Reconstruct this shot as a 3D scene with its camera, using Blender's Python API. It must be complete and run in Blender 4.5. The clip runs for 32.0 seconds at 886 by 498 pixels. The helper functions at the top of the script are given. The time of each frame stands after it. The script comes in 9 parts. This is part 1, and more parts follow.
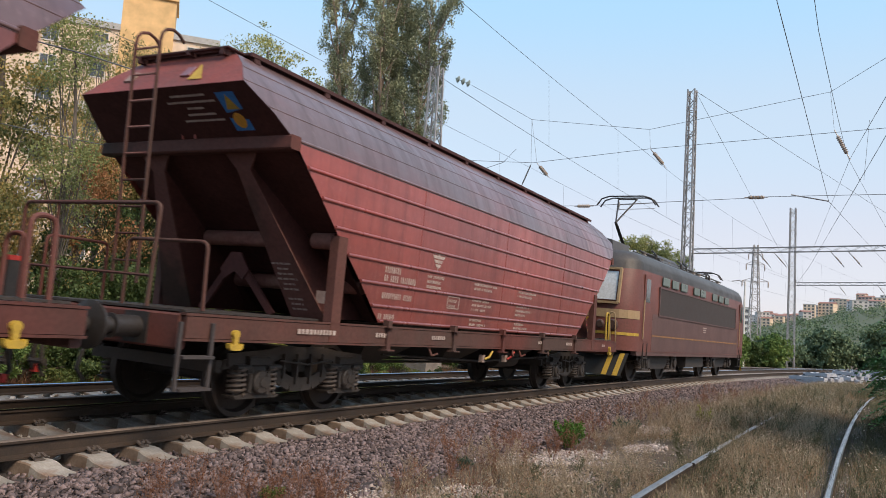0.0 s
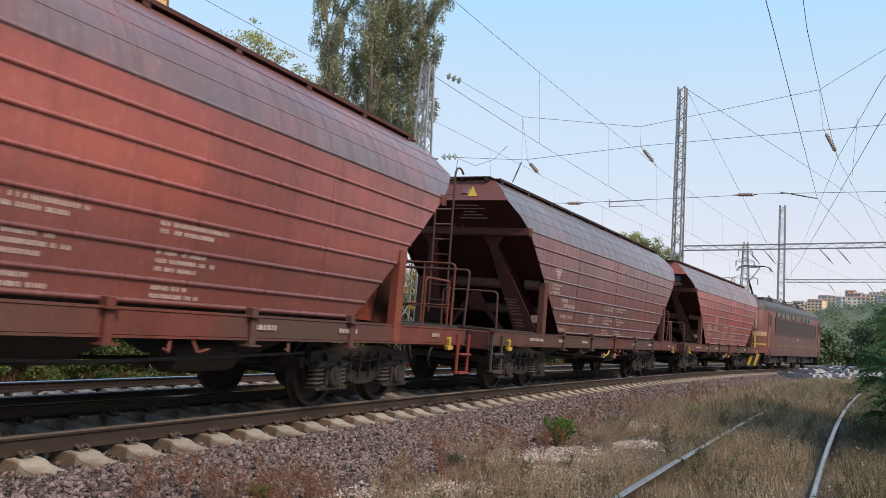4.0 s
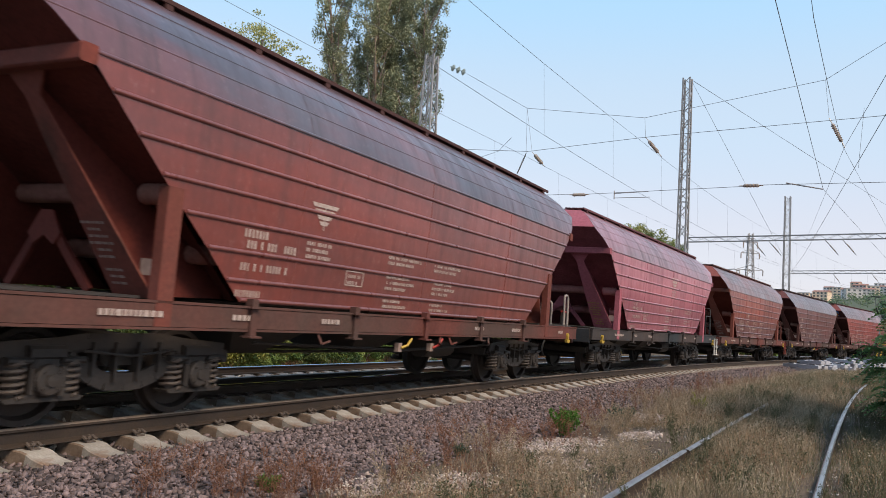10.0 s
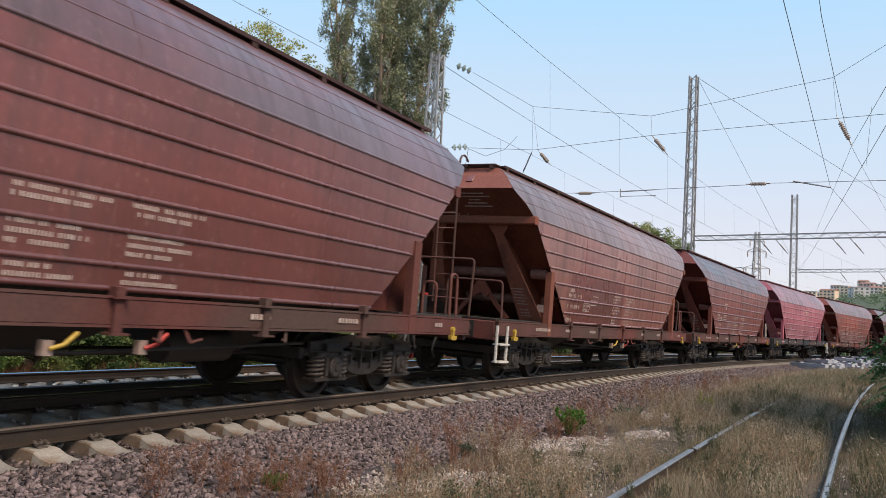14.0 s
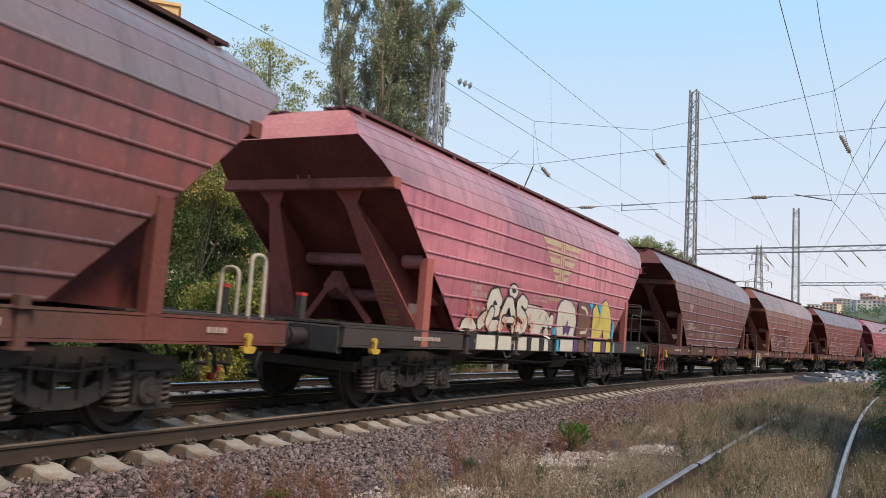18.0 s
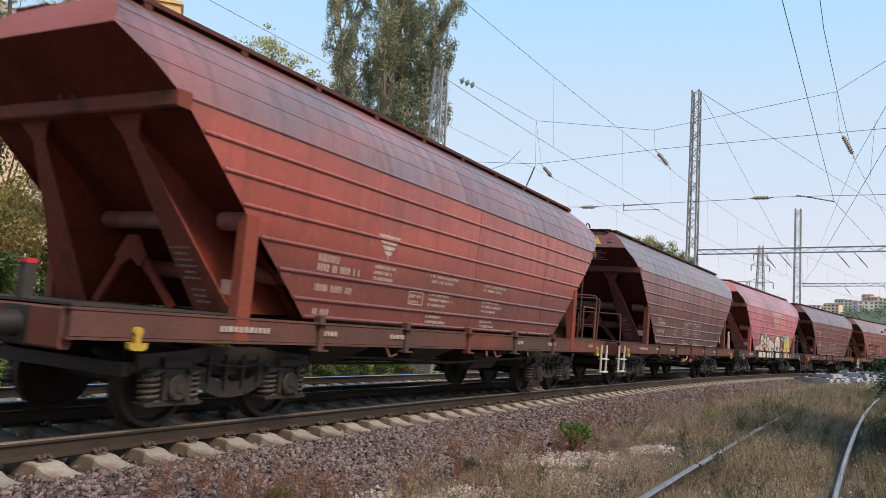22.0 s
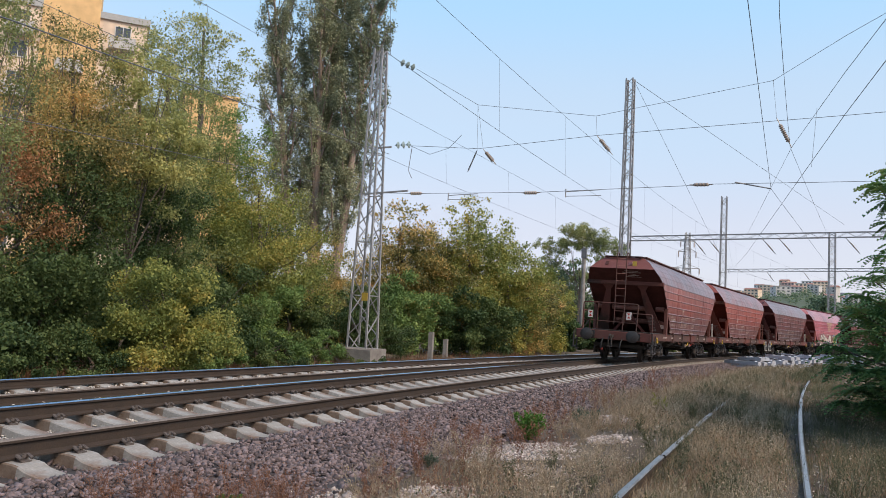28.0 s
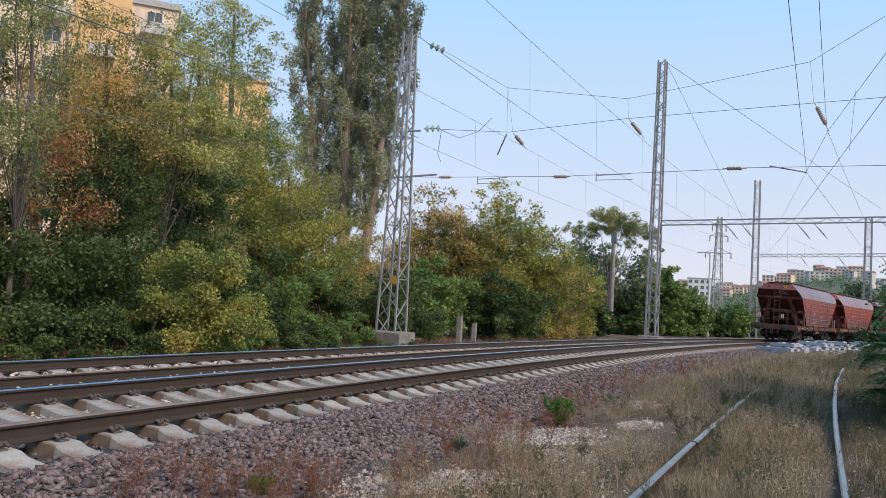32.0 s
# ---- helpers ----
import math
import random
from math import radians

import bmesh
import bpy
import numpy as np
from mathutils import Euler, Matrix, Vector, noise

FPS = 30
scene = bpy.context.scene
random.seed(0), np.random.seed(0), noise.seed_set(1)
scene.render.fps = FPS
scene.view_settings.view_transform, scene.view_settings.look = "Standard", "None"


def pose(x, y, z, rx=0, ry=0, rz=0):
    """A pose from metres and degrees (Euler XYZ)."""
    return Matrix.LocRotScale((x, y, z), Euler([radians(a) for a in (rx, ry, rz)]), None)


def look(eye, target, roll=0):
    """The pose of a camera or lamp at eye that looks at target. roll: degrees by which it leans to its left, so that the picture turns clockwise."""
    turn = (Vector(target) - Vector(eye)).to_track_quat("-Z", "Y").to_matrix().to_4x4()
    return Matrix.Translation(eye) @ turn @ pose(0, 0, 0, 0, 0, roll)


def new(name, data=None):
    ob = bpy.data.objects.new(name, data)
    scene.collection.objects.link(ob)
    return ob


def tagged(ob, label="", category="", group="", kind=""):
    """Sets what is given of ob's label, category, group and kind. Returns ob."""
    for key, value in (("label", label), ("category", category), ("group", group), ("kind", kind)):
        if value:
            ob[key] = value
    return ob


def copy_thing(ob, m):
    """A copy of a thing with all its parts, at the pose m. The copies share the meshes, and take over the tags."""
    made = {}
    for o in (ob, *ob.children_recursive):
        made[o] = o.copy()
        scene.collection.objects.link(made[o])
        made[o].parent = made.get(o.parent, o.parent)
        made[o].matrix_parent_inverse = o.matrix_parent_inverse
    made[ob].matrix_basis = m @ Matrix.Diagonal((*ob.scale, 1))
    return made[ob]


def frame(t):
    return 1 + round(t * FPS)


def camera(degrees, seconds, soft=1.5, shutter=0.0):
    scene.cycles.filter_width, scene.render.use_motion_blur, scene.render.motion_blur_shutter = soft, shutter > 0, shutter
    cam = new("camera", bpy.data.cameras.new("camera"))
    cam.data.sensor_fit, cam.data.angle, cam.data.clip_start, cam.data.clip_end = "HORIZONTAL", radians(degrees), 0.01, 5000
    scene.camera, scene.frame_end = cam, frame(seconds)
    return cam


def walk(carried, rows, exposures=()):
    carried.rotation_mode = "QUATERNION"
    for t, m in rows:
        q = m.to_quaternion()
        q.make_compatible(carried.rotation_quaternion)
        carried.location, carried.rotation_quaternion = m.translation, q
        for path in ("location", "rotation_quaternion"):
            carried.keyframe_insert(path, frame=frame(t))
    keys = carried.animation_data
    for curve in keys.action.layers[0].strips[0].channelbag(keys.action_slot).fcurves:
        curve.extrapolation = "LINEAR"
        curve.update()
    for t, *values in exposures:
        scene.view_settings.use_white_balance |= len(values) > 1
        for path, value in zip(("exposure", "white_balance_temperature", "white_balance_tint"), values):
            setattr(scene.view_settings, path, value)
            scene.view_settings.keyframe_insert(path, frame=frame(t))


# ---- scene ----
HFOV = 58.356
cam = camera(HFOV, 32.0, soft=0.4, shutter=0.2)


def view(x, y, z, pitch, lean, turn):
    """Camera at (x, y, z), tilted up by pitch, turned left of +Y by turn, leaning left by lean (degrees)."""
    p, w = radians(pitch), radians(turn)
    way = Vector((-math.sin(w) * math.cos(p), math.cos(w) * math.cos(p), math.sin(p)))
    return look((x, y, z), Vector((x, y, z)) + way, lean)


walk(cam, [
    (0, view(0.520, -0.375, 1.194, 5.890, 3.669, 25.392)),
    (0.5, view(0.518, -0.371, 1.188, 6.083, 3.745, 25.308)),
    (1, view(0.524, -0.371, 1.190, 6.129, 3.778, 25.426)),
    (1.5, view(0.524, -0.372, 1.188, 6.094, 3.772, 25.255)),
    (2, view(0.517, -0.365, 1.189, 6.200, 3.753, 25.094)),
    (2.5, view(0.519, -0.371, 1.192, 6.086, 3.681, 25.136)),
    (3, view(0.531, -0.371, 1.189, 5.973, 3.623, 25.144)),
    (3.5, view(0.538, -0.377, 1.193, 5.865, 3.595, 24.940)),
    (5.5, view(0.532, -0.371, 1.190, 5.312, 3.579, 24.535)),
    (6, view(0.531, -0.367, 1.190, 5.271, 3.515, 24.667)),
    (6.5, view(0.532, -0.365, 1.188, 5.271, 3.451, 24.799)),
    (7, view(0.531, -0.366, 1.185, 5.204, 3.503, 24.842)),
    (7.5, view(0.531, -0.366, 1.189, 5.201, 3.450, 24.863)),
    (8, view(0.527, -0.365, 1.187, 5.268, 3.440, 24.876)),
    (8.5, view(0.526, -0.363, 1.185, 5.333, 3.418, 24.911)),
    (9, view(0.523, -0.360, 1.181, 5.227, 3.386, 25.053)),
    (9.5, view(0.523, -0.364, 1.184, 5.102, 3.433, 25.021)),
    (10, view(0.522, -0.368, 1.183, 5.142, 3.488, 25.016)),
    (10.5, view(0.518, -0.367, 1.185, 5.332, 3.588, 25.107)),
    (11, view(0.519, -0.371, 1.183, 5.422, 3.630, 25.030)),
    (11.5, view(0.517, -0.369, 1.183, 5.341, 3.713, 25.147)),
    (12, view(0.515, -0.374, 1.184, 5.213, 3.701, 25.169)),
    (12.5, view(0.517, -0.368, 1.183, 5.198, 3.671, 25.202)),
    (13, view(0.518, -0.366, 1.186, 5.175, 3.642, 25.259)),
    (13.5, view(0.513, -0.364, 1.185, 5.125, 3.606, 25.312)),
    (14, view(0.516, -0.362, 1.183, 5.019, 3.495, 25.426)),
    (14.5, view(0.514, -0.360, 1.186, 4.874, 3.498, 25.521)),
    (16.5, view(0.513, -0.366, 1.184, 5.775, 3.267, 25.617)),
    (17, view(0.517, -0.367, 1.181, 5.879, 3.289, 25.647)),
    (17.5, view(0.512, -0.365, 1.183, 5.941, 3.316, 25.641)),
    (18, view(0.509, -0.363, 1.181, 6.062, 3.315, 25.603)),
    (18.5, view(0.506, -0.362, 1.179, 6.070, 3.287, 25.576)),
    (19, view(0.497, -0.357, 1.181, 6.001, 3.348, 25.671)),
    (19.5, view(0.500, -0.359, 1.182, 5.999, 3.350, 25.733)),
    (20, view(0.498, -0.361, 1.187, 5.938, 3.404, 25.719)),
    (20.5, view(0.503, -0.365, 1.182, 5.920, 3.409, 25.697)),
    (21, view(0.500, -0.367, 1.182, 5.942, 3.459, 25.658)),
    (21.5, view(0.502, -0.369, 1.182, 5.964, 3.526, 25.685)),
    (22, view(0.505, -0.370, 1.184, 5.993, 3.558, 25.703)),
    (22.5, view(0.505, -0.376, 1.186, 6.013, 3.588, 25.767)),
    (23, view(0.497, -0.391, 1.184, 6.125, 3.599, 25.847)),
    (23.5, view(0.489, -0.405, 1.182, 6.217, 3.544, 25.769)),
    (24, view(0.480, -0.402, 1.173, 6.039, 3.542, 25.269)),
    (24.5, view(0.443, -0.305, 1.162, 6.071, 3.713, 24.769)),
    (25, view(0.427, -0.180, 1.170, 6.500, 3.759, 24.217)),
    (25.5, view(0.412, -0.096, 1.234, 6.418, 3.875, 24.006)),
    (27.5, view(0.053, -0.005, 1.208, 5.715, 3.133, 20.812)),
    (28, view(0.021, -0.006, 1.207, 5.281, 3.168, 20.772)),
    (28.5, view(0.004, 0.000, 1.206, 4.971, 3.363, 20.961)),
    (29, view(-0.013, 0.007, 1.203, 4.778, 3.421, 21.189)),
    (29.5, view(-0.015, 0.016, 1.208, 4.582, 3.468, 21.471)),
    (30, view(-0.017, 0.013, 1.205, 4.444, 3.499, 21.854)),
    (30.5, view(-0.015, 0.012, 1.207, 4.304, 3.499, 22.123)),
    (31, view(-0.012, 0.014, 1.209, 4.172, 3.575, 22.306)),
    (31.5, view(-0.006, 0.009, 1.207, 4.072, 3.499, 22.614)),
    (32, view(-0.007, 0.009, 1.214, 3.991, 3.505, 22.765)),
], exposures=[(0, 1.17, 6950, 10), (24, 1.17, 6950, 10), (28, 1.13, 6700, 10), (32, 1.10, 6450, 10)])

# ---- world and sun ----
SUN_EL, SUN_AZ = radians(46), radians(112)
world = bpy.data.worlds.new("world")
scene.world = world
world.use_nodes = True
wn = world.node_tree.nodes
wl = world.node_tree.links
sky = wn.new("ShaderNodeTexSky")
sky.sky_type = "NISHITA"
sky.sun_disc = False
sky.sun_elevation = SUN_EL
sky.sun_rotation = SUN_AZ
sky.altitude = 500
sky.air_density, sky.dust_density, sky.ozone_density = 1.0, 1.2, 2.5
wn["Background"].inputs["Strength"].default_value = 0.12
# a thin evening veil: pale lilac at the horizon, light blue above
wc = wn.new("ShaderNodeTexCoord")
wz = wn.new("ShaderNodeSeparateXYZ")
wl.new(wc.outputs["Generated"], wz.inputs[0])
veil = wn.new("ShaderNodeValToRGB")
veil.color_ramp.interpolation = "EASE"
while len(veil.color_ramp.elements) < 5:
    veil.color_ramp.elements.new(0.5)
for el, (zz, cc) in zip(veil.color_ramp.elements, ((0.0, (2.78, 2.60, 3.02)), (0.10, (2.68, 2.72, 3.20)), (0.25, (2.30, 2.90, 3.62)), (0.42, (1.68, 2.90, 4.15)), (1.0, (0.9, 1.75, 3.2)))):
    el.position, el.color = zz, (*cc, 1)
wl.new(wz.outputs["Z"], veil.inputs["Fac"])
wm = wn.new("ShaderNodeMix")
wm.data_type = "RGBA"
wm.inputs["Factor"].default_value = 0.85
wl.new(sky.outputs[0], wm.inputs["A"])
wl.new(veil.outputs["Color"], wm.inputs["B"])
wl.new(wm.outputs["Result"], wn["Background"].inputs["Color"])
sun = new("sun", bpy.data.lights.new("sun", "SUN"))
sun.data.energy = 1.7
sun.data.angle = radians(25)
sun.data.color = (1.0, 0.82, 0.64)
sun.matrix_world = look((0, 0, 60), Vector((0, 0, 60)) - Vector((math.sin(SUN_AZ) * math.cos(SUN_EL), math.cos(SUN_AZ) * math.cos(SUN_EL), math.sin(SUN_EL))))

# ---- materials ----
MATS = {}


def mat(name, base, rough=0.7, metal=0.0, second=None, scale=3.0, amount=0.5, grain=40.0, bump=0.15, third=None, tscale=0.7, stretch=(1, 1, 1), island=0.0, obj_random=0.0, spec=0.5, fourth=None):
    """A node material: base colour broken up by a large and a fine noise, with grain relief."""
    if name in MATS:
        return MATS[name]
    m = bpy.data.materials.new(name)
    m.use_nodes = True
    n, l = m.node_tree.nodes, m.node_tree.links
    b = n["Principled BSDF"]
    b.inputs["Metallic"].default_value = metal
    b.inputs["Specular IOR Level"].default_value = spec
    tc = n.new("ShaderNodeTexCoord")
    mp = n.new("ShaderNodeMapping")
    mp.inputs["Scale"].default_value = stretch
    l.new(tc.outputs["Object"], mp.inputs["Vector"])
    big = n.new("ShaderNodeTexNoise")
    big.inputs["Scale"].default_value = scale
    big.inputs["Detail"].default_value = 5
    big.inputs["Roughness"].default_value = 0.65
    l.new(mp.outputs[0], big.inputs["Vector"])
    fine = n.new("ShaderNodeTexNoise")
    fine.inputs["Scale"].default_value = grain
    fine.inputs["Detail"].default_value = 3
    l.new(tc.outputs["Object"], fine.inputs["Vector"])
    ramp = n.new("ShaderNodeValToRGB")
    ramp.color_ramp.elements[0].position, ramp.color_ramp.elements[1].position = 0.5 - 0.22, 0.5 + 0.22
    sec = second or tuple(c * 0.6 for c in base)
    mixed = tuple(a + (s - a) * amount for a, s in zip(base, sec))
    ramp.color_ramp.elements[0].color = (*base, 1)
    ramp.color_ramp.elements[1].color = (*mixed, 1)
    l.new(big.outputs["Fac"], ramp.inputs["Fac"])
    col = ramp.outputs["Color"]
    if third:
        tn = n.new("ShaderNodeTexNoise")
        tn.inputs["Scale"].default_value = tscale
        tn.inputs["Detail"].default_value = 4
        l.new(mp.outputs[0], tn.inputs["Vector"])
        tr = n.new("ShaderNodeValToRGB")
        tr.color_ramp.elements[0].position, tr.color_ramp.elements[1].position = 0.5, 0.68
        l.new(tn.outputs["Fac"], tr.inputs["Fac"])
        mx = n.new("ShaderNodeMix")
        mx.data_type = "RGBA"
        l.new(tr.outputs["Color"], mx.inputs["Factor"])
        l.new(col, mx.inputs["A"])
        mx.inputs["B"].default_value = (*third, 1)
        col = mx.outputs["Result"]
    if fourth:
        qn = n.new("ShaderNodeTexNoise")
        qn.inputs["Scale"].default_value = 0.33
        qn.inputs["Detail"].default_value = 6
        qn.inputs["Roughness"].default_value = 0.6
        l.new(tc.outputs["Object"], qn.inputs["Vector"])
        qr = n.new("ShaderNodeMapRange")
        qr.inputs["From Min"].default_value, qr.inputs["From Max"].default_value = 0.42, 0.64
        qr.inputs["To Max"].default_value = 0.85
        l.new(qn.outputs["Fac"], qr.inputs["Value"])
        mq = n.new("ShaderNodeMix")
        mq.data_type = "RGBA"
        l.new(qr.outputs["Result"], mq.inputs["Factor"])
        l.new(col, mq.inputs["A"])
        mq.inputs["B"].default_value = (*fourth, 1)
        col = mq.outputs["Result"]
    hv = n.new("ShaderNodeHueSaturation")
    mr = n.new("ShaderNodeMapRange")
    mr.inputs["From Min"].default_value, mr.inputs["From Max"].default_value = 0.3, 0.7
    mr.inputs["To Min"].default_value, mr.inputs["To Max"].default_value = 0.86, 1.14
    l.new(fine.outputs["Fac"], mr.inputs["Value"])
    val = mr.outputs["Result"]
    if island or obj_random:
        src = n.new("ShaderNodeNewGeometry").outputs["Random Per Island"] if island else n.new("ShaderNodeObjectInfo").outputs["Random"]
        k = island or obj_random
        r2 = n.new("ShaderNodeMapRange")
        r2.inputs["To Min"].default_value, r2.inputs["To Max"].default_value = 1 - k, 1 + k
        l.new(src, r2.inputs["Value"])
        mu = n.new("ShaderNodeMath")
        mu.operation = "MULTIPLY"
        l.new(val, mu.inputs[0])
        l.new(r2.outputs["Result"], mu.inputs[1])
        val = mu.outputs[0]
    l.new(val, hv.inputs["Value"])
    l.new(col, hv.inputs["Color"])
    l.new(hv.outputs["Color"], b.inputs["Base Color"])
    rr = n.new("ShaderNodeMapRange")
    rr.inputs["To Min"].default_value, rr.inputs["To Max"].default_value = max(0.03, rough - 0.12), min(1, rough + 0.12)
    l.new(big.outputs["Fac"], rr.inputs["Value"])
    l.new(rr.outputs["Result"], b.inputs["Roughness"])
    if bump:
        bp = n.new("ShaderNodeBump")
        bp.inputs["Strength"].default_value = bump
        bp.inputs["Distance"].default_value = 0.01
        l.new(fine.outputs["Fac"], bp.inputs["Height"])
        l.new(bp.outputs["Normal"], b.inputs["Normal"])
    MATS[name] = m
    return m


def leaf_mat(name, colours, patch=0.35, translucent=0.25):
    """Foliage: a colour for each leaf out of a ramp, shifted in patches through the crown."""
    m = bpy.data.materials.new(name)
    m.use_nodes = True
    n, l = m.node_tree.nodes, m.node_tree.links
    b = n["Principled BSDF"]
    b.inputs["Roughness"].default_value = 0.6
    b.inputs["Specular IOR Level"].default_value = 0.25
    geo = n.new("ShaderNodeNewGeometry")
    tc = n.new("ShaderNodeTexCoord")
    no = n.new("ShaderNodeTexNoise")
    no.inputs["Scale"].default_value = patch
    no.inputs["Detail"].default_value = 3
    l.new(tc.outputs["Object"], no.inputs["Vector"])
    a = n.new("ShaderNodeMath")
    a.operation = "MULTIPLY_ADD"
    a.inputs[1].default_value = 0.42
    l.new(geo.outputs["Random Per Island"], a.inputs[0])
    sb = n.new("ShaderNodeMapRange")
    sb.inputs["From Min"].default_value, sb.inputs["From Max"].default_value = 0.34, 0.66
    sb.inputs["To Min"].default_value, sb.inputs["To Max"].default_value = 0.0, 0.58
    l.new(no.outputs["Fac"], sb.inputs["Value"])
    l.new(sb.outputs["Result"], a.inputs[2])
    ramp = n.new("ShaderNodeValToRGB")
    els = ramp.color_ramp.elements
    while len(els) < len(colours):
        els.new(0.5)
    for i, c in enumerate(colours):
        els[i].position = i / (len(colours) - 1)
        els[i].color = (*c, 1)
    l.new(a.outputs[0], ramp.inputs["Fac"])
    l.new(ramp.outputs["Color"], b.inputs["Base Color"])
    tb = n.new("ShaderNodeBsdfTranslucent")
    l.new(ramp.outputs["Color"], tb.inputs["Color"])
    mx = n.new("ShaderNodeMixShader")
    mx.inputs["Fac"].default_value = translucent
    l.new(b.outputs[0], mx.inputs[1])
    l.new(tb.outputs[0], mx.inputs[2])
    l.new(mx.outputs[0], n["Material Output"].inputs["Surface"])
    return m


def sheet_mat(name, paint, faded, aged, belt=0.5, spread=0.10, rough=0.36, coat=0.5, seed=0, z_aged=2.15, streak=0.5):
    """Weathered paint on riveted sheets: every sheet has its own tone, with bleached patches, run-down streaks and older lower sheets."""
    m = bpy.data.materials.new(name)
    m.use_nodes = True
    n, l = m.node_tree.nodes, m.node_tree.links
    b = n["Principled BSDF"]
    tc = n.new("ShaderNodeTexCoord")
    sp = n.new("ShaderNodeSeparateXYZ")
    l.new(tc.outputs["Object"], sp.inputs[0])

    def calc(op, a, c=None, d=None):
        q = n.new("ShaderNodeMath")
        q.operation = op
        for i, v in enumerate((a, c, d)):
            if v is None:
                continue
            if isinstance(v, (int, float)):
                q.inputs[i].default_value = v
            else:
                l.new(v, q.inputs[i])
        return q.outputs[0]

    def noise_of(scale, detail, stretch):
        mp = n.new("ShaderNodeMapping")
        mp.inputs["Scale"].default_value = stretch
        mp.inputs["Location"].default_value = (seed * 3.7, seed * 11.3, seed * 5.1)
        l.new(tc.outputs["Object"], mp.inputs["Vector"])
        t = n.new("ShaderNodeTexNoise")
        t.inputs["Scale"].default_value = scale
        t.inputs["Detail"].default_value = detail
        t.inputs["Roughness"].default_value = 0.62
        l.new(mp.outputs[0], t.inputs["Vector"])
        return t.outputs["Fac"]

    def span(v, a, c, lo=0.0, hi=1.0):
        r = n.new("ShaderNodeMapRange")
        r.inputs["From Min"].default_value, r.inputs["From Max"].default_value = a, c
        r.inputs["To Min"].default_value, r.inputs["To Max"].default_value = lo, hi
        l.new(v, r.inputs["Value"])
        return r.outputs["Result"]

    def mixed(f, a, c):
        x = n.new("ShaderNodeMix")
        x.data_type = "RGBA"
        l.new(f, x.inputs["Factor"])
        for k, v in (("A", a), ("B", c)):
            if isinstance(v, tuple):
                x.inputs[k].default_value = (*v, 1)
            else:
                l.new(v, x.inputs[k])
        return x.outputs["Result"]
    row = calc("FLOOR", calc("DIVIDE", calc("SUBTRACT", sp.outputs["Z"], 1.50), 0.31))
    colm = calc("FLOOR", calc("DIVIDE", calc("ADD", sp.outputs["Y"], 20.0 + seed), 1.58))
    cv = n.new("ShaderNodeCombineXYZ")
    l.new(row, cv.inputs[0])
    l.new(colm, cv.inputs[1])
    cv.inputs[2].default_value = seed * 1.7
    wh = n.new("ShaderNodeTexWhiteNoise")
    l.new(cv.outputs[0], wh.inputs["Vector"])
    cw = n.new("ShaderNodeTexWhiteNoise")
    cw.noise_dimensions = "1D"
    l.new(calc("ADD", colm, seed * 7.3), cw.inputs["W"])
    patch_n = noise_of(0.55, 5, (1, 0.6, 1.5))
    run = noise_of(1.0, 5, (1.0, 4.2, 0.30))
    fine = noise_of(16, 4, (1, 1, 0.6))
    col = mixed(span(patch_n, 0.40, 0.62), paint, faded)
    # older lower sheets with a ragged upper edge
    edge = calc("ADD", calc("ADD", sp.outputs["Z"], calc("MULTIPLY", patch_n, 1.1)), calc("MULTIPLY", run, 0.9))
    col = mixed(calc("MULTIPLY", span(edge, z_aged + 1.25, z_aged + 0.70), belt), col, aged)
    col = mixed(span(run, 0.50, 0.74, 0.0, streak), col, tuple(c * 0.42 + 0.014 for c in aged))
    col = mixed(span(fine, 0.60, 0.78, 0.0, 0.30), col, (0.30, 0.22, 0.20))
    tone = calc("MULTIPLY", span(wh.outputs["Value"], 0, 1, 1 - spread * 0.5, 1 + spread * 0.5), span(cw.outputs["Value"], 0, 1, 1 - spread, 1 + spread))
    tone = calc("MULTIPLY", tone, span(fine, 0.3, 0.7, 0.90, 1.10))
    hv = n.new("ShaderNodeHueSaturation")
    l.new(tone, hv.inputs["Value"])
    l.new(col, hv.inputs["Color"])
    l.new(hv.outputs["Color"], b.inputs["Base Color"])
    l.new(span(run, 0.3, 0.7, rough - 0.08, rough + 0.16), b.inputs["Roughness"])
    b.inputs["Specular IOR Level"].default_value = 0.55
    b.inputs["Coat Weight"].default_value = coat
    b.inputs["Coat Roughness"].default_value = 0.26
    # slightly buckled sheets
    bp = n.new("ShaderNodeBump")
    bp.inputs["Strength"].default_value = 0.35
    bp.inputs["Distance"].default_value = 0.03
    l.new(calc("ADD", noise_of(1.5, 2, (1, 0.8, 1.4)), calc("MULTIPLY", fine, 0.03)), bp.inputs["Height"])
    l.new(bp.outputs["Normal"], b.inputs["Normal"])
    MATS[name] = m
    return m


STEEL_RUST = mat("rusty_rail_steel", (0.040, 0.029, 0.023), 0.75, 0.2, (0.070, 0.045, 0.031), 6, 0.7, 60, 0.3)
STEEL_SHINE = mat("polished_rail_top", (0.62, 0.64, 0.68), 0.2, 1.0, (0.30, 0.30, 0.32), 3, 0.6, 30, 0.05)
STEEL_DULL = mat("worn_rail_top", (0.27, 0.22, 0.185), 0.55, 0.35, (0.14, 0.10, 0.08), 4, 0.7, 40, 0.15)
SIDING_TOP = mat("pale_siding_rail_top", (0.40, 0.40, 0.41), 0.32, 0.9, (0.22, 0.19, 0.17), 4, 0.7, 40, 0.1)
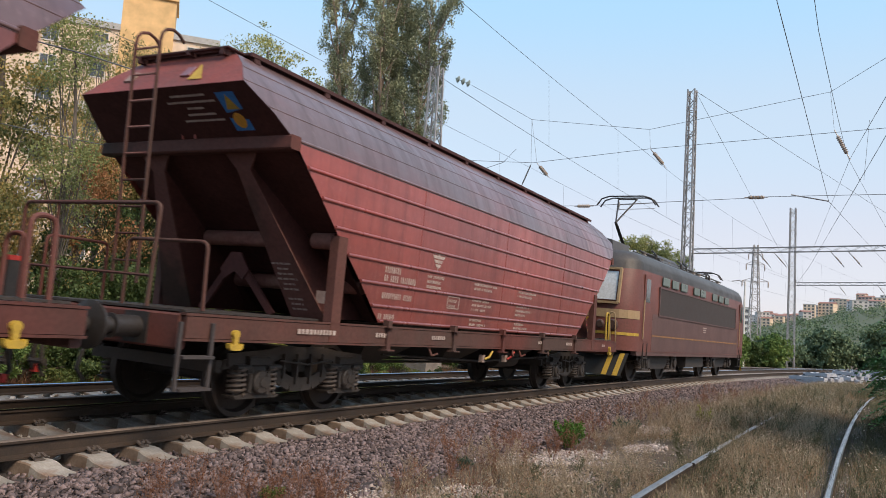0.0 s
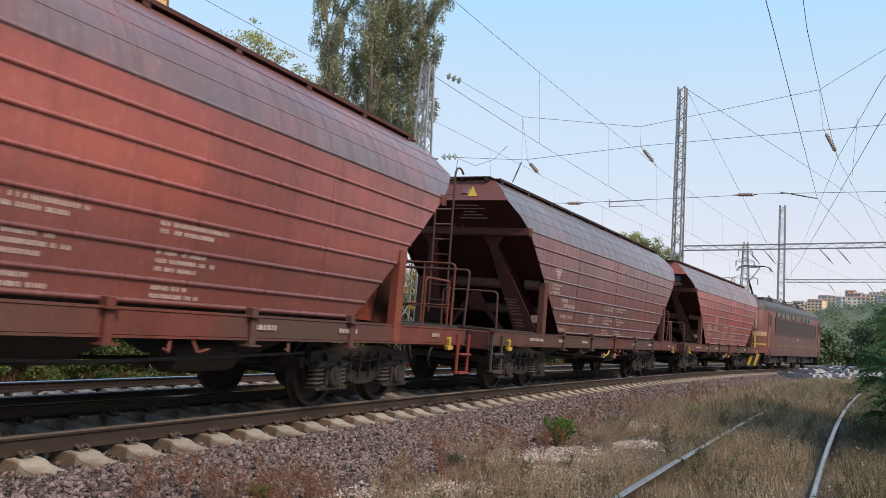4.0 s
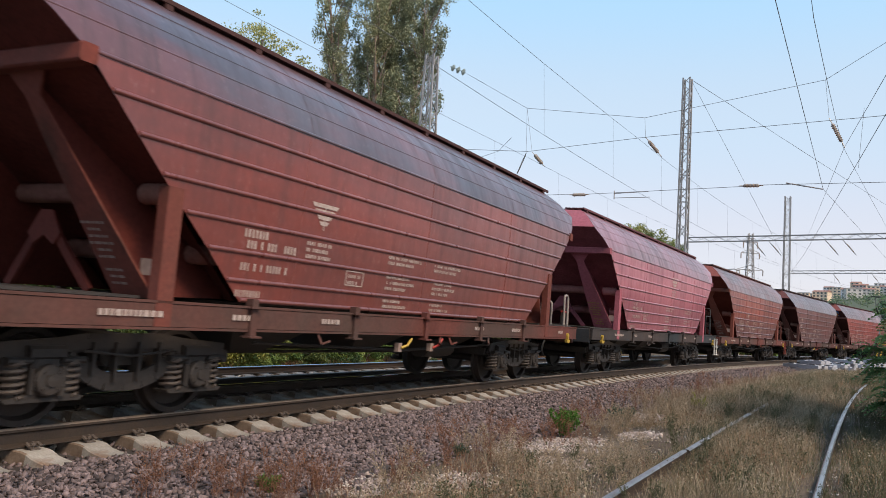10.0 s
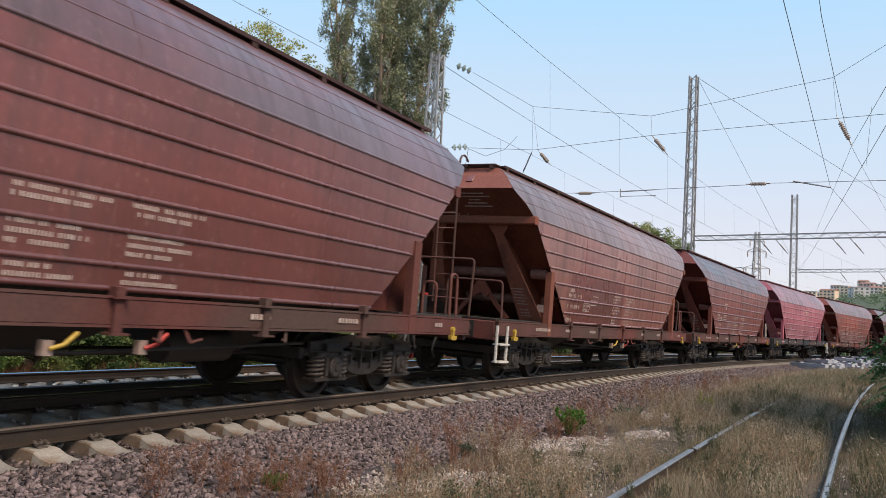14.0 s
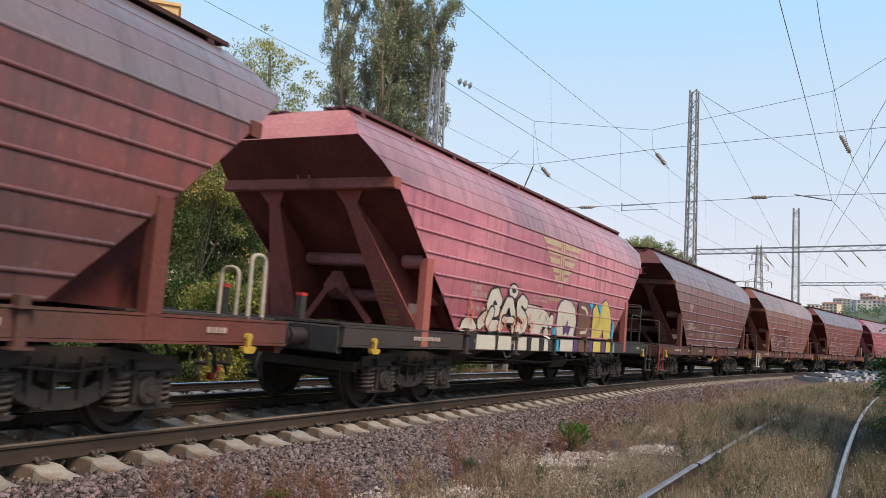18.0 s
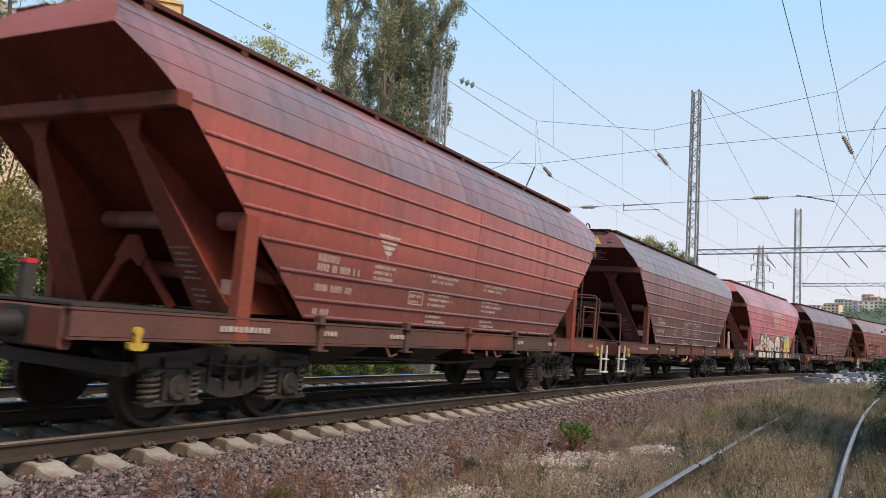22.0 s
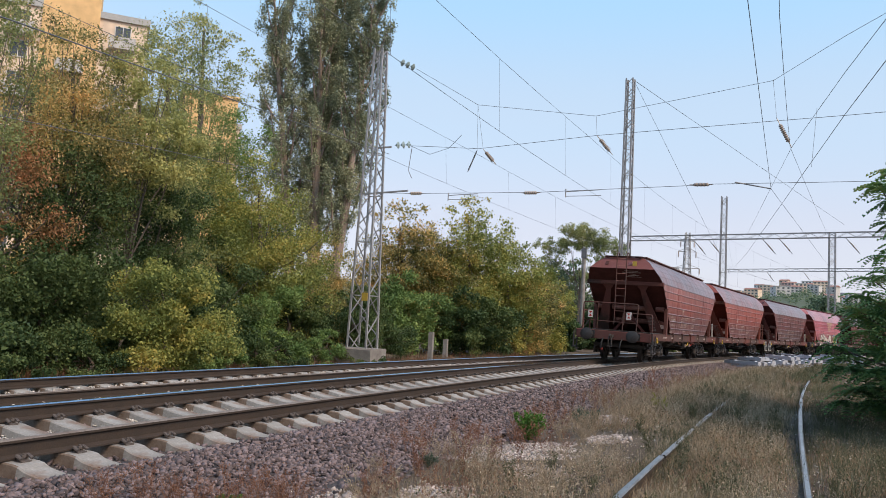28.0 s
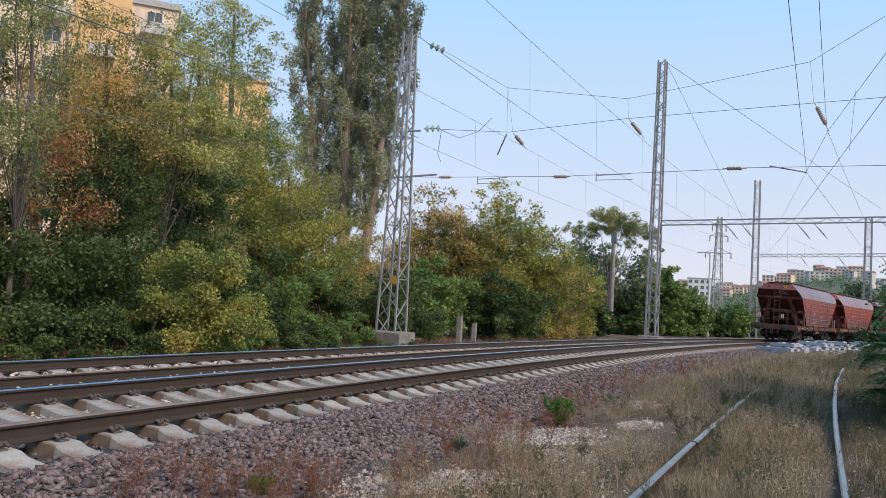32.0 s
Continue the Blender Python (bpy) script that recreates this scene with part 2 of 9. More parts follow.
CONCRETE = mat("sleeper_concrete", (0.375, 0.355, 0.330), 0.9, 0, (0.19, 0.165, 0.14), 4, 0.8, 50, 0.4, third=(0.20, 0.12, 0.08), tscale=2.5, obj_random=0.14)
CONCRETE_OLD = mat("old_concrete", (0.30, 0.275, 0.25), 0.92, 0, (0.13, 0.11, 0.10), 2.2, 0.8, 30, 0.5)
CONCRETE_WHITE = mat("pale_concrete", (0.46, 0.46, 0.49), 0.85, 0, (0.32, 0.32, 0.34), 3, 0.7, 40, 0.3, obj_random=0.08)
STONE = mat("ballast_stone", (0.180, 0.133, 0.130), 0.85, 0, (0.085, 0.064, 0.066), 9, 0.8, 60, 0.4, island=0.7)
STONE_PINK = mat("pinkish_gravel", (0.40, 0.325, 0.285), 0.9, 0, (0.23, 0.18, 0.155), 9, 0.6, 60, 0.4, island=0.5)
STONE_PALE = mat("pale_limestone", (0.52, 0.47, 0.42), 0.9, 0, (0.32, 0.28, 0.24), 9, 0.6, 60, 0.4, island=0.35)
GALV = mat("galvanised_steel", (0.40, 0.395, 0.40), 0.6, 0.3, (0.19, 0.165, 0.15), 3, 0.7, 30, 0.1)
WIRE = mat("overhead_wire", (0.15, 0.155, 0.165), 0.6, 0.3, None, 5, 0.3, 30, 0)
PORCELAIN = mat("insulator_porcelain", (0.40, 0.33, 0.28), 0.35, 0, (0.25, 0.20, 0.17), 9, 0.5, 40, 0.05)
GLASSY = mat("insulator_glass", (0.30, 0.38, 0.38), 0.15, 0, None, 9, 0.4, 40, 0)
BARK = mat("bark", (0.12, 0.095, 0.075), 0.95, 0, (0.06, 0.05, 0.04), 6, 0.7, 25, 0.8, stretch=(1, 1, 0.25))
BOGIE = mat("grimy_bogie_steel", (0.032, 0.027, 0.025), 0.62, 0.1, (0.068, 0.053, 0.045), 5, 0.6, 40, 0.3)
BLACK = mat("black_rubber", (0.02, 0.02, 0.02), 0.7)
WHEEL = mat("wheel_steel", (0.030, 0.024, 0.022), 0.55, 0.3, (0.060, 0.043, 0.036), 6, 0.6, 40, 0.2)
YELLOW = mat("yellow_paint", (0.52, 0.34, 0.04), 0.6, 0, (0.30, 0.19, 0.05), 12, 0.6)
WHITE = mat("white_paint", (0.68, 0.66, 0.62), 0.65, 0, (0.42, 0.36, 0.32), 14, 0.6)
LETTER = mat("faded_white_lettering", (0.54, 0.46, 0.42), 0.75, 0, (0.30, 0.19, 0.16), 16, 0.9)
DIRTY = mat("grimy_white_paint", (0.36, 0.27, 0.235), 0.75, 0, (0.17, 0.115, 0.10), 10, 0.8)
REDSPOT = mat("red_paint", (0.50, 0.04, 0.03), 0.6)
BLUE = mat("blue_sign_paint", (0.03, 0.20, 0.55), 0.5)
ORANGE = mat("orange_sign_paint", (0.75, 0.36, 0.04), 0.5)

# ---- mesh helpers ----
def mesh_from(name, verts, faces, smooth=False):
    me = bpy.data.meshes.new(name)
    if isinstance(faces, np.ndarray):
        verts = np.asarray(verts, np.float32)
        k = faces.shape[1]
        me.vertices.add(len(verts))
        me.vertices.foreach_set("co", verts.ravel())
        me.loops.add(faces.size)
        me.loops.foreach_set("vertex_index", faces.astype(np.int32).ravel())
        me.polygons.add(len(faces))
        me.polygons.foreach_set("loop_start", np.arange(0, faces.size, k, dtype=np.int32))
        me.update(calc_edges=True)
    else:
        me.from_pydata([tuple(v) for v in verts], [], faces)
    if smooth:
        me.polygons.foreach_set("use_smooth", np.ones(len(me.polygons), bool))
    return me


class Shape:
    """Collects vertices and faces of one part."""

    def __init__(self):
        self.v, self.f = [], []

    def add(self, verts, faces):
        k = len(self.v)
        self.v += [tuple(p) for p in verts]
        self.f += [tuple(i + k for i in q) for q in faces]
        return self

    def box(self, x0, x1, y0, y1, z0, z1, c=0.0):
        """A box; c chamfers its long edges."""
        if c <= 0:
            vs = [(x, y, z) for z in (z0, z1) for x, y in ((x0, y0), (x1, y0), (x1, y1), (x0, y1))]
            return self.add(vs, [(3, 2, 1, 0), (4, 5, 6, 7), (0, 1, 5, 4), (1, 2, 6, 5), (2, 3, 7, 6), (3, 0, 4, 7)])
        d = [x1 - x0, y1 - y0, z1 - z0]
        ax = d.index(max(d))
        lo, hi = [x0, y0, z0], [x1, y1, z1]
        a, b = [i for i in range(3) if i != ax]
        ring = [(lo[a] + c, lo[b]), (hi[a] - c, lo[b]), (hi[a], lo[b] + c), (hi[a], hi[b] - c), (hi[a] - c, hi[b]), (lo[a] + c, hi[b]), (lo[a], hi[b] - c), (lo[a], lo[b] + c)]
        vs = []
        for e in (lo[ax], hi[ax]):
            for p, q in ring:
                w = [0, 0, 0]
                w[ax], w[a], w[b] = e, p, q
                vs.append(w)
        fs = [(i, (i + 1) % 8, (i + 1) % 8 + 8, i + 8) for i in range(8)] + [tuple(range(7, -1, -1)), tuple(range(8, 16))]
        return self.add(vs, fs)

    def beam(self, p, q, w, h=None, up=(0, 0, 1)):
        """A straight bar of section w x h from p to q."""
        p, q = Vector(p), Vector(q)
        h = h or w
        d = (q - p).normalized()
        u = Vector(up)
        if abs(d.dot(u)) > 0.97:
            u = Vector((1, 0, 0))
        s = d.cross(u).normalized()
        t = s.cross(d)
        vs = [e + s * (a * w / 2) + t * (b * h / 2) for e in (p, q) for a, b in ((-1, -1), (1, -1), (1, 1), (-1, 1))]
        return self.add(vs, [(3, 2, 1, 0), (4, 5, 6, 7), (0, 1, 5, 4), (1, 2, 6, 5), (2, 3, 7, 6), (3, 0, 4, 7)])

    def tube(self, pts, r, n=8, caps=True):
        """A round bar along pts; r one radius or one for each point."""
        pts = [Vector(p) for p in pts]
        rs = r if isinstance(r, (list, tuple)) else [r] * len(pts)
        vs, fs = [], []
        prev = None
        for i, p in enumerate(pts):
            d = (pts[min(i + 1, len(pts) - 1)] - pts[max(i - 1, 0)]).normalized()
            if prev is None:
                u = Vector((0, 0, 1)) if abs(d.z) < 0.9 else Vector((1, 0, 0))
                s = d.cross(u).normalized()
            else:
                s = (prev - d * prev.dot(d)).normalized()
            prev = s
            t = d.cross(s)
            vs += [p + (s * math.cos(2 * math.pi * k / n) + t * math.sin(2 * math.pi * k / n)) * rs[i] for k in range(n)]
        for i in range(len(pts) - 1):
            fs += [(i * n + k, i * n + (k + 1) % n, (i + 1) * n + (k + 1) % n, (i + 1) * n + k) for k in range(n)]
        if caps:
            fs += [tuple(range(n - 1, -1, -1)), tuple(range((len(pts) - 1) * n, len(pts) * n))]
        return self.add(vs, fs)

    def prism(self, outline, axis, a, b):
        """An outline (2D points) pulled along an axis from a to b."""
        n = len(outline)
        vs = []
        for e in (a, b):
            for p, q in outline:
                vs.append((e, p, q) if axis == "x" else (p, e, q) if axis == "y" else (p, q, e))
        return self.add(vs, [(i, (i + 1) % n, (i + 1) % n + n, i + n) for i in range(n)] + [tuple(range(n - 1, -1, -1)), tuple(range(n, 2 * n))])

    def disc(self, profile, axis="x", n=20, at=(0, 0, 0)):
        """A turned body: profile of (along, radius) about an axis."""
        vs, fs = [], []
        for a, r in profile:
            for k in range(n):
                c, s = r * math.cos(2 * math.pi * k / n), r * math.sin(2 * math.pi * k / n)
                p = (a, c, s) if axis == "x" else (c, a, s) if axis == "y" else (c, s, a)
                vs.append((p[0] + at[0], p[1] + at[1], p[2] + at[2]))
        for i in range(len(profile) - 1):
            fs += [(i * n + k, i * n + (k + 1) % n, (i + 1) * n + (k + 1) % n, (i + 1) * n + k) for k in range(n)]
        fs += [tuple(range(n - 1, -1, -1)), tuple(range((len(profile) - 1) * n, len(profile) * n))]
        return self.add(vs, fs)

    def mesh(self, name, smooth=False, fix=True):
        me = mesh_from(name, self.v, self.f)
        if fix:
            bm = bmesh.new()
            bm.from_mesh(me)
            bmesh.ops.recalc_face_normals(bm, faces=bm.faces)
            bm.to_mesh(me)
            bm.free()
        if smooth:
            me.polygons.foreach_set("use_smooth", np.ones(len(me.polygons), bool))
            me.set_sharp_from_angle(angle=radians(35))
        return me


def part(name, shape, material, parent, label="", m=None, smooth=False):
    """One mesh object under a thing or a part."""
    me = shape.mesh(name, smooth) if isinstance(shape, Shape) else shape
    if material and not me.materials:
        me.materials.append(material)
    ob = new(name, me)
    ob.parent = parent
    if m is not None:
        ob.matrix_basis = m
    if label:
        tagged(ob, label)
    return ob


def thing(name, label, category, group="", kind="", m=None):
    ob = new(name)
    ob.empty_display_size = 0.3
    if m is not None:
        ob.matrix_basis = m
    return tagged(ob, label, category, group, kind)


# ---- the line of the main track: the near rail by arc length ----
S_GRID = np.linspace(-80, 420, 5001)
CURV = np.interp(S_GRID, [-80, 0, 25, 50, 75, 420], [0.0049, 0.0049, 0.0020, 0.0041, 0.00286, 0.00286])
_ds = S_GRID[1] - S_GRID[0]
HEAD = np.concatenate([[0], np.cumsum((CURV[1:] + CURV[:-1]) / 2 * _ds)])
_i0 = int(np.argmin(abs(S_GRID)))
HEAD = HEAD - HEAD[_i0]
LX = np.concatenate([[0], np.cumsum(np.sin((HEAD[1:] + HEAD[:-1]) / 2) * _ds)])
LY = np.concatenate([[0], np.cumsum(np.cos((HEAD[1:] + HEAD[:-1]) / 2) * _ds)])
LX = LX - LX[_i0] - 5.936
LY = LY - LY[_i0]
GAUGE = 1.61
SIDING_GAUGE = 1.507
CANT = 0.041
T2_OFF, T2_Z = 4.30, -0.196


def line(s, off=0.0, z=0.0):
    """The place off metres to the right of the near rail at arc length s."""
    h = float(np.interp(s, S_GRID, HEAD))
    return Vector((float(np.interp(s, S_GRID, LX)) + off * math.cos(h), float(np.interp(s, S_GRID, LY)) - off * math.sin(h), z))


def heading(s):
    return float(np.interp(s, S_GRID, HEAD))


def offset_of(X, Y):
    """How far to the right of the near rail the points (X, Y) lie."""
    s = np.interp(Y, LY, S_GRID)
    h = np.interp(s, S_GRID, HEAD)
    return (X - np.interp(Y, LY, LX)) * np.cos(h)


def siding_x(y):
    y = np.minimum(y, 70.0)
    return -1.23 + 0.0388 * y + 0.000416 * y ** 2 + 1.306e-5 * y ** 3


SIDING_Z = -0.172
U_PROF = [-3000, -60, -30, -14, -9.0, -7.7, -6.9, -3.6, -3.2, -2.75, -2.3, 0.52, 0.66, 1.0, 2.0, 2.7, 3.6, 4.6, 8, 30, 3000]
Z_PROF = [-1.2, -0.9, -0.75, -0.62, -0.66, -0.70, -0.415, -0.405, -0.44, -0.40, -0.275, -0.30, -0.262, -0.278, -0.50, -0.47, -0.36, -0.30, -0.28, -0.35, -0.8]


def ground_z(X, Y):
    X, Y = np.asarray(X, float), np.asarray(Y, float)
    z = np.interp(offset_of(X, Y), U_PROF, Z_PROF)
    b = 0.035 * np.sin(X * 1.3 + 0.7 * Y) + 0.03 * np.sin(0.9 * Y - 1.7 * X + 1.0)
    far = np.clip((np.hypot(X, Y) - 120) / 200, 0, 1)
    return z + b * (offset_of(X, Y) > 2.2) - far * 1.0

# ---- ground ----
def axis_lines(lo, fine_lo, fine_hi, hi, step, grow=1.25):
    a = list(np.arange(fine_lo, fine_hi + 1e-6, step))
    d, x = step, fine_hi
    while x < hi:
        d *= grow
        x += d
        a.append(x)
    d, x = step, fine_lo
    while x > lo:
        d *= grow
        x -= d
        a.insert(0, x)
    return np.array(a)


def ground_material():
    m = bpy.data.materials.new("ground_soil_gravel")
    m.use_nodes = True
    n, l = m.node_tree.nodes, m.node_tree.links
    b = n["Principled BSDF"]
    b.inputs["Roughness"].default_value = 0.95
    b.inputs["Specular IOR Level"].default_value = 0.2
    tc = n.new("ShaderNodeTexCoord")

    def noise_of(scale, detail=5):
        t = n.new("ShaderNodeTexNoise")
        t.inputs["Scale"].default_value = scale
        t.inputs["Detail"].default_value = detail
        l.new(tc.outputs["Object"], t.inputs["Vector"])
        return t.outputs["Fac"]

    def ramp_of(fac, stops):
        r = n.new("ShaderNodeValToRGB")
        while len(r.color_ramp.elements) < len(stops):
            r.color_ramp.elements.new(0.5)
        for e, (p, c) in zip(r.color_ramp.elements, stops):
            e.position, e.color = p, (*c, 1)
        l.new(fac, r.inputs["Fac"])
        return r.outputs["Color"]

    soil = ramp_of(noise_of(0.8), [(0.3, (0.070, 0.052, 0.040)), (0.5, (0.115, 0.088, 0.066)), (0.7, (0.17, 0.135, 0.10))])
    grit = ramp_of(noise_of(22, 8), [(0.3, (0.55, 0.5, 0.45)), (0.7, (1.25, 1.25, 1.25))])
    mx = n.new("ShaderNodeMix")
    mx.data_type, mx.blend_type = "RGBA", "MULTIPLY"
    mx.inputs["Factor"].default_value = 0.8
    l.new(soil, mx.inputs["A"])
    l.new(grit, mx.inputs["B"])
    l.new(mx.outputs["Result"], b.inputs["Base Color"])
    bp = n.new("ShaderNodeBump")
    bp.inputs["Strength"].default_value = 0.7
    bp.inputs["Distance"].default_value = 0.03
    l.new(noise_of(18, 8), bp.inputs["Height"])
    l.new(bp.outputs["Normal"], b.inputs["Normal"])
    return m


gx = axis_lines(-3000, -18, 9, 3000, 0.3)
gy = axis_lines(-3000, -14, 90, 3000, 0.6)
GX, GY = np.meshgrid(gx, gy)
GV = np.stack([GX.ravel(), GY.ravel(), ground_z(GX, GY).ravel()], 1)
_nx, _ny = len(gx), len(gy)
_i = (np.arange(_ny - 1)[:, None] * _nx + np.arange(_nx - 1)[None, :]).ravel()
ground_me = mesh_from("ground", GV, np.stack([_i, _i + 1, _i + 1 + _nx, _i + _nx], 1), smooth=True)
ground_me.materials.append(ground_material())
# near-black bed below the stones: paints the shade in their gaps
ground_me.materials.append(mat("ballast_bed", (0.055, 0.045, 0.043), 0.95, 0, (0.03, 0.025, 0.024), 9, 0.8, 40, 0.5))
_c = GV[:, :2].reshape(_ny, _nx, 2)
_c = (_c[:-1, :-1] + _c[1:, 1:]).reshape(-1, 2) / 2
_u = offset_of(_c[:, 0], _c[:, 1])
ground_me.polygons.foreach_set("material_index", ((_u > -2.4) & (_u < 2.1) & (np.abs(_c[:, 1]) < 130)).astype(np.int32))
ground = tagged(new("ground", ground_me), "dry trackside soil with gravel and sparse weeds", "ground", kind="structure")

# ---- tracks ----
RAIL_PROF = [(-0.036, -0.014), (-0.021, 0), (0.021, 0), (0.036, -0.014), (0.036, -0.035), (0.010, -0.05), (0.010, -0.135), (0.07, -0.155), (0.07, -0.17), (-0.07, -0.17), (-0.07, -0.155), (-0.010, -0.135), (-0.010, -0.05), (-0.036, -0.035)]


def rail_mesh(name, pts, side, top):
    """A rail swept along pts; side holds the right-hand normals. The running surface is a material of its own."""
    vs, fs, k = [], [], len(RAIL_PROF)
    for p, w in zip(pts, side):
        vs += [(p[0] + w[0] * a, p[1] + w[1] * a, p[2] + b) for a, b in RAIL_PROF]
    for i in range(len(pts) - 1):
        fs += [(i * k + j, i * k + (j + 1) % k, (i + 1) * k + (j + 1) % k, (i + 1) * k + j) for j in range(k)]
    fs += [tuple(range(k)), tuple(range((len(pts) - 1) * k, len(pts) * k))]
    me = mesh_from(name, vs, fs)
    bm = bmesh.new()
    bm.from_mesh(me)
    bmesh.ops.recalc_face_normals(bm, faces=bm.faces)
    bm.to_mesh(me)
    bm.free()
    me.materials.append(STEEL_RUST)
    me.materials.append(top)
    idx = [1 if p.normal.z > 0.5 and p.center.z > pts[0][2] - 0.02 else 0 for p in me.polygons]
    me.polygons.foreach_set("material_index", idx)
    return me


def sleeper_mesh():
    """A concrete sleeper along x, its rail seats at z = 0, waisted in the middle and sloping at the ends."""
    st = [(-1.32, -0.092), (-1.28, -0.066), (-1.16, -0.056), (-1.06, -0.040), (-0.98, -0.008), (-0.92, 0.0), (-0.58, 0.0), (-0.42, -0.03), (-0.2, -0.05), (0.2, -0.05), (0.42, -0.03), (0.58, 0.0), (0.92, 0.0), (0.98, -0.008), (1.06, -0.040), (1.16, -0.056), (1.28, -0.066), (1.32, -0.092)]
    vs, fs = [], []
    for x, z in st:
        w = 0.138 + (z + 0.085) * 0.05
        vs += [(x, -0.165, -0.22), (x, -w, z - 0.012), (x, -w + 0.014, z), (x, w - 0.014, z), (x, w, z - 0.012), (x, 0.165, -0.22)]
    for i in range(len(st) - 1):
        fs += [(i * 6 + j, i * 6 + j + 1, i * 6 + j + 7, i * 6 + j + 6) for j in range(5)]
    fs += [tuple(range(6)), tuple(range((len(st) - 1) * 6, len(st) * 6))]
    s = Shape().add(vs, fs)
    return s.mesh("sleeper")


SLEEPER = sleeper_mesh()
SLEEPER.materials.append(CONCRETE)
SLEEPER.materials.append(mat("rust_stained_concrete", (0.24, 0.185, 0.145), 0.9, 0, (0.135, 0.085, 0.058), 7, 0.9, 50, 0.4, obj_random=0.15))
SLEEPER.polygons.foreach_set("material_index", [1 if 0.5 < abs(p.center.x) < 0.99 and abs(p.normal.z) < 0.9 else 0 for p in SLEEPER.polygons])


def clip_mesh():
    """A base plate with a bent spring clip, a bolt and its nut."""
    s = Shape()
    s.box(-0.055, 0.055, -0.07, 0.07, -0.01, 0.010, 0.004)
    s.tube([(-0.05, -0.08, 0.035), (0.02, -0.075, 0.07), (0.06, -0.03, 0.045), (0.06, 0.03, 0.045), (0.02, 0.075, 0.07), (-0.05, 0.08, 0.035)], 0.024, 7)
    s.disc([(0.0, 0.017), (0.095, 0.017), (0.10, 0.012)], "z", 8, (0.005, 0, 0))
    s.disc([(0.045, 0.034), (0.075, 0.034)], "z", 6, (0.005, 0, 0))
    return s.mesh("rail_clip")


CLIP = clip_mesh()
CLIP.materials.append(mat("dusty_clip_steel", (0.075, 0.058, 0.050), 0.7, 0.2, (0.15, 0.12, 0.105), 14, 0.8, 60, 0.3))


def railway(label, off, z, first, last, top_near, top_far, clips):
    tk = thing("railway_track", label, "railway track", kind="structure")
    ss = np.concatenate([np.arange(-40, 120, 1.0), np.arange(120, 400, 4.0)])
    for o, dz, tp in ((0.0, 0.0, top_near), (-GAUGE, CANT, top_far)):
        pts = [line(s, off + o, z + dz) for s in ss]
        side = [(math.cos(heading(s)), -math.sin(heading(s))) for s in ss]
        part("rail", rail_mesh("rail", pts, side, tp), None, tk)
    tilt = math.atan2(CANT, GAUGE)
    phase = 4.686
    n0, n1 = math.ceil((first - phase) / 0.6), math.floor((last - phase) / 0.6)
    far_s = Shape()
    for i in range(n0, int((250 - phase) / 0.6)):
        s = phase + 0.6 * i
        c = line(s, off - GAUGE / 2, z + CANT / 2 - 0.178)
        m = Matrix.Translation(c) @ Matrix.Rotation(-heading(s), 4, "Z") @ Matrix.Rotation(tilt, 4, "Y") @ Matrix.Diagonal((1.065, 1, 1, 1))
        if i <= n1:
            m = m @ Matrix.Rotation(random.uniform(-0.006, 0.006), 4, "Z")
            sl = part("sleeper", SLEEPER, None, tk, m=m)
            if s < clips:
                for x in (-0.885, -0.622, 0.622, 0.885):
                    part("rail_clip", CLIP, None, sl, m=Matrix.Translation((x, 0, 0.006)) @ Matrix.Diagonal((0.72, 0.72, 0.66, 1)) @ Matrix.Rotation(math.pi if x in (-0.622, 0.885) else 0.0, 4, "Z"))
        else:
            far_s.add([m @ v.co for v in SLEEPER.vertices], [tuple(p.vertices) for p in SLEEPER.polygons])
    tagged(part("far_sleepers", far_s.mesh("far_sleepers", fix=False), CONCRETE, tk), kind="stuff")
    return tk


railway("main line of worn steel rails on concrete sleepers", 0.0, 0.0, -4, 72, STEEL_DULL, STEEL_SHINE, 26)
railway("second line of steel rails on ballasted concrete sleepers", -T2_OFF, T2_Z, 2, 72, STEEL_DULL, STEEL_SHINE, 2)

siding = thing("siding_track", "disused siding of two pale rails sunk in dry grass", "railway track", kind="structure")
_ys = np.concatenate([np.arange(-14.0, 60, 1.0), np.arange(60, 66, 2.0)])


def siding_rail(off, ys, dz=0.0):
    pts, side = [], []
    for y in ys:
        t = math.atan((siding_x(y + 0.1) - siding_x(y - 0.1)) / 0.2)
        side.append((math.cos(t), -math.sin(t)))
        pts.append((siding_x(y) + off * math.cos(t), y - off * math.sin(t), SIDING_Z + dz))
    part("rail", rail_mesh("rail", pts, side, SIDING_TOP), None, siding)


siding_rail(0.0, [y for y in np.arange(-13.6, 9.61, 0.4)])
siding_rail(0.0, [y for y in np.arange(9.75, 62, 0.75)], -0.012)
siding_rail(SIDING_GAUGE, _ys)

# ---- the train ----
PITCH = 16.5


def train_s(t):
    """Arc length of the last wagon's centre at t seconds."""
    return -158.53 + 5.9945 * t + 0.033557 * t * t - 9.6e-5 * t ** 3 + 6.95


SEC = [(4.35, 0.0, 6.78), (4.32, 0.78, 6.80), (4.12, 1.03, 6.98), (3.84, 1.27, 7.20), (3.56, 1.42, 6.82), (3.30, 1.50, 6.50), (2.80, 1.50, 5.97), (2.30, 1.48, 5.42), (1.80, 1.46, 4.84), (1.27, 1.42, 4.24)]
HOP = 0.21  # the hopper sits this far from the platform


def side_x(z):
    zs = [p[0] for p in SEC][::-1]
    return float(np.interp(z, zs, [p[1] for p in SEC][::-1]))


def end_y(z):
    zs = [p[0] for p in SEC][::-1]
    return float(np.interp(z, zs, [p[2] for p in SEC][::-1]))


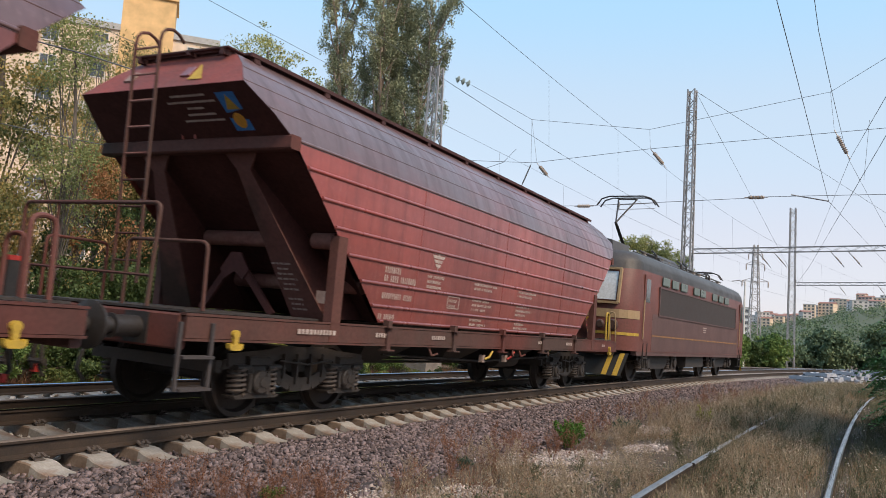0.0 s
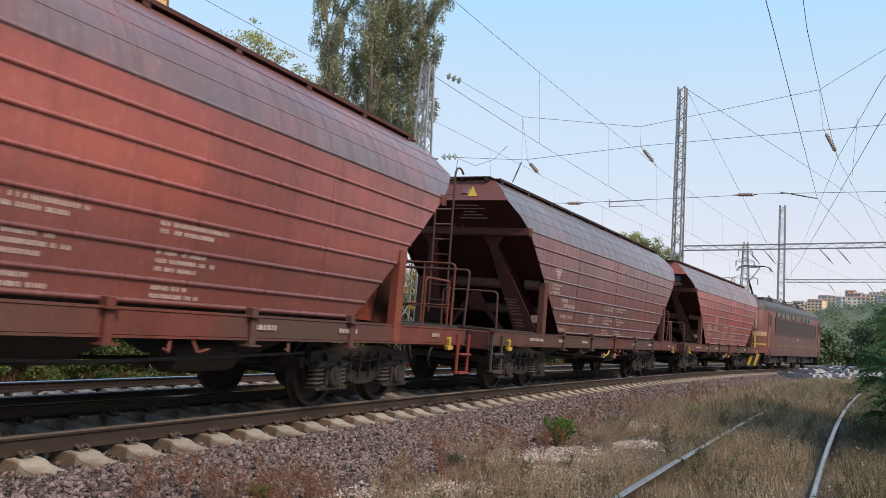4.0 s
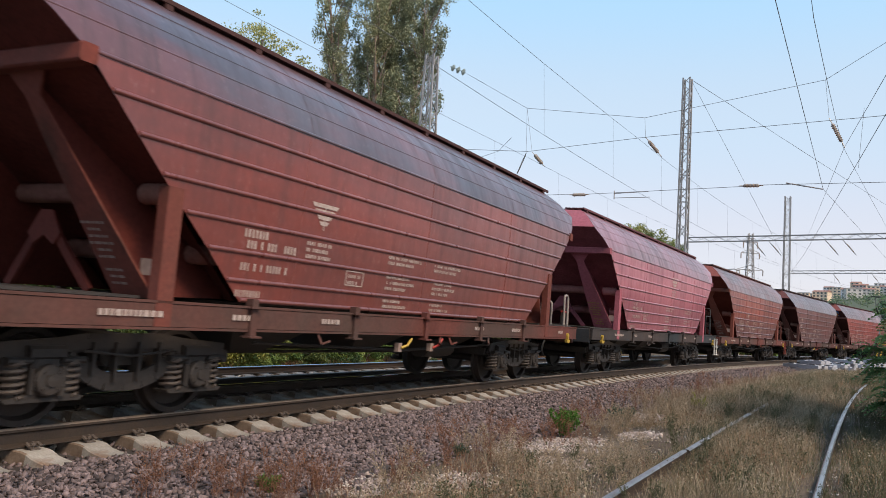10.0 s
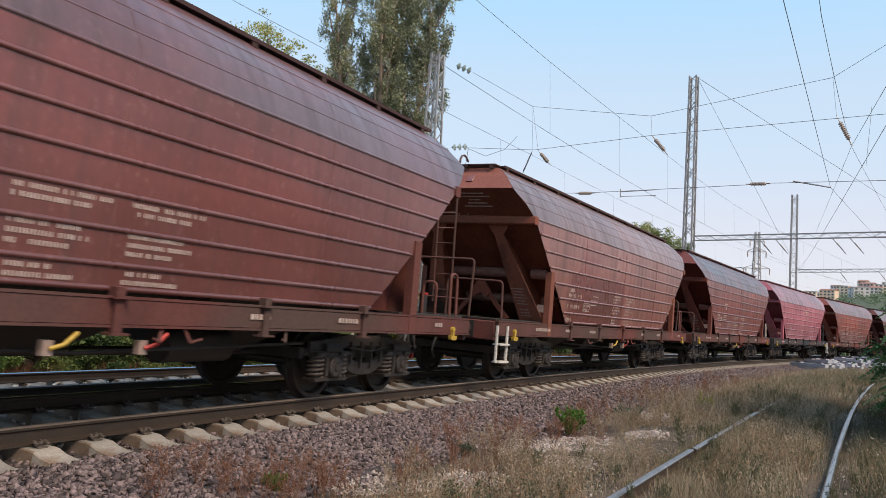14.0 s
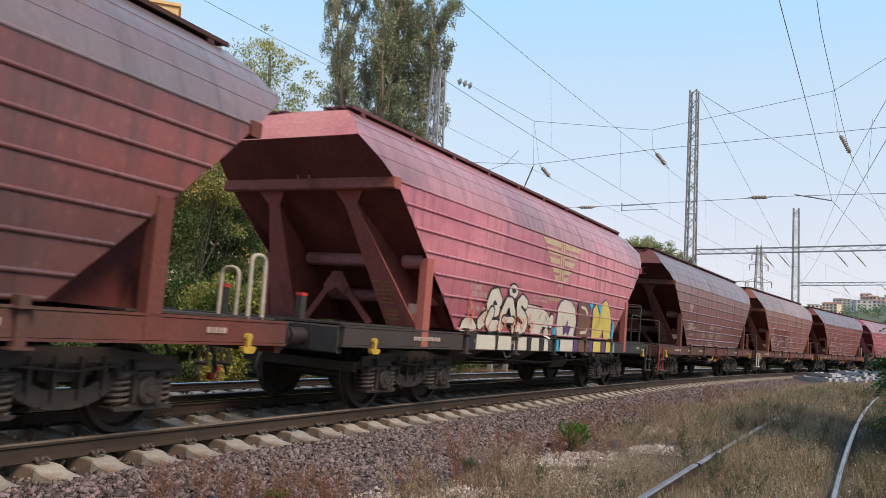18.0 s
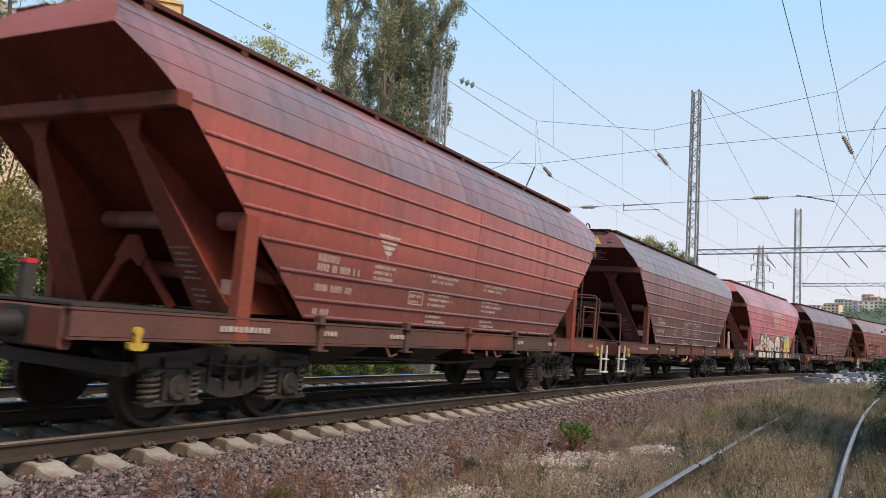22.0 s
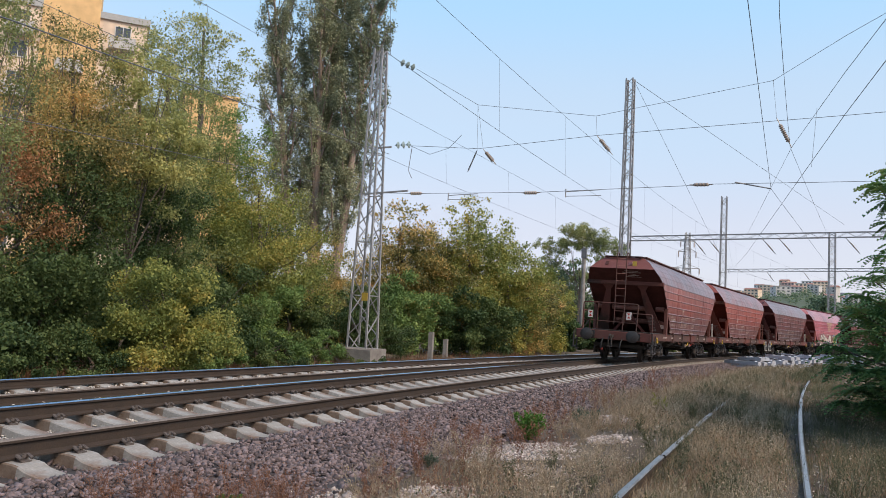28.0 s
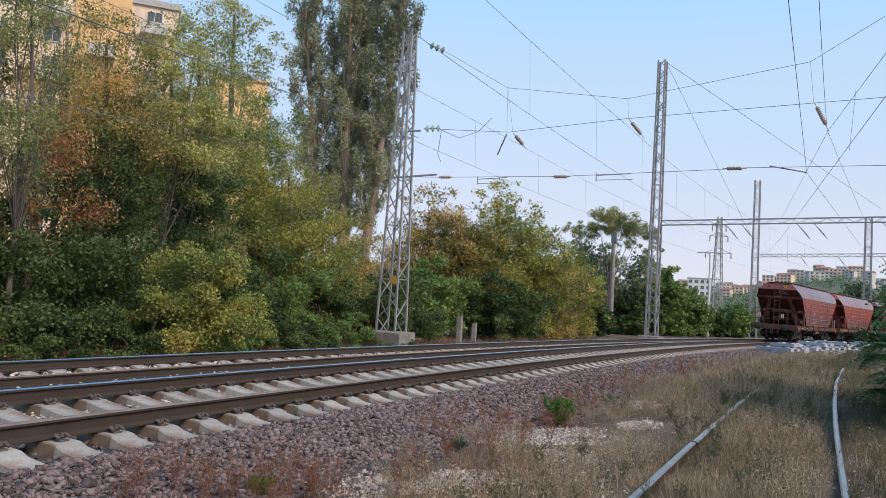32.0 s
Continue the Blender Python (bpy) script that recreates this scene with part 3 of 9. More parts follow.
def loft(levels, t=0.0):
    """Both sides of the hopper shell over the given levels."""
    s = Shape()
    for sg in (1, -1):
        vs, fs = [], []
        ny = 9
        for z, w, e in levels:
            for j in range(ny):
                vs.append((sg * (w + t), HOP - e + 2 * e * j / (ny - 1), z))
        for i in range(len(levels) - 1):
            for j in range(ny - 1):
                q = (i * ny + j, i * ny + j + 1, (i + 1) * ny + j + 1, (i + 1) * ny + j)
                fs.append(q if sg > 0 else q[::-1])
        s.add(vs, fs)
    return s


def rib(z, r=0.022):
    """Rounded stiffening bars pressed along both sides at height z."""
    s = Shape()
    e, w = end_y(z) - 0.02, side_x(z)
    prof = [(r * 1.15 * math.cos(a), r * 1.25 * math.sin(a)) for a in [math.pi * i / 6 for i in range(7)]]
    for sg in (1, -1):
        n = len(prof)
        vs = [(sg * (w - 0.006 + b), HOP + q * e, z + a) for q in (-1, 1) for a, b in prof]
        s.add(vs, [(i, i + 1, i + 1 + n, i + n) for i in range(n - 1)] + [tuple(range(n)), tuple(range(n, 2 * n))])
    return s


def band(y0, y1, z0, z1, off=0.006, sg=1):
    """A flat mark that lies on the hopper side between two heights."""
    zs = [z0 + (z1 - z0) * i / 3 for i in range(4)] if z1 - z0 > 0.2 else [z0, z1]
    vs = []
    for z in zs:
        vs += [(sg * (side_x(z) + off), y0, z), (sg * (side_x(z) + off), y1, z)]
    fs = [(2 * i, 2 * i + 1, 2 * i + 3, 2 * i + 2) for i in range(len(zs) - 1)]
    return vs, fs


def poly_on_side(pts, off):
    """A filled polygon of (y, z) points laid on the hopper side."""
    vs = [(side_x(z) + off, y, z) for y, z in pts]
    return vs, [tuple(range(len(pts)))]


def text_block(s, y, z, widths, h, gap, rnd, ch=0.6):
    """Lines of writing as short bars, downwards from (y, z)."""
    for w in widths:
        x = y
        while x < y + w - 0.02:
            k = rnd.uniform(0.45, 0.75) * h * ch
            if rnd.random() > 0.14:
                s.add(*band(x, min(x + k, y + w), z - h, z))
            x += k + h * 0.30
        z -= h + gap


def bar_tube(pts, r=0.02, n=8, fillet=0.09):
    """Bent tube with rounded corners."""
    pts = [Vector(p) for p in pts]
    out = [pts[0]]
    for i in range(1, len(pts) - 1):
        a, b, c = pts[i - 1], pts[i], pts[i + 1]
        u, v = (a - b).normalized(), (c - b).normalized()
        for k in range(5):
            q = k / 4
            p0, p2 = b + u * fillet, b + v * fillet
            out.append(p0 * (1 - q) ** 2 + b * 2 * q * (1 - q) + p2 * q * q)
    out.append(pts[-1])
    return Shape().tube(out, r, n)


CACHE = {}


def cached(key, build, material, smooth=False):
    if key not in CACHE:
        me = build().mesh(key, smooth)
        me.materials.append(material)
        CACHE[key] = me
    return CACHE[key]


def wheelset_shape():
    s = Shape()
    s.tube([(-0.98, 0, 0), (0.98, 0, 0)], 0.075, 12)
    for sg in (1, -1):
        pr = [(0.685, 0.08), (0.685, 0.18), (0.715, 0.20), (0.715, 0.38), (0.68, 0.42), (0.68, 0.488), (0.712, 0.485), (0.718, 0.462), (0.815, 0.455), (0.815, 0.40), (0.75, 0.37), (0.745, 0.20), (0.80, 0.17), (0.80, 0.08)]
        s.disc([(sg * a, r) for a, r in pr], "x", 32)
    return s


def axlebox_shape():
    s = Shape()
    s.box(0.90, 1.10, -0.15, 0.15, 0.30, 0.64, 0.04)
    s.disc([(1.09, 0.145), (1.15, 0.14), (1.165, 0.125), (1.17, 0.06), (1.185, 0.055), (1.19, 0.0001)], "x", 18, (0, 0, 0.46))
    for a in range(4):
        c = math.pi / 4 + a * math.pi / 2
        s.disc([(1.16, 0.016), (1.178, 0.014)], "x", 6, (0, 0.10 * math.cos(c), 0.46 + 0.10 * math.sin(c)))
    s.prism([(-0.40, 0.30), (-0.36, 0.265), (0.36, 0.265), (0.40, 0.30), (0.17, 0.335), (-0.17, 0.335)], "x", 0.92, 1.10)
    s.box(1.02, 1.16, 0.11, 0.17, 0.32, 0.58, 0.02)
    s.box(1.02, 1.13, -0.17, -0.12, 0.34, 0.56, 0.02)
    return s


def spring_shape():
    s = Shape()
    pts = [(0.095 * math.cos(a), 0.095 * math.sin(a), 0.31 + 0.29 * a / (2 * math.pi * 5)) for a in np.linspace(0, 2 * math.pi * 5, 61)]
    s.tube(pts, 0.020, 6)
    s.tube([(0, 0, 0.31), (0, 0, 0.61)], 0.055, 8)
    s.disc([(0.60, 0.115), (0.635, 0.115)], "z", 12)
    return s


SAG = [(-0.66, 0.625), (-0.52, 0.56), (-0.38, 0.47), (-0.22, 0.41), (0.0, 0.395), (0.22, 0.41), (0.38, 0.47), (0.52, 0.56), (0.66, 0.625)]


def side_frame_shape():
    """A cast frame: a flat top chord over both axle boxes and a bowed lower flange, with ribs in the openings between."""
    s = Shape()
    top = [(-1.43, 0.60), (-1.36, 0.71), (-0.72, 0.76), (-0.45, 0.80), (0.45, 0.80), (0.72, 0.76), (1.36, 0.71), (1.43, 0.60)]
    s.prism([(-1.43, 0.60), (-1.36, 0.71), (-0.72, 0.76), (-0.45, 0.80), (0.45, 0.80), (0.72, 0.76), (1.36, 0.71), (1.43, 0.60), (0.66, 0.63), (0.50, 0.69), (-0.50, 0.69), (-0.66, 0.63)], "x", 0.955, 1.0)
    # lower flange that follows the bow, and the top flange
    low = [(-1.30, 0.635)] + SAG + [(1.30, 0.635)]
    for (a, b), (c, d) in zip(low[:-1], low[1:]):
        s.beam((1.02, a, b), (1.02, c, d), 0.17, 0.038, up=(1, 0, 0.001))
    hi = top[1:-1]
    for (a, b), (c, d) in zip(hi[:-1], hi[1:]):
        s.beam((1.02, a, b), (1.02, c, d), 0.15, 0.034, up=(1, 0, 0.001))
    for y in (-0.40, -0.14, 0.14, 0.40):
        s.box(0.99, 1.075, y - 0.017, y + 0.017, float(np.interp(y, [q[0] for q in SAG], [q[1] for q in SAG])), 0.79)
    for y in (-0.9, 0.9):
        s.box(0.95, 1.11, y - 0.18, y + 0.18, 0.63, 0.76, 0.03)
        for d in (-0.27, 0.27):
            s.box(0.90, 1.12, y + d - 0.12, y + d + 0.12, 0.60, 0.66, 0.02)
    # brake hanger and pull rod outside the frame
    s.tube([(1.10, -0.55, 0.71), (1.12, 0.0, 0.66), (1.10, 0.55, 0.71)], 0.014, 6)
    return s


def bolster_shape():
    s = Shape()
    s.box(-0.95, 0.95, -0.22, 0.22, 0.55, 0.86, 0.05)
    s.disc([(0.86, 0.25), (0.93, 0.25)], "z", 16)
    for y in (-1.45, 1.45):
        s.box(-0.98, 0.98, y - 0.05, y + 0.05, 0.56, 0.70)
    for y in (-0.42, 0.42):
        for x in (-0.75, 0.75):
            s.box(x - 0.06, x + 0.06, y - 0.05, y + 0.05, 0.30, 0.62)
    return s


WHEELS = []
BOGIES = []


def bogie(parent, y):
    b = part("bogie", cached("bolster", bolster_shape, BOGIE), None, parent, "grimy dark steel bogie", Matrix.Translation((0, y, 0)))
    for sg in (1, -1):
        part("side_frame", cached("side_frame", side_frame_shape, BOGIE, True), None, b, m=Matrix.Diagonal((sg, 1, 1, 1)) if sg < 0 else None)
        for ya in (-0.9, 0.9):
            part("axle_box", cached("axle_box", axlebox_shape, BOGIE), None, b, m=Matrix.Translation((0, ya, 0)) @ Matrix.Diagonal((sg, 1, 1, 1)))
            for d in (-0.27, 0.27):
                part("coil_spring", cached("coil_spring", spring_shape, mat("spring_steel", (0.11, 0.085, 0.072), 0.7, 0.1, (0.05, 0.04, 0.035)), True), None, b, m=Matrix.Translation((sg * 1.01, ya + d, 0)))
    for ya in (-0.9, 0.9):
        w = part("wheelset", cached("wheelset", wheelset_shape, WHEEL, True), None, b, m=Matrix.Translation((0, ya, 0.46)))
        WHEELS.append((w, ya))
    BOGIES.append((b, y))
    return b


def buffer_shape():
    s = Shape()
    s.box(-0.16, 0.16, -0.02, 0.02, -0.16, 0.16)
    s.disc([(0.0, 0.115), (0.30, 0.11), (0.31, 0.125), (0.34, 0.125), (0.34, 0.085), (0.55, 0.085), (0.56, 0.235), (0.585, 0.24), (0.605, 0.20), (0.612, 0.0001)], "y", 24)
    return s


def coupler_shape():
    s = Shape()
    s.box(-0.04, 0.04, -0.05, 0.34, -0.06, 0.05, 0.015)
    s.tube([(0, 0.30, 0.02), (0, 0.42, 0.06), (0, 0.46, 0.0), (0, 0.40, -0.07), (0, 0.32, -0.06)], 0.035, 8)
    for x in (-0.06, 0.06):
        s.tube([(x, 0.34, -0.02), (x, 0.42, -0.2), (x, 0.40, -0.42)], 0.02, 6)
    s.tube([(-0.1, 0.40, -0.42), (0.1, 0.40, -0.42)], 0.03, 8)
    s.tube([(0, 0.40, -0.42), (0, 0.33, -0.58)], 0.022, 6)
    return s


def hose_shape():
    return Shape().tube([(0, 0.0, 0), (0, 0.10, -0.02), (0.02, 0.18, -0.16), (0.03, 0.22, -0.34), (0.02, 0.14, -0.46)], 0.024, 8)


def hook_shape():
    """A cast rope hook: a rounded head on a stem above two upturned flukes."""
    s = Shape()
    head = [(0.07 * math.cos(a), 0.10 + 0.065 * math.sin(a)) for a in [math.pi * (-0.25 + 1.5 * i / 10) for i in range(11)]]
    s.prism(head + [(-0.04, -0.06), (0.04, -0.06)], "x", -0.012, 0.035)
    s.prism([(-0.15, -0.05), (-0.14, -0.12), (-0.09, -0.155), (0.09, -0.155), (0.14, -0.12), (0.15, -0.05), (0.115, -0.045), (0.085, -0.085), (0.04, -0.06), (-0.04, -0.06), (-0.085, -0.085), (-0.115, -0.045)], "x", -0.012, 0.045)
    return s


def step_shape():
    s = Shape()
    for y in (-0.22, 0.22):
        s.box(-0.02, 0.02, y - 0.02, y + 0.02, 0.46, 1.14, 0.006)
    for z in (0.46, 0.78):
        s.box(-0.07, 0.07, -0.21, 0.21, z, z + 0.028)
    return s


BROAD = Matrix.Translation((-0.053, 0, 0)) @ Matrix.Diagonal((1.07, 1, 1, 1))


def broaden(vehicle):
    """Bring a vehicle's parts from a 1.5 m to the line's own gauge, its side towards the siding staying where it is."""
    for ob in vehicle.children:
        ob.matrix_basis = BROAD @ ob.matrix_basis
    return vehicle


# where each wagon's lettering stands along its side
LETTERING = {1: {"num": -4.05, "a": -1.20, "b": 0.72}, 2: {"num": -4.08, "a": -0.92, "b": 0.20}, 4: {"num": -4.25, "a": -0.55, "b": 2.08, "frame": -3.1}, 5: {"num": -4.1, "a": -1.1, "b": 0.3}, 6: {"num": -4.1, "a": -0.80, "b": 0.30, "frame": -3.02, "wa": 0.75, "wb": 0.75}, 7: {"num": -3.95, "a": -0.98, "b": 0.19}, 9: {"a": -0.9, "b": 0.5, "wa": 1.05, "wb": 1.0}, 10: {"num": -4.33, "a": -1.52, "b": 0.38}, 11: {"num": -4.27, "a": -1.38, "b": 0.40}}


def wagon(k, paint, paint2, sill, flip, steps, roof, label, data_rgb=None, hooks=(1, 1), hoop=None, sign=False, emblem=0.4):
    """One grain hopper wagon: a lofted hopper shell on an underframe with two bogies."""
    rnd = random.Random(40 + k)
    tint = {2: (0.98, 0.93, 0.94), 6: (0.80, 0.79, 0.90), 7: (1.12, 1.04, 0.98), 8: (1.10, 0.96, 1.16), 4: (1.0, 0.98, 1.05), 5: (1.0, 0.93, 1.05), 9: (0.95, 1.0, 1.16), 10: (1.12, 1.0, 1.1), 11: (1.15, 1.05, 1.15)}.get(k, (1.12, 1.09, 1.27))
    paint, paint2 = tuple(c * q for c, q in zip(paint, tint)), tuple(c * q for c, q in zip(paint2, tint))
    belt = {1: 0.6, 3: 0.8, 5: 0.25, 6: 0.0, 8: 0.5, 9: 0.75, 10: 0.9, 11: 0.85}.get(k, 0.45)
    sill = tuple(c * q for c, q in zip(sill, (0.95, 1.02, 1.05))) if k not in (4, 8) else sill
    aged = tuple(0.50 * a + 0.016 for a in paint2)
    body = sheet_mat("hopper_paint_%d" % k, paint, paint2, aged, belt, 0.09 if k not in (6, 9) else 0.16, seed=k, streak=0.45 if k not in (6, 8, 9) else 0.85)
    rib_m = sheet_mat("rib_paint_%d" % k, tuple(0.85 * c + 0.03 for c in paint), paint2, aged, belt, 0.05, 0.30, 0.6, k, 2.15, 0.3)
    roof = tuple(c * q for c, q in zip(roof, (0.72, 0.76, 0.82) if k not in (4, 8) else (1.0, 1.02, 1.08)))
    ends = {1: (0.150, 0.050, 0.043), 6: (0.34, 0.10, 0.06), 8: (0.46, 0.14, 0.12), 11: (0.185, 0.052, 0.040)}.get(k, paint)
    frame_m = mat("underframe_paint_%d" % k, sill, 0.75, 0, tuple(c * 0.55 for c in sill), 1.4, 0.8, 25, 0.15, stretch=(1, 1, 0.6), spec=0.3, fourth=(0.075, 0.050, 0.042))
    roof_m = sheet_mat("dusty_roof_paint_%d" % k, roof, tuple(0.62 * a + 0.38 * b for a, b in zip(roof, paint)), tuple(0.5 * c for c in roof), 0.0, 0.15, 0.36, 0.35, k + 20, 2.15, 0.7 if k in (4, 6, 8) else 0.5)
    # dusty paint, lightened further to stand in for light on the stiffeners
    pipe_m = mat("dusty_pipe_paint_%d" % k, tuple(0.5 * c + 0.20 * d for c, d in zip(paint, (1.0, 0.72, 0.6))), 0.8, 0, tuple(c * 0.5 for c in paint), 1.6, 0.7, 20, 0.15, spec=0.3)
    # end paint darkened so the recess carries its shade in the colour
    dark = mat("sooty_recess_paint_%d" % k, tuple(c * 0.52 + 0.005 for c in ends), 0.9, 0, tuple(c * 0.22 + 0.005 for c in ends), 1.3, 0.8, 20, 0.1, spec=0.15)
    # same end paint, less darkened: recess shade painted onto webs and struts
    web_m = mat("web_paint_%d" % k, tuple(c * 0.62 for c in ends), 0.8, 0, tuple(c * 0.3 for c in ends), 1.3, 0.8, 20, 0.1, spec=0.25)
    rusty = (0.085, 0.046, 0.034) if k not in (4, 8) else tuple(c * 0.6 for c in ends)
    post_m = mat("grimy_post_paint_%d" % k, tuple(0.35 * a + 0.65 * b for a, b in zip(ends, rusty)), 0.75, 0, tuple(0.8 * c for c in ends), 0.9, 0.8, 20, 0.15, third=tuple(c * 0.55 for c in rusty), tscale=1.6, stretch=(1, 1, 0.5), spec=0.3)
    walk_m = mat("roof_walk_paint_%d" % k, tuple(c * 0.22 + 0.01 for c in paint), 0.8, 0, None, 3, 0.5, 20, 0.1)
    w = thing("hopper_wagon", label, "freight wagon", "wagons of the train")
    F = Matrix.Rotation(math.pi, 4, "Z") if flip else Matrix.Identity(4)

    def add(name, shape, material, lab="", smooth=False, m=None):
        return part(name, shape, material, w, lab, F @ m if m is not None else (F if flip else None), smooth)

    lo = [p for p in SEC if p[0] <= 3.30]
    up = [p for p in SEC if p[0] >= 3.30]
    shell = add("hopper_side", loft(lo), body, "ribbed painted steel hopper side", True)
    rf = add("hopper_roof", loft(up, 0.004), roof_m, "dusty weathered upper hopper panel", True)
    for z in (3.05, 2.74, 2.43, 2.12, 1.81, 1.50, 1.29):
        part("rib", rib(z, 0.024), rib_m, shell, smooth=True)
    for y in (-4.74 + 1.58 * 1, -4.74 + 1.58 * 3, -4.74 + 1.58 * 5):
        if abs(y - HOP) > 4.2:
            continue
        zs = [1.29, 1.80, 2.30, 2.80, 3.30]
        for sg in (1, -1):
            sm, vs = Shape(), []
            for z in zs:
                vs += [(sg * (side_x(z) - 0.002), y - 0.011, z), (sg * (side_x(z) + 0.007), y, z), (sg * (side_x(z) - 0.002), y + 0.011, z)]
            sm.add(vs, [(3 * i + j, 3 * i + j + 1, 3 * i + j + 4, 3 * i + j + 3) for i in range(len(zs) - 1) for j in range(2)])
            part("seam", sm, body, shell)
    if k == 6:
        # lower rear sheets repainted in a deeper, glossier red
        fresh = sheet_mat("repainted_red", (0.170, 0.027, 0.020), (0.135, 0.025, 0.019), (0.09, 0.024, 0.019), 0.4, 0.08, 0.28, 0.7, 3, 2.15, 0.25)
        for y0, y1, z1 in ((None, 0.12, 2.41),):
            zs = [z for z in (1.29, 1.50, 1.81, 2.12, 2.41) if z <= z1]
            vs = []
            for z in zs:
                half = float(np.interp(z, [p[0] for p in SEC], [p[2] for p in SEC]))
                vs += [(side_x(z) + 0.003, HOP - half + 0.04 if y0 is None else y0, z), (side_x(z) + 0.003, y1, z)]
            part("repainted_sheet", Shape().add(vs, [(2 * i, 2 * i + 1, 2 * i + 3, 2 * i + 2) for i in range(len(zs) - 1)]), fresh, shell, "deeper red repainted sheet")
    for z in (4.08, 3.86, 3.62, 3.325):
        part("rib", rib(z, 0.013 if z > 3.4 else 0.022), roof_m, rf, smooth=True)
    for y in (-3.1, 0.1, 3.3):
        for sg in (1, -1):
            vs = []
            for z, wd, e in up[1:]:
                vs += [(sg * (wd + 0.008), y, z), (sg * (wd + 0.008), y + 0.03, z)]
            part("seam", Shape().add(vs, [(2 * i, 2 * i + 1, 2 * i + 3, 2 * i + 2) for i in range(len(up) - 2)]), roof_m, rf)
    # ends
    for e in (-1, 1):
        def Y(v):
            return HOP + e * v
        s = Shape()
        s.add([(0, Y(6.78), 4.35), (0.78, Y(6.80), 4.32), (1.03, Y(6.98), 4.12), (1.27, Y(7.20), 3.84), (-1.27, Y(7.20), 3.84), (-1.03, Y(6.98), 4.12), (-0.78, Y(6.80), 4.32)], [(0, 1, 2, 5, 6), (2, 3, 4, 5)])
        add("end_panel", s, mat("end_paint_%d" % k, tuple(0.6 * a + 0.4 * b for a, b in zip(ends, roof if k != 8 else (0.75, 0.42, 0.38))), 0.65, 0, paint2 if k != 11 else ends, 1.2, 0.8, 20, 0.1, spec=0.35))
        s = Shape()
        s.add([(-1.27, Y(7.20), 3.84), (1.27, Y(7.20), 3.84), (1.42, Y(6.82), 3.56), (1.50, Y(6.50), 3.30), (-1.50, Y(6.50), 3.30), (-1.42, Y(6.82), 3.56)], [(0, 1, 2, 3, 4, 5)])
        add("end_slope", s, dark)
        s = Shape()
        s.box(-1.52, 1.52, min(Y(6.42), Y(6.60)), max(Y(6.42), Y(6.60)), 3.20, 3.37, 0.02)
        beam = add("end_beam", s, post_m)
        part("lifting_ring", Shape().tube([(-0.1, Y(6.62), 3.36), (-0.1, Y(6.63), 3.44), (0, Y(6.63), 3.48), (0.1, Y(6.63), 3.44), (0.1, Y(6.62), 3.36)], 0.014, 6), body, beam)
        # sloping end sheet of the hopper, set in from the sides
        s = Shape()
        s.add([(-1.48, Y(6.44), 3.21), (1.48, Y(6.44), 3.21), (1.36, Y(3.7), 1.27), (-1.36, Y(3.7), 1.27)], [(0, 1, 2, 3)])
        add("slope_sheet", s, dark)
        for x in (-0.69, 0.69):
            s = Shape()
            g = 0.36 if x > 0 else -0.36
            # flared flange from the beam down to the underframe, and the web plate behind it
            o = [(x - 0.24, Y(6.48), 3.21), (x + 0.24, Y(6.48), 3.21), (x + 0.095, Y(6.38), 3.00), (x + g + (0.32 if g > 0 else 0.20), Y(5.38), 1.24), (x + g - (0.20 if g > 0 else 0.32), Y(5.38), 1.24), (x - 0.095, Y(6.38), 3.00)]
            s.add(o + [(a, b - e * 0.025, c) for a, b, c in o], [(0, 1, 2, 5), (2, 3, 4, 5), (6, 7, 8, 11), (8, 9, 10, 11), (0, 6, 11, 5), (5, 11, 10, 4), (1, 7, 8, 2), (2, 8, 9, 3), (0, 1, 7, 6), (3, 4, 10, 9)])
            leg = add("end_leg", s, post_m)
            s = Shape()
            s.add([(x - 0.012, Y(6.45), 3.19), (x + 0.012, Y(6.45), 3.19), (x + g + 0.012, Y(5.36), 1.25), (x + g - 0.012, Y(5.36), 1.25), (x + g + 0.012, Y(3.75), 1.29), (x + g - 0.012, Y(3.75), 1.29)], [(1, 2, 4), (0, 5, 3), (1, 0, 3, 2)])
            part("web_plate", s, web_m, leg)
            if x * (-1 if flip else 1) > 0 and e == (-1 if not flip else 1):
                tb = Shape()
                rows = [(1.93 - 0.062 * j, 0.15 - 0.03 * ((j * 5) % 3)) for j in range(6)] + [(1.50 - 0.062 * j, 0.11 - 0.02 * (j % 2)) for j in range(3)]
                for z, half in rows:
                    t0 = (3.0 - z) / 1.76
                    xx, a0 = x + g * t0, -half
                    while a0 < half - 0.02:
                        a1 = min(half, a0 + rnd.uniform(0.03, 0.10))
                        tb.add([(xx + a, Y(6.38 - 1.0 * (3.0 - c) / 1.76 + 0.012), c) for a, c in ((a0, z), (a1, z), (a1, z - 0.024), (a0, z - 0.024))], [(0, 1, 2, 3)])
                        a0 = a1 + 0.016
                tagged(part("data_panel", tb, DIRTY if k not in (4, 8) else mat("ochre_stencil", (0.34, 0.22, 0.07), 0.7), leg), "faded stencilled data panel", kind="stuff")
        for z, y in ((2.28, 5.10), (1.74, 4.40)):
            s = Shape()
            for x0, x1 in ((-1.34, -1.0), (-0.78, 0.78), (1.0, 1.34)):
                s.tube([(x0, Y(y + 0.16), z), (x1, Y(y + 0.16), z)], 0.11, 12)
            add("stiffener", s, pipe_m, smooth=True)
        s = Shape()
        s.prism([(-0.24, 1.82), (-0.08, 2.06), (0.08, 2.06), (0.24, 1.82), (0.15, 1.70), (0.0, 1.80), (-0.15, 1.70)], "y", Y(5.54), Y(5.57))
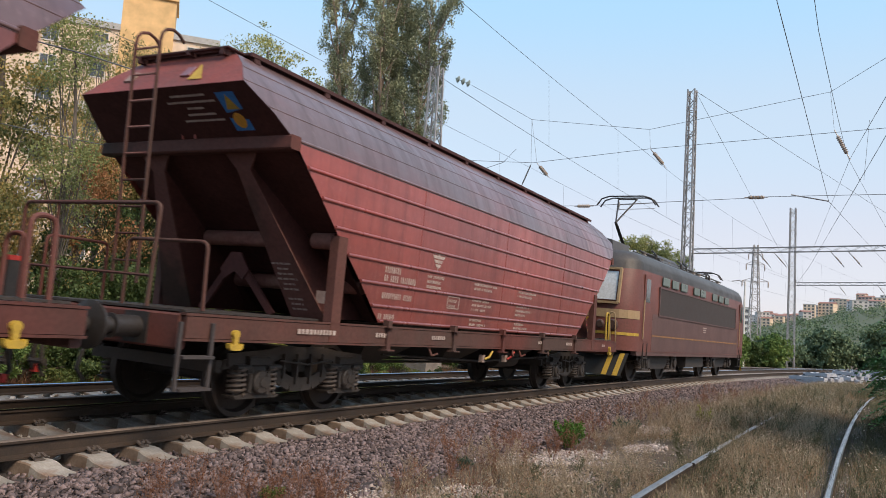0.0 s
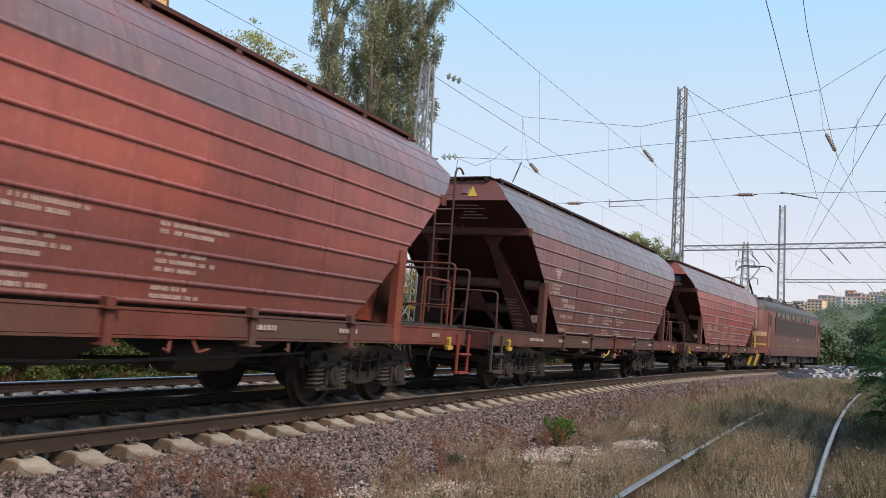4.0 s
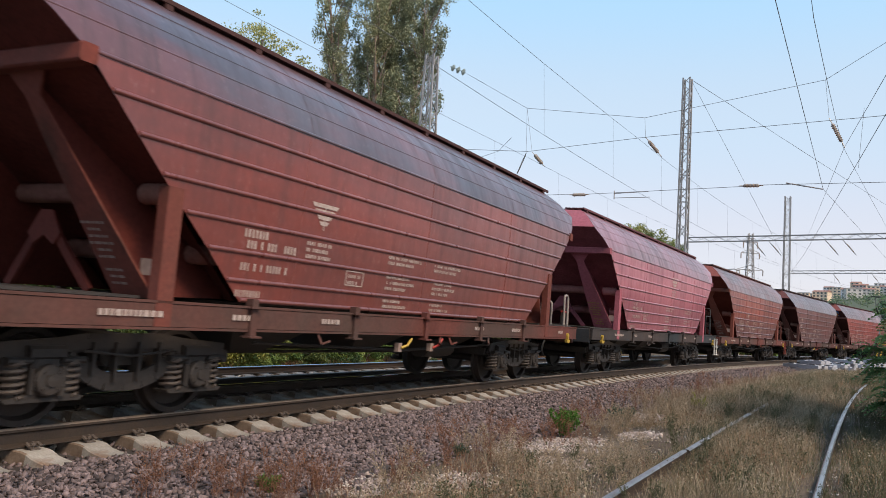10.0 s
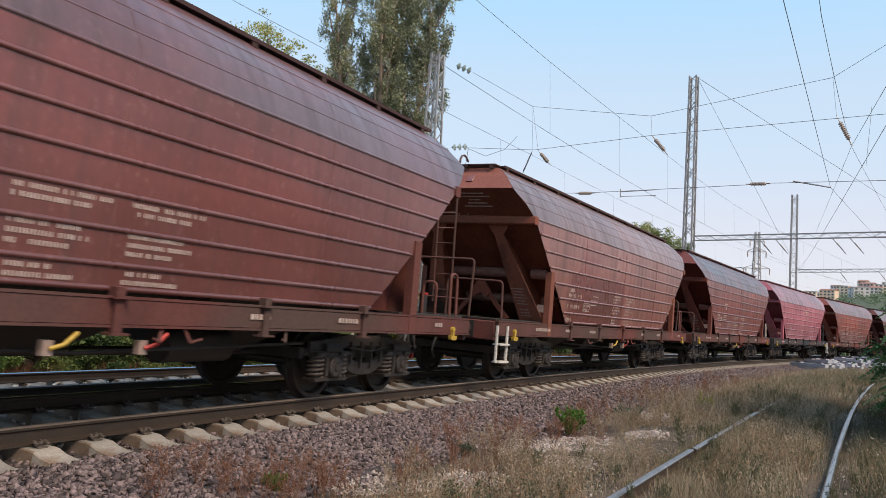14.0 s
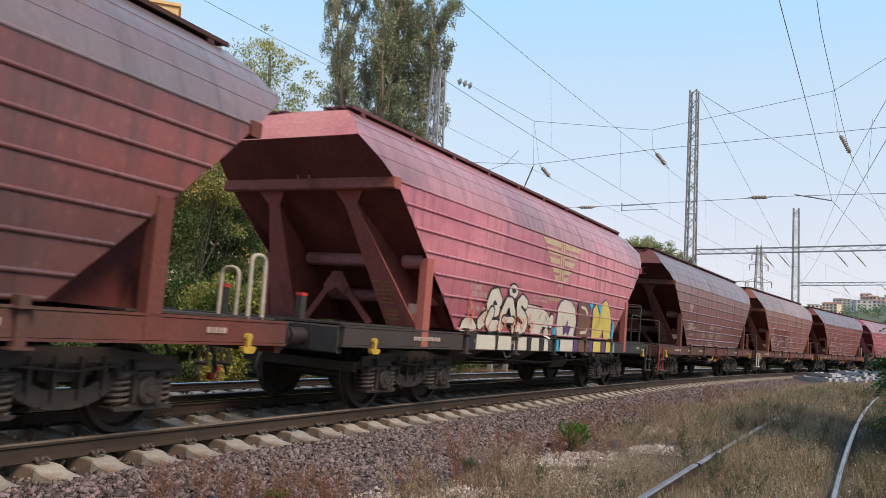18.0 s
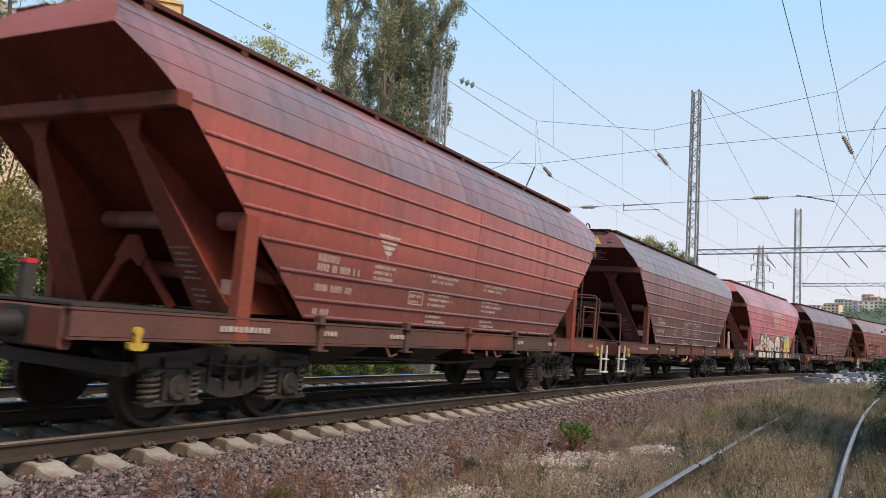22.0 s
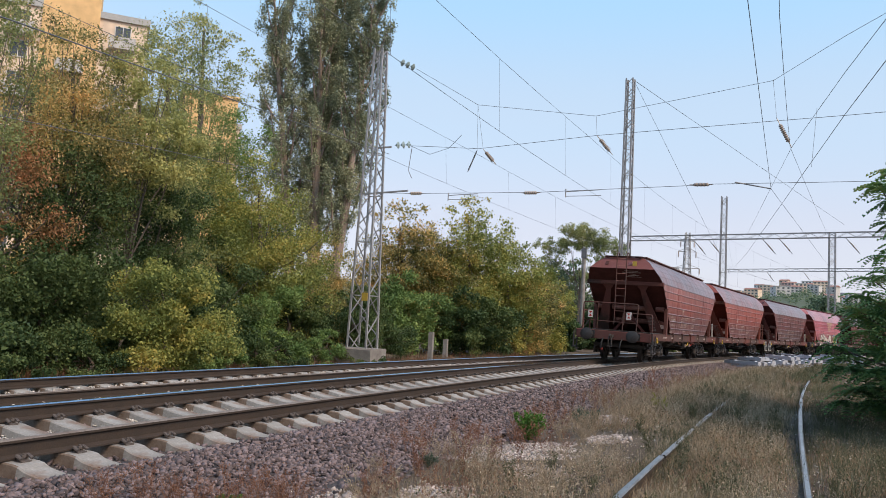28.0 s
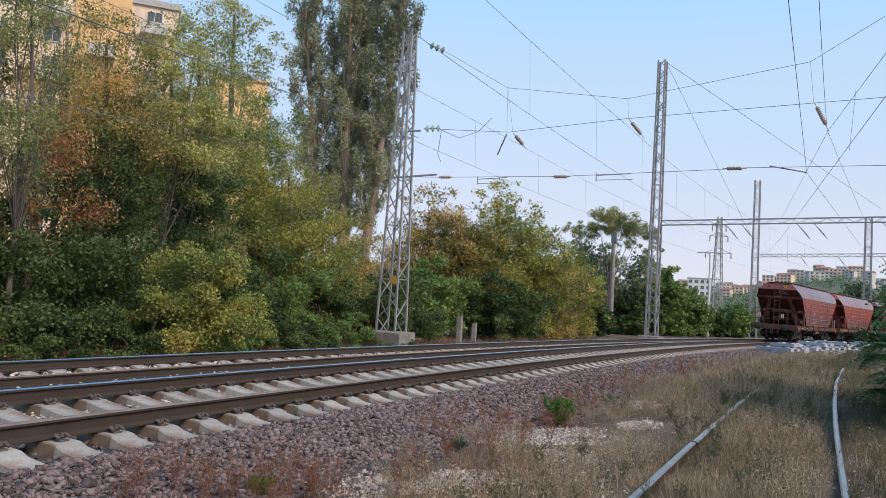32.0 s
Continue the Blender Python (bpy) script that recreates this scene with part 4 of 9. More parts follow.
        for sg in (1, -1):
            s.beam((sg * 0.13, Y(5.53), 1.84), (sg * 0.60, Y(5.46), 1.26), 0.05, 0.09, up=(1, 0, 0))
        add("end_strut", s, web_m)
        for sg in (1, -1):
            s = Shape()
            s.box(min(sg * 1.38, sg * 1.50), max(sg * 1.38, sg * 1.50), min(Y(5.26), Y(5.46)), max(Y(5.26), Y(5.46)), 0.98, 2.33)
            add("corner_post", s, post_m)
            if sg * (-1 if flip else 1) > 0 and e == (-1 if not flip else 1):
                add("card_pocket", Shape().box(min(sg * 1.24, sg * 1.385), max(sg * 1.24, sg * 1.385), min(Y(5.44), Y(5.455)), max(Y(5.44), Y(5.455)), 1.46, 1.62), DIRTY, "small pale card pocket")
            s = Shape()
            s.add([(sg * 1.40, Y(5.42), 2.30), (sg * 1.40, Y(4.30), 1.27), (sg * 0.9, Y(3.9), 1.27), (sg * 0.9, Y(5.1), 2.30)], [(0, 1, 2, 3)])
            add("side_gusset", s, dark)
    # roof walks and hatch covers
    for sg in (1, -1):
        s = Shape()
        for x in (0.40, 0.58, 0.76):
            s.box(sg * x - 0.075, sg * x + 0.075, HOP - 6.62, HOP + 6.75, 4.375, 4.400)
        for x in (0.36, 0.82):
            s.box(sg * x - 0.016, sg * x + 0.016, HOP - 6.62, HOP + 6.75, 4.355, 4.405)
        for i in range(10):
            y = HOP - 6.5 + 1.44 * i
            s.box(min(sg * 0.36, sg * 0.82), max(sg * 0.36, sg * 0.82), y - 0.035, y + 0.035, 4.325, 4.375)
            s.box(sg * 0.80 - 0.03, sg * 0.80 + 0.03, y - 0.05, y + 0.05, 4.29, 4.375)
        add("roof_walk", s, walk_m)
    # landing over the end that carries the ladder, with two small plates below it
    s = Shape()
    for i in range(4):
        s.box(-0.74, 0.74, HOP - 6.92 + 0.10 * i, HOP - 6.84 + 0.10 * i, 4.372, 4.392)
    s.box(-0.70, -0.65, HOP - 6.92, HOP - 6.54, 4.30, 4.372)
    s.box(0.10, 0.15, HOP - 6.92, HOP - 6.54, 4.33, 4.372)
    s.box(0.62, 0.68, HOP - 6.92, HOP - 6.54, 4.30, 4.372)
    add("roof_landing", s, walk_m)
    for x, mt in ((-0.62, DIRTY if k in (1, 2) else walk_m), (0.30 if k != 9 else 0.82, rib_m)):
        sl = Matrix.Translation((x, HOP - 7.03, 4.06)) @ Matrix.Rotation(radians(-40), 4, "X")
        add("small_plate", Shape().box(-0.07, 0.07, -0.02, 0.02, -0.09, 0.09, 0.008), mt, m=sl)
    for y0, y1 in ((-6.4, -3.4), (-3.2, -0.2), (0.0, 3.0), (3.2, 6.4)):
        s = Shape()
        s.prism([(-0.30, 4.34), (0.30, 4.34), (0.26, 4.42), (-0.26, 4.42)], "y", HOP + y0, HOP + y1)
        add("roof_hatch", s, roof_m)
    # underframe
    for sg in (1, -1):
        s = Shape()
        s.prism([(1.40, 0.95), (1.50, 0.95), (1.50, 0.975), (1.42, 0.975), (1.42, 1.205), (1.50, 1.205), (1.50, 1.23), (1.40, 1.23)], "y", -7.66, 7.66)
        s.box(1.425, 1.492, -7.64, 7.64, 0.98, 1.20)
        part("sill", s, frame_m, w, m=Matrix.Diagonal((sg, 1, 1, 1)) if sg < 0 else None)
        for y in (-3.88, -1.85, 0.12, 2.15, 4.2):
            st = Shape()
            st.box(1.44, 1.53, y - 0.05, y + 0.05, 0.90, 1.31)
            st.box(1.44, 1.57, y - 0.10, y + 0.10, 0.885, 0.905)
            st.box(1.44, 1.57, y - 0.10, y + 0.10, 1.205, 1.215)
            part("stanchion", st, frame_m, w, m=F @ Matrix.Diagonal((sg, 1, 1, 1)))
        for y, a in ((-2.6, 1), (0.7, -1), (1.0, 1), (2.6, -1)):
            st = Shape()
            st.beam((1.46, y, 0.95), (1.50, y + 0.05 * a, 0.82), 0.03)
            st.beam((1.50, y + 0.05 * a, 0.82), (1.54, y + 0.16 * a, 0.86), 0.022)
            part("hopper_latch", st, frame_m, w, m=Matrix.Diagonal((sg, 1, 1, 1)))
    s = Shape()
    s.box(-0.32, 0.32, -7.6, 7.6, 0.86, 1.15, 0.03)
    for y in (-3.6, -1.2, 1.2, 3.6):
        s.box(-1.4, 1.4, y - 0.06, y + 0.06, 0.95, 1.15)
    part("centre_sill", s, BOGIE, w)
    for y in (-2.7, 0.0, 2.7):
        s = Shape()
        s.add([(-1.3, y - 1.2, 1.26), (1.3, y - 1.2, 1.26), (1.3, y + 1.2, 1.26), (-1.3, y + 1.2, 1.26), (-0.5, y - 0.3, 0.62), (0.5, y - 0.3, 0.62), (0.5, y + 0.3, 0.62), (-0.5, y + 0.3, 0.62)], [(0, 1, 5, 4), (1, 2, 6, 5), (2, 3, 7, 6), (3, 0, 4, 7), (4, 5, 6, 7)])
        part("outlet_chute", s, BOGIE, w)
    s = Shape()
    s.disc([(-0.5, 0.0001), (-0.5, 0.19), (0.5, 0.19), (0.5, 0.0001)], "y", 14, (0.75, 1.9, 0.72))
    part("air_tank", s, BOGIE, w, smooth=True)
    s = Shape()
    for x in (-0.2, 0.35):
        s.tube([(x, -4.2, 0.62), (x, 4.2, 0.58)], 0.025, 6)
    s.tube([(1.15, -3.4, 0.80), (1.2, 0.0, 0.70), (1.15, 3.4, 0.78)], 0.02, 6)
    part("brake_rod", s, BOGIE, w)
    for y, c1, c2 in ((-0.45, DIRTY, YELLOW), (0.55, DIRTY, REDSPOT)):
        s = Shape()
        s.box(1.34, 1.42, y - 0.05, y + 0.05, 0.70, 0.83, 0.01)
        bx = part("changeover_plate", s, c1, w, m=F if flip else None)
        part("changeover_lever", Shape().tube([(1.43, y, 0.76), (1.47, y + 0.10, 0.80), (1.47, y + 0.22, 0.90)], 0.02, 6), c2, bx)
    for e in (-1, 1):
        R = Matrix.Identity(4) if e > 0 else Matrix.Rotation(math.pi, 4, "Z")
        s = Shape()
        s.box(-1.42, 1.42, 7.56, 7.68, 0.86, 1.22, 0.02)
        hs = part("headstock", s, frame_m, w, m=R)
        for x in (-0.875, 0.875):
            part("buffer", cached("buffer", buffer_shape, mat("worn_buffer_steel", (0.06, 0.055, 0.055), 0.5, 0.5, (0.04, 0.032, 0.028), 6, 0.7), True), None, hs, m=Matrix.Translation((x, 7.68, 1.045)))
        part("coupler", cached("coupler", coupler_shape, BOGIE, True), None, hs, m=Matrix.Translation((0, 7.68, 1.02)))
        for x in (-0.36, 0.36):
            part("brake_hose", cached("brake_hose", hose_shape, BLACK, True), None, hs, m=Matrix.Translation((x, 7.66, 0.9)))
        part("hose_tap", Shape().box(0.34, 0.42, 7.78, 7.84, 0.44, 0.52), REDSPOT, hs)
        s = Shape()
        s.box(-1.38, 1.38, 5.35, 7.56, 1.235, 1.26)
        part("end_platform", s, BOGIE, w, m=R)
        for sg in (1, -1):
            part("towing_hook", cached("towing_hook", hook_shape, YELLOW), None, w, "yellow painted towing hook", R @ Matrix.Translation((sg * 1.50, 6.95, 0.97)) @ Matrix.Diagonal((sg, 0.68, 0.68, 1)))
    # shunter's steps on the platform end
    for sg in (1, -1):
        me = step_shape().mesh("shunter_step")
        me.materials.append(steps)
        part("shunter_step", me, None, w, "", F @ Matrix.Translation((sg * 1.52, -7.52, 0)))
    # platform railing and ladder on the platform end
    rail_m = frame_m
    q = -7.55
    rl = add("platform_railing", bar_tube([(-1.25, q, 1.26), (-1.25, q, 2.36), (0.88, q, 2.36), (0.84, q, 1.26)], 0.023), rail_m)
    part("rail_bar", Shape().tube([(-1.25, q, 1.62), (0.86, q, 1.58)], 0.018, 6), rail_m, rl)
    part("rail_post", Shape().tube([(-0.68, q, 1.26), (-0.68, q, 2.36)], 0.018, 6), rail_m, rl)
    add("side_railing", bar_tube([(0.26, q + 0.2, 1.26), (0.26, q + 0.2, 1.99), (1.38, q + 0.2, 1.98), (1.40, q + 0.2, 1.26)], 0.02), rail_m)
    add("side_railing", bar_tube([(-1.35, q + 0.4, 1.26), (-1.35, q + 0.4, 2.02), (-1.35, q + 1.3, 2.02), (-1.35, q + 1.3, 1.26)], 0.02), rail_m)
    lad = Shape()
    for x in (-0.12, 0.26):
        lad.tube([(x, q + 0.36, 1.5), (x, q + 0.29, 4.30), (x, q + 0.31, 4.40), (x, q + 0.36, 4.46), (x, q + 0.46, 4.49), (x, q + 0.56, 4.46), (x, q + 0.64, 4.39)], 0.020, 6)
    ladder = add("ladder", lad, frame_m)
    for i in range(9):
        z = 1.75 + 0.31 * i
        y = q + 0.36 - 0.025 * (z - 1.5)
        part("rung", Shape().tube([(-0.12, y, z), (0.26, y, z)], 0.014, 6), pipe_m if i > 3 else frame_m, ladder)
    for x in (-0.68, 0.68):
        sp = add("stub_post", Shape().box(x - 0.045, x + 0.045, 7.45, 7.56, 1.25, 1.58), BOGIE)
        part("cap", Shape().box(x - 0.05, x + 0.05, 7.445, 7.565, 1.58, 1.625), REDSPOT, sp)
    if hoop:
        h0 = 7.40
        for x in (-0.45, 0.72):
            add("grab_hoop", bar_tube([(x, h0, 1.24), (x, h0, 1.82), (x + 0.24, h0, 1.82), (x + 0.24, h0, 1.24)], 0.024, 8, 0.11), hoop)
        for x in (-1.36, 1.36):
            add("grab_hoop", bar_tube([(x, h0 - 0.05, 1.20), (x - 0.02, h0 - 0.05, 1.96), (x - 0.02, h0 - 0.30, 1.96), (x, h0 - 0.30, 1.20)], 0.024, 8, 0.11), hoop)
    # end markings on the rear
    re = -1 if not flip else 1
    s = Shape()
    x = 0.5 * (1 if re < 0 else -1)
    s.add([(x - 0.11, HOP + re * 7.145, 3.93), (x + 0.11, HOP + re * 7.145, 3.93), (x - 0.10 * (-re), HOP + re * 6.935, 4.195)], [(0, 1, 2)])
    if k in (1, 2, 3, 5, 7, 9):
        add("warning_triangle", s, YELLOW, "faded yellow warning triangle")
    if sign:
        s = Shape()
        zt, zb = 3.76, 3.42

        def on_slope(xx, z):
            yy = float(np.interp(z, [3.30, 3.56, 3.84], [6.50, 6.82, 7.20]))
            return (xx, HOP + re * (yy + 0.012), z)
        s.add([on_slope(0.78, zt), on_slope(1.04, zt), on_slope(1.04, 3.56), on_slope(1.04, zb), on_slope(0.78, zb), on_slope(0.78, 3.56)], [(0, 1, 2, 5), (5, 2, 3, 4)])
        bs = add("warning_plate", s, BLUE, "blue warning plate with yellow symbols")
        s = Shape()
        s.add([on_slope(0.82, 3.61), on_slope(1.00, 3.61), on_slope(0.91, 3.74)], [(0, 1, 2)])
        for i in range(3):
            s.v[i] = (s.v[i][0], s.v[i][1] + re * 0.006, s.v[i][2])
        part("symbol", s, YELLOW, bs, m=None)
        s = Shape()
        s.add([on_slope(0.91 + 0.085 * math.cos(a), 3.51 + 0.07 * math.sin(a)) for a in np.linspace(0, 2 * math.pi, 14)[:-1]], [tuple(range(13))])
        for i in range(13):
            s.v[i] = (s.v[i][0], s.v[i][1] + re * 0.006, s.v[i][2])
        part("symbol", s, ORANGE, bs)
    s = Shape()
    for i, (xa, xb) in enumerate(((0.10, 0.62), (0.0, 0.72), (0.25, 0.5), (0.2, 0.62), (0.1, 0.7))):
        z = 3.76 - 0.055 * i
        yy = float(np.interp(z, [3.30, 3.56, 3.84], [6.50, 6.82, 7.20])) + 0.012
        y2 = float(np.interp(z - 0.018, [3.30, 3.56, 3.84], [6.50, 6.82, 7.20])) + 0.012
        d = -1 if re > 0 else 1
        s.add([(d * xa, HOP + re * yy, z), (d * xb, HOP + re * yy, z), (d * xb, HOP + re * y2, z - 0.018), (d * xa, HOP + re * y2, z - 0.018)], [(0, 1, 2, 3)])
    if not flip:
        add("end_lettering", s, LETTER)
    # lettering on the side towards the siding
    def mark(name, sh, material, lab=""):
        ob = part(name, sh, material, w, lab)
        if "lettering" in name:
            tagged(ob, lab, kind="stuff")
        return ob

    data = data_rgb or LETTER
    at = LETTERING.get(k, {})
    ny = at.get("num", -4.1)
    for name, y, z, ws, h in (("number_lettering", ny, 2.07, (0.42,), 0.09), ("number_lettering", ny, 1.95, (0.90,), 0.09), ("number_lettering", ny, 1.70, (0.80,), 0.085), ("class_lettering", ny - 0.02, 1.40, (0.42,), 0.075)):
        s = Shape()
        text_block(s, y, z, ws, h, 0.05, rnd, 0.55)
        mark(name, s, data)
    for name, y, wide in (("data_lettering", at.get("a", -1.35), at.get("wa", 0.95)), ("data_lettering", at.get("b", 0.40), at.get("wb", 0.95))):
        s = Shape()
        text_block(s, y, 2.07, (wide, wide * 0.8, wide * 0.45 if k in (6, 9) else 0.0), 0.042, 0.035, rnd, 0.85)
        text_block(s, y, 1.79, (wide * 0.7, wide * 0.85, wide * 0.6), 0.042, 0.038, rnd, 0.85)
        text_block(s, y, 1.45, (wide * 0.5, wide * 0.7), 0.042, 0.036, rnd, 0.85)
        mark(name, s, data)
    s = Shape()
    fy = at.get("frame", -2.1)
    text_block(s, fy + 0.05, 1.73, (0.32, 0.24), 0.045, 0.04, rnd, 0.8)
    for b in ((fy, fy + 0.42, 1.765, 1.78), (fy, fy + 0.42, 1.58, 1.595), (fy, fy + 0.018, 1.58, 1.78), (fy + 0.40, fy + 0.42, 1.58, 1.78)):
        s.add(*band(*b))
    mark("data_frame", s, data)
    if k == 6:
        # a chute pictogram beside the framed data
        s = Shape()
        for b in ((-2.52, -2.12, 1.74, 1.76), (-2.42, -2.02, 1.95, 1.97), (-2.54, -2.52, 1.74, 1.86), (-2.14, -2.12, 1.74, 1.86), (-2.52, -2.14, 1.85, 1.865), (-2.04, -2.02, 1.86, 1.97)):
            s.add(*band(*b))
        mark("pictogram", s, data, "white outlined chute pictogram")
    if emblem and k != 6:
        s = Shape()
        cy, cz, a = {2: (-4.47, 2.60, 0.27), 4: (0.25, 2.88, 0.42), 5: (-2.72, 2.40, 0.29), 7: (-3.95, 2.58, 0.30), 8: (0.05, 2.80, 0.86), 9: (-2.2, 2.36, 0.26), 10: (-2.80, 2.34, 0.30), 11: (-1.82, 2.30, 0.26)}.get(k, (-2.56, 2.31, 0.27))
        if k == 8:
            for i in range(5):
                z1 = cz + a * (0.56 - 0.21 * i)
                z0 = z1 - a * 0.14
                for sg in (1, -1):
                    s.add(*poly_on_side([(cy + sg * a * q, z) for q, z in ((0.17, z1), (1.34 - 0.21 * i, z1), (1.21 - 0.21 * i, z0), (0.17, z0))], 0.008))
            for sg in (1, -1):
                for i in range(5):
                    z1, z0 = cz + a * (0.62 - 0.234 * i), cz + a * (0.62 - 0.234 * (i + 1))
                    s.add(*poly_on_side([(cy + sg * a * q, z) for q, z in ((0.03, z1), (0.13, z1), (0.13, z0), (0.03, z0))], 0.008))
            text_block(s, cy - 0.62, cz - a * 0.74, (1.30,), 0.15, 0.05, rnd, 0.62)
        half = [(0.04 * a, cz + a * 0.5)]
        for i in range(4):
            z1 = cz + a * (0.5 - 0.25 * i)
            z0 = z1 - a * 0.17
            half += [(a * (0.95 - 0.2 * i), z1), (a * (0.81 - 0.2 * i), z0), (0.04 * a, z0), (0.04 * a, z0 - 0.08 * a)]
        half[-1] = (0.04 * a, cz - a * 0.62)
        if k != 8:
            s.add(*poly_on_side([(cy + y, z) for y, z in half] + [(cy - y, z) for y, z in half[::-1]], 0.008))
        mark("emblem", s, data if emblem < 1 else mat("faded_cream_paint", (0.50, 0.40, 0.26), 0.7, 0, (0.36, 0.25, 0.17), 9, 0.6), "faded winged triangle emblem")
        if emblem < 1:
            s = Shape()
            text_block(s, cy - 0.28, 2.06 if k not in (2, 4) else cz - 0.24, (0.55, 0.45, 0.5), 0.045, 0.035, rnd, 0.85)
            mark("owner_lettering", s, data)
    s = Shape()
    for y, wd in ((-5.9, 0.75), (-4.2, 0.35), (-2.6, 0.4), (1.9, 0.35), (3.6, 0.4), (6.3, 0.25)):
        x = y
        while x < y + wd:
            k2 = rnd.uniform(0.03, 0.07)
            s.add([(1.508, x, 1.07), (1.508, x + k2, 1.07), (1.508, x + k2, 1.13), (1.508, x, 1.13)], [(0, 1, 2, 3)])
            x += k2 + 0.02
    mark("sill_lettering", s, data)
    for y in (-5.1, 5.1):
        bogie(w, y)
    return broaden(w)

STEP_D = mat("dark_step_steel", (0.06, 0.05, 0.05), 0.75)
STEP_R = mat("red_step_paint", (0.25, 0.05, 0.035), 0.65)
GREY_SILL = (0.036, 0.042, 0.048)
CARS = [
    wagon(1, (0.215, 0.046, 0.034), (0.30, 0.062, 0.042), (0.15, 0.045, 0.035), False, STEP_D, (0.20, 0.115, 0.105), "red-brown ribbed grain hopper wagon with blue warning plate", sign=True, hoop=YELLOW),
    wagon(2, (0.135, 0.042, 0.036), (0.17, 0.05, 0.042), (0.13, 0.043, 0.036), False, STEP_D, (0.17, 0.115, 0.11), "dark maroon ribbed grain hopper wagon with end railing", hoop=mat("hoop_paint", (0.15, 0.05, 0.04), 0.65)),
    wagon(3, (0.30, 0.068, 0.038), (0.20, 0.052, 0.036), (0.18, 0.05, 0.037), True, STEP_R, (0.19, 0.12, 0.115), "orange-red ribbed grain hopper wagon with dusty roof"),
    wagon(4, (0.50, 0.145, 0.172), (0.35, 0.085, 0.112), GREY_SILL, True, WHITE, (0.21, 0.105, 0.115), "faded crimson-pink ribbed grain hopper wagon on grey underframe", emblem=0.4),
    wagon(5, (0.245, 0.055, 0.036), (0.17, 0.050, 0.038), (0.17, 0.05, 0.038), False, STEP_D, (0.12, 0.092, 0.105), "red-brown ribbed grain hopper wagon with winged emblem", hoop=mat("pale_hoop_paint", (0.35, 0.3, 0.27), 0.65)),
    wagon(6, (0.31, 0.112, 0.074), (0.25, 0.075, 0.052), (0.17, 0.05, 0.04), False, WHITE, (0.27, 0.145, 0.12), "streaked brown-red grain hopper wagon with white steps", hoop=mat("hoop_paint", (0.17, 0.05, 0.04), 0.65)),
    wagon(7, (0.165, 0.047, 0.042), (0.125, 0.040, 0.036), (0.14, 0.045, 0.038), False, STEP_R, (0.17, 0.10, 0.10), "dark wine-red ribbed grain hopper wagon with emblem", hoop=mat("hoop_paint", (0.17, 0.05, 0.04), 0.65)),
    wagon(8, (0.52, 0.185, 0.185), (0.36, 0.095, 0.115), GREY_SILL, True, STEP_D, (0.28, 0.115, 0.115), "faded crimson grain hopper wagon with painted graffiti", emblem=1.0),
    wagon(9, (0.215, 0.05, 0.038), (0.15, 0.046, 0.038), (0.17, 0.05, 0.04), False, WHITE, (0.21, 0.16, 0.16), "dull red ribbed grain hopper wagon with white steps", emblem=0, hoop=mat("cream_hoop_paint", (0.45, 0.4, 0.33), 0.65)),
    wagon(10, (0.33, 0.066, 0.034), (0.23, 0.055, 0.036), (0.19, 0.06, 0.044), True, WHITE, (0.20, 0.13, 0.125), "bright orange-red grain hopper wagon"),
    wagon(11, (0.265, 0.058, 0.034), (0.18, 0.047, 0.034), (0.15, 0.047, 0.037), False, STEP_D, (0.18, 0.112, 0.115), "red-brown grain hopper wagon with tail plates, last of the train", hoop=mat("pale_hoop_paint", (0.35, 0.3, 0.27), 0.65)),
]


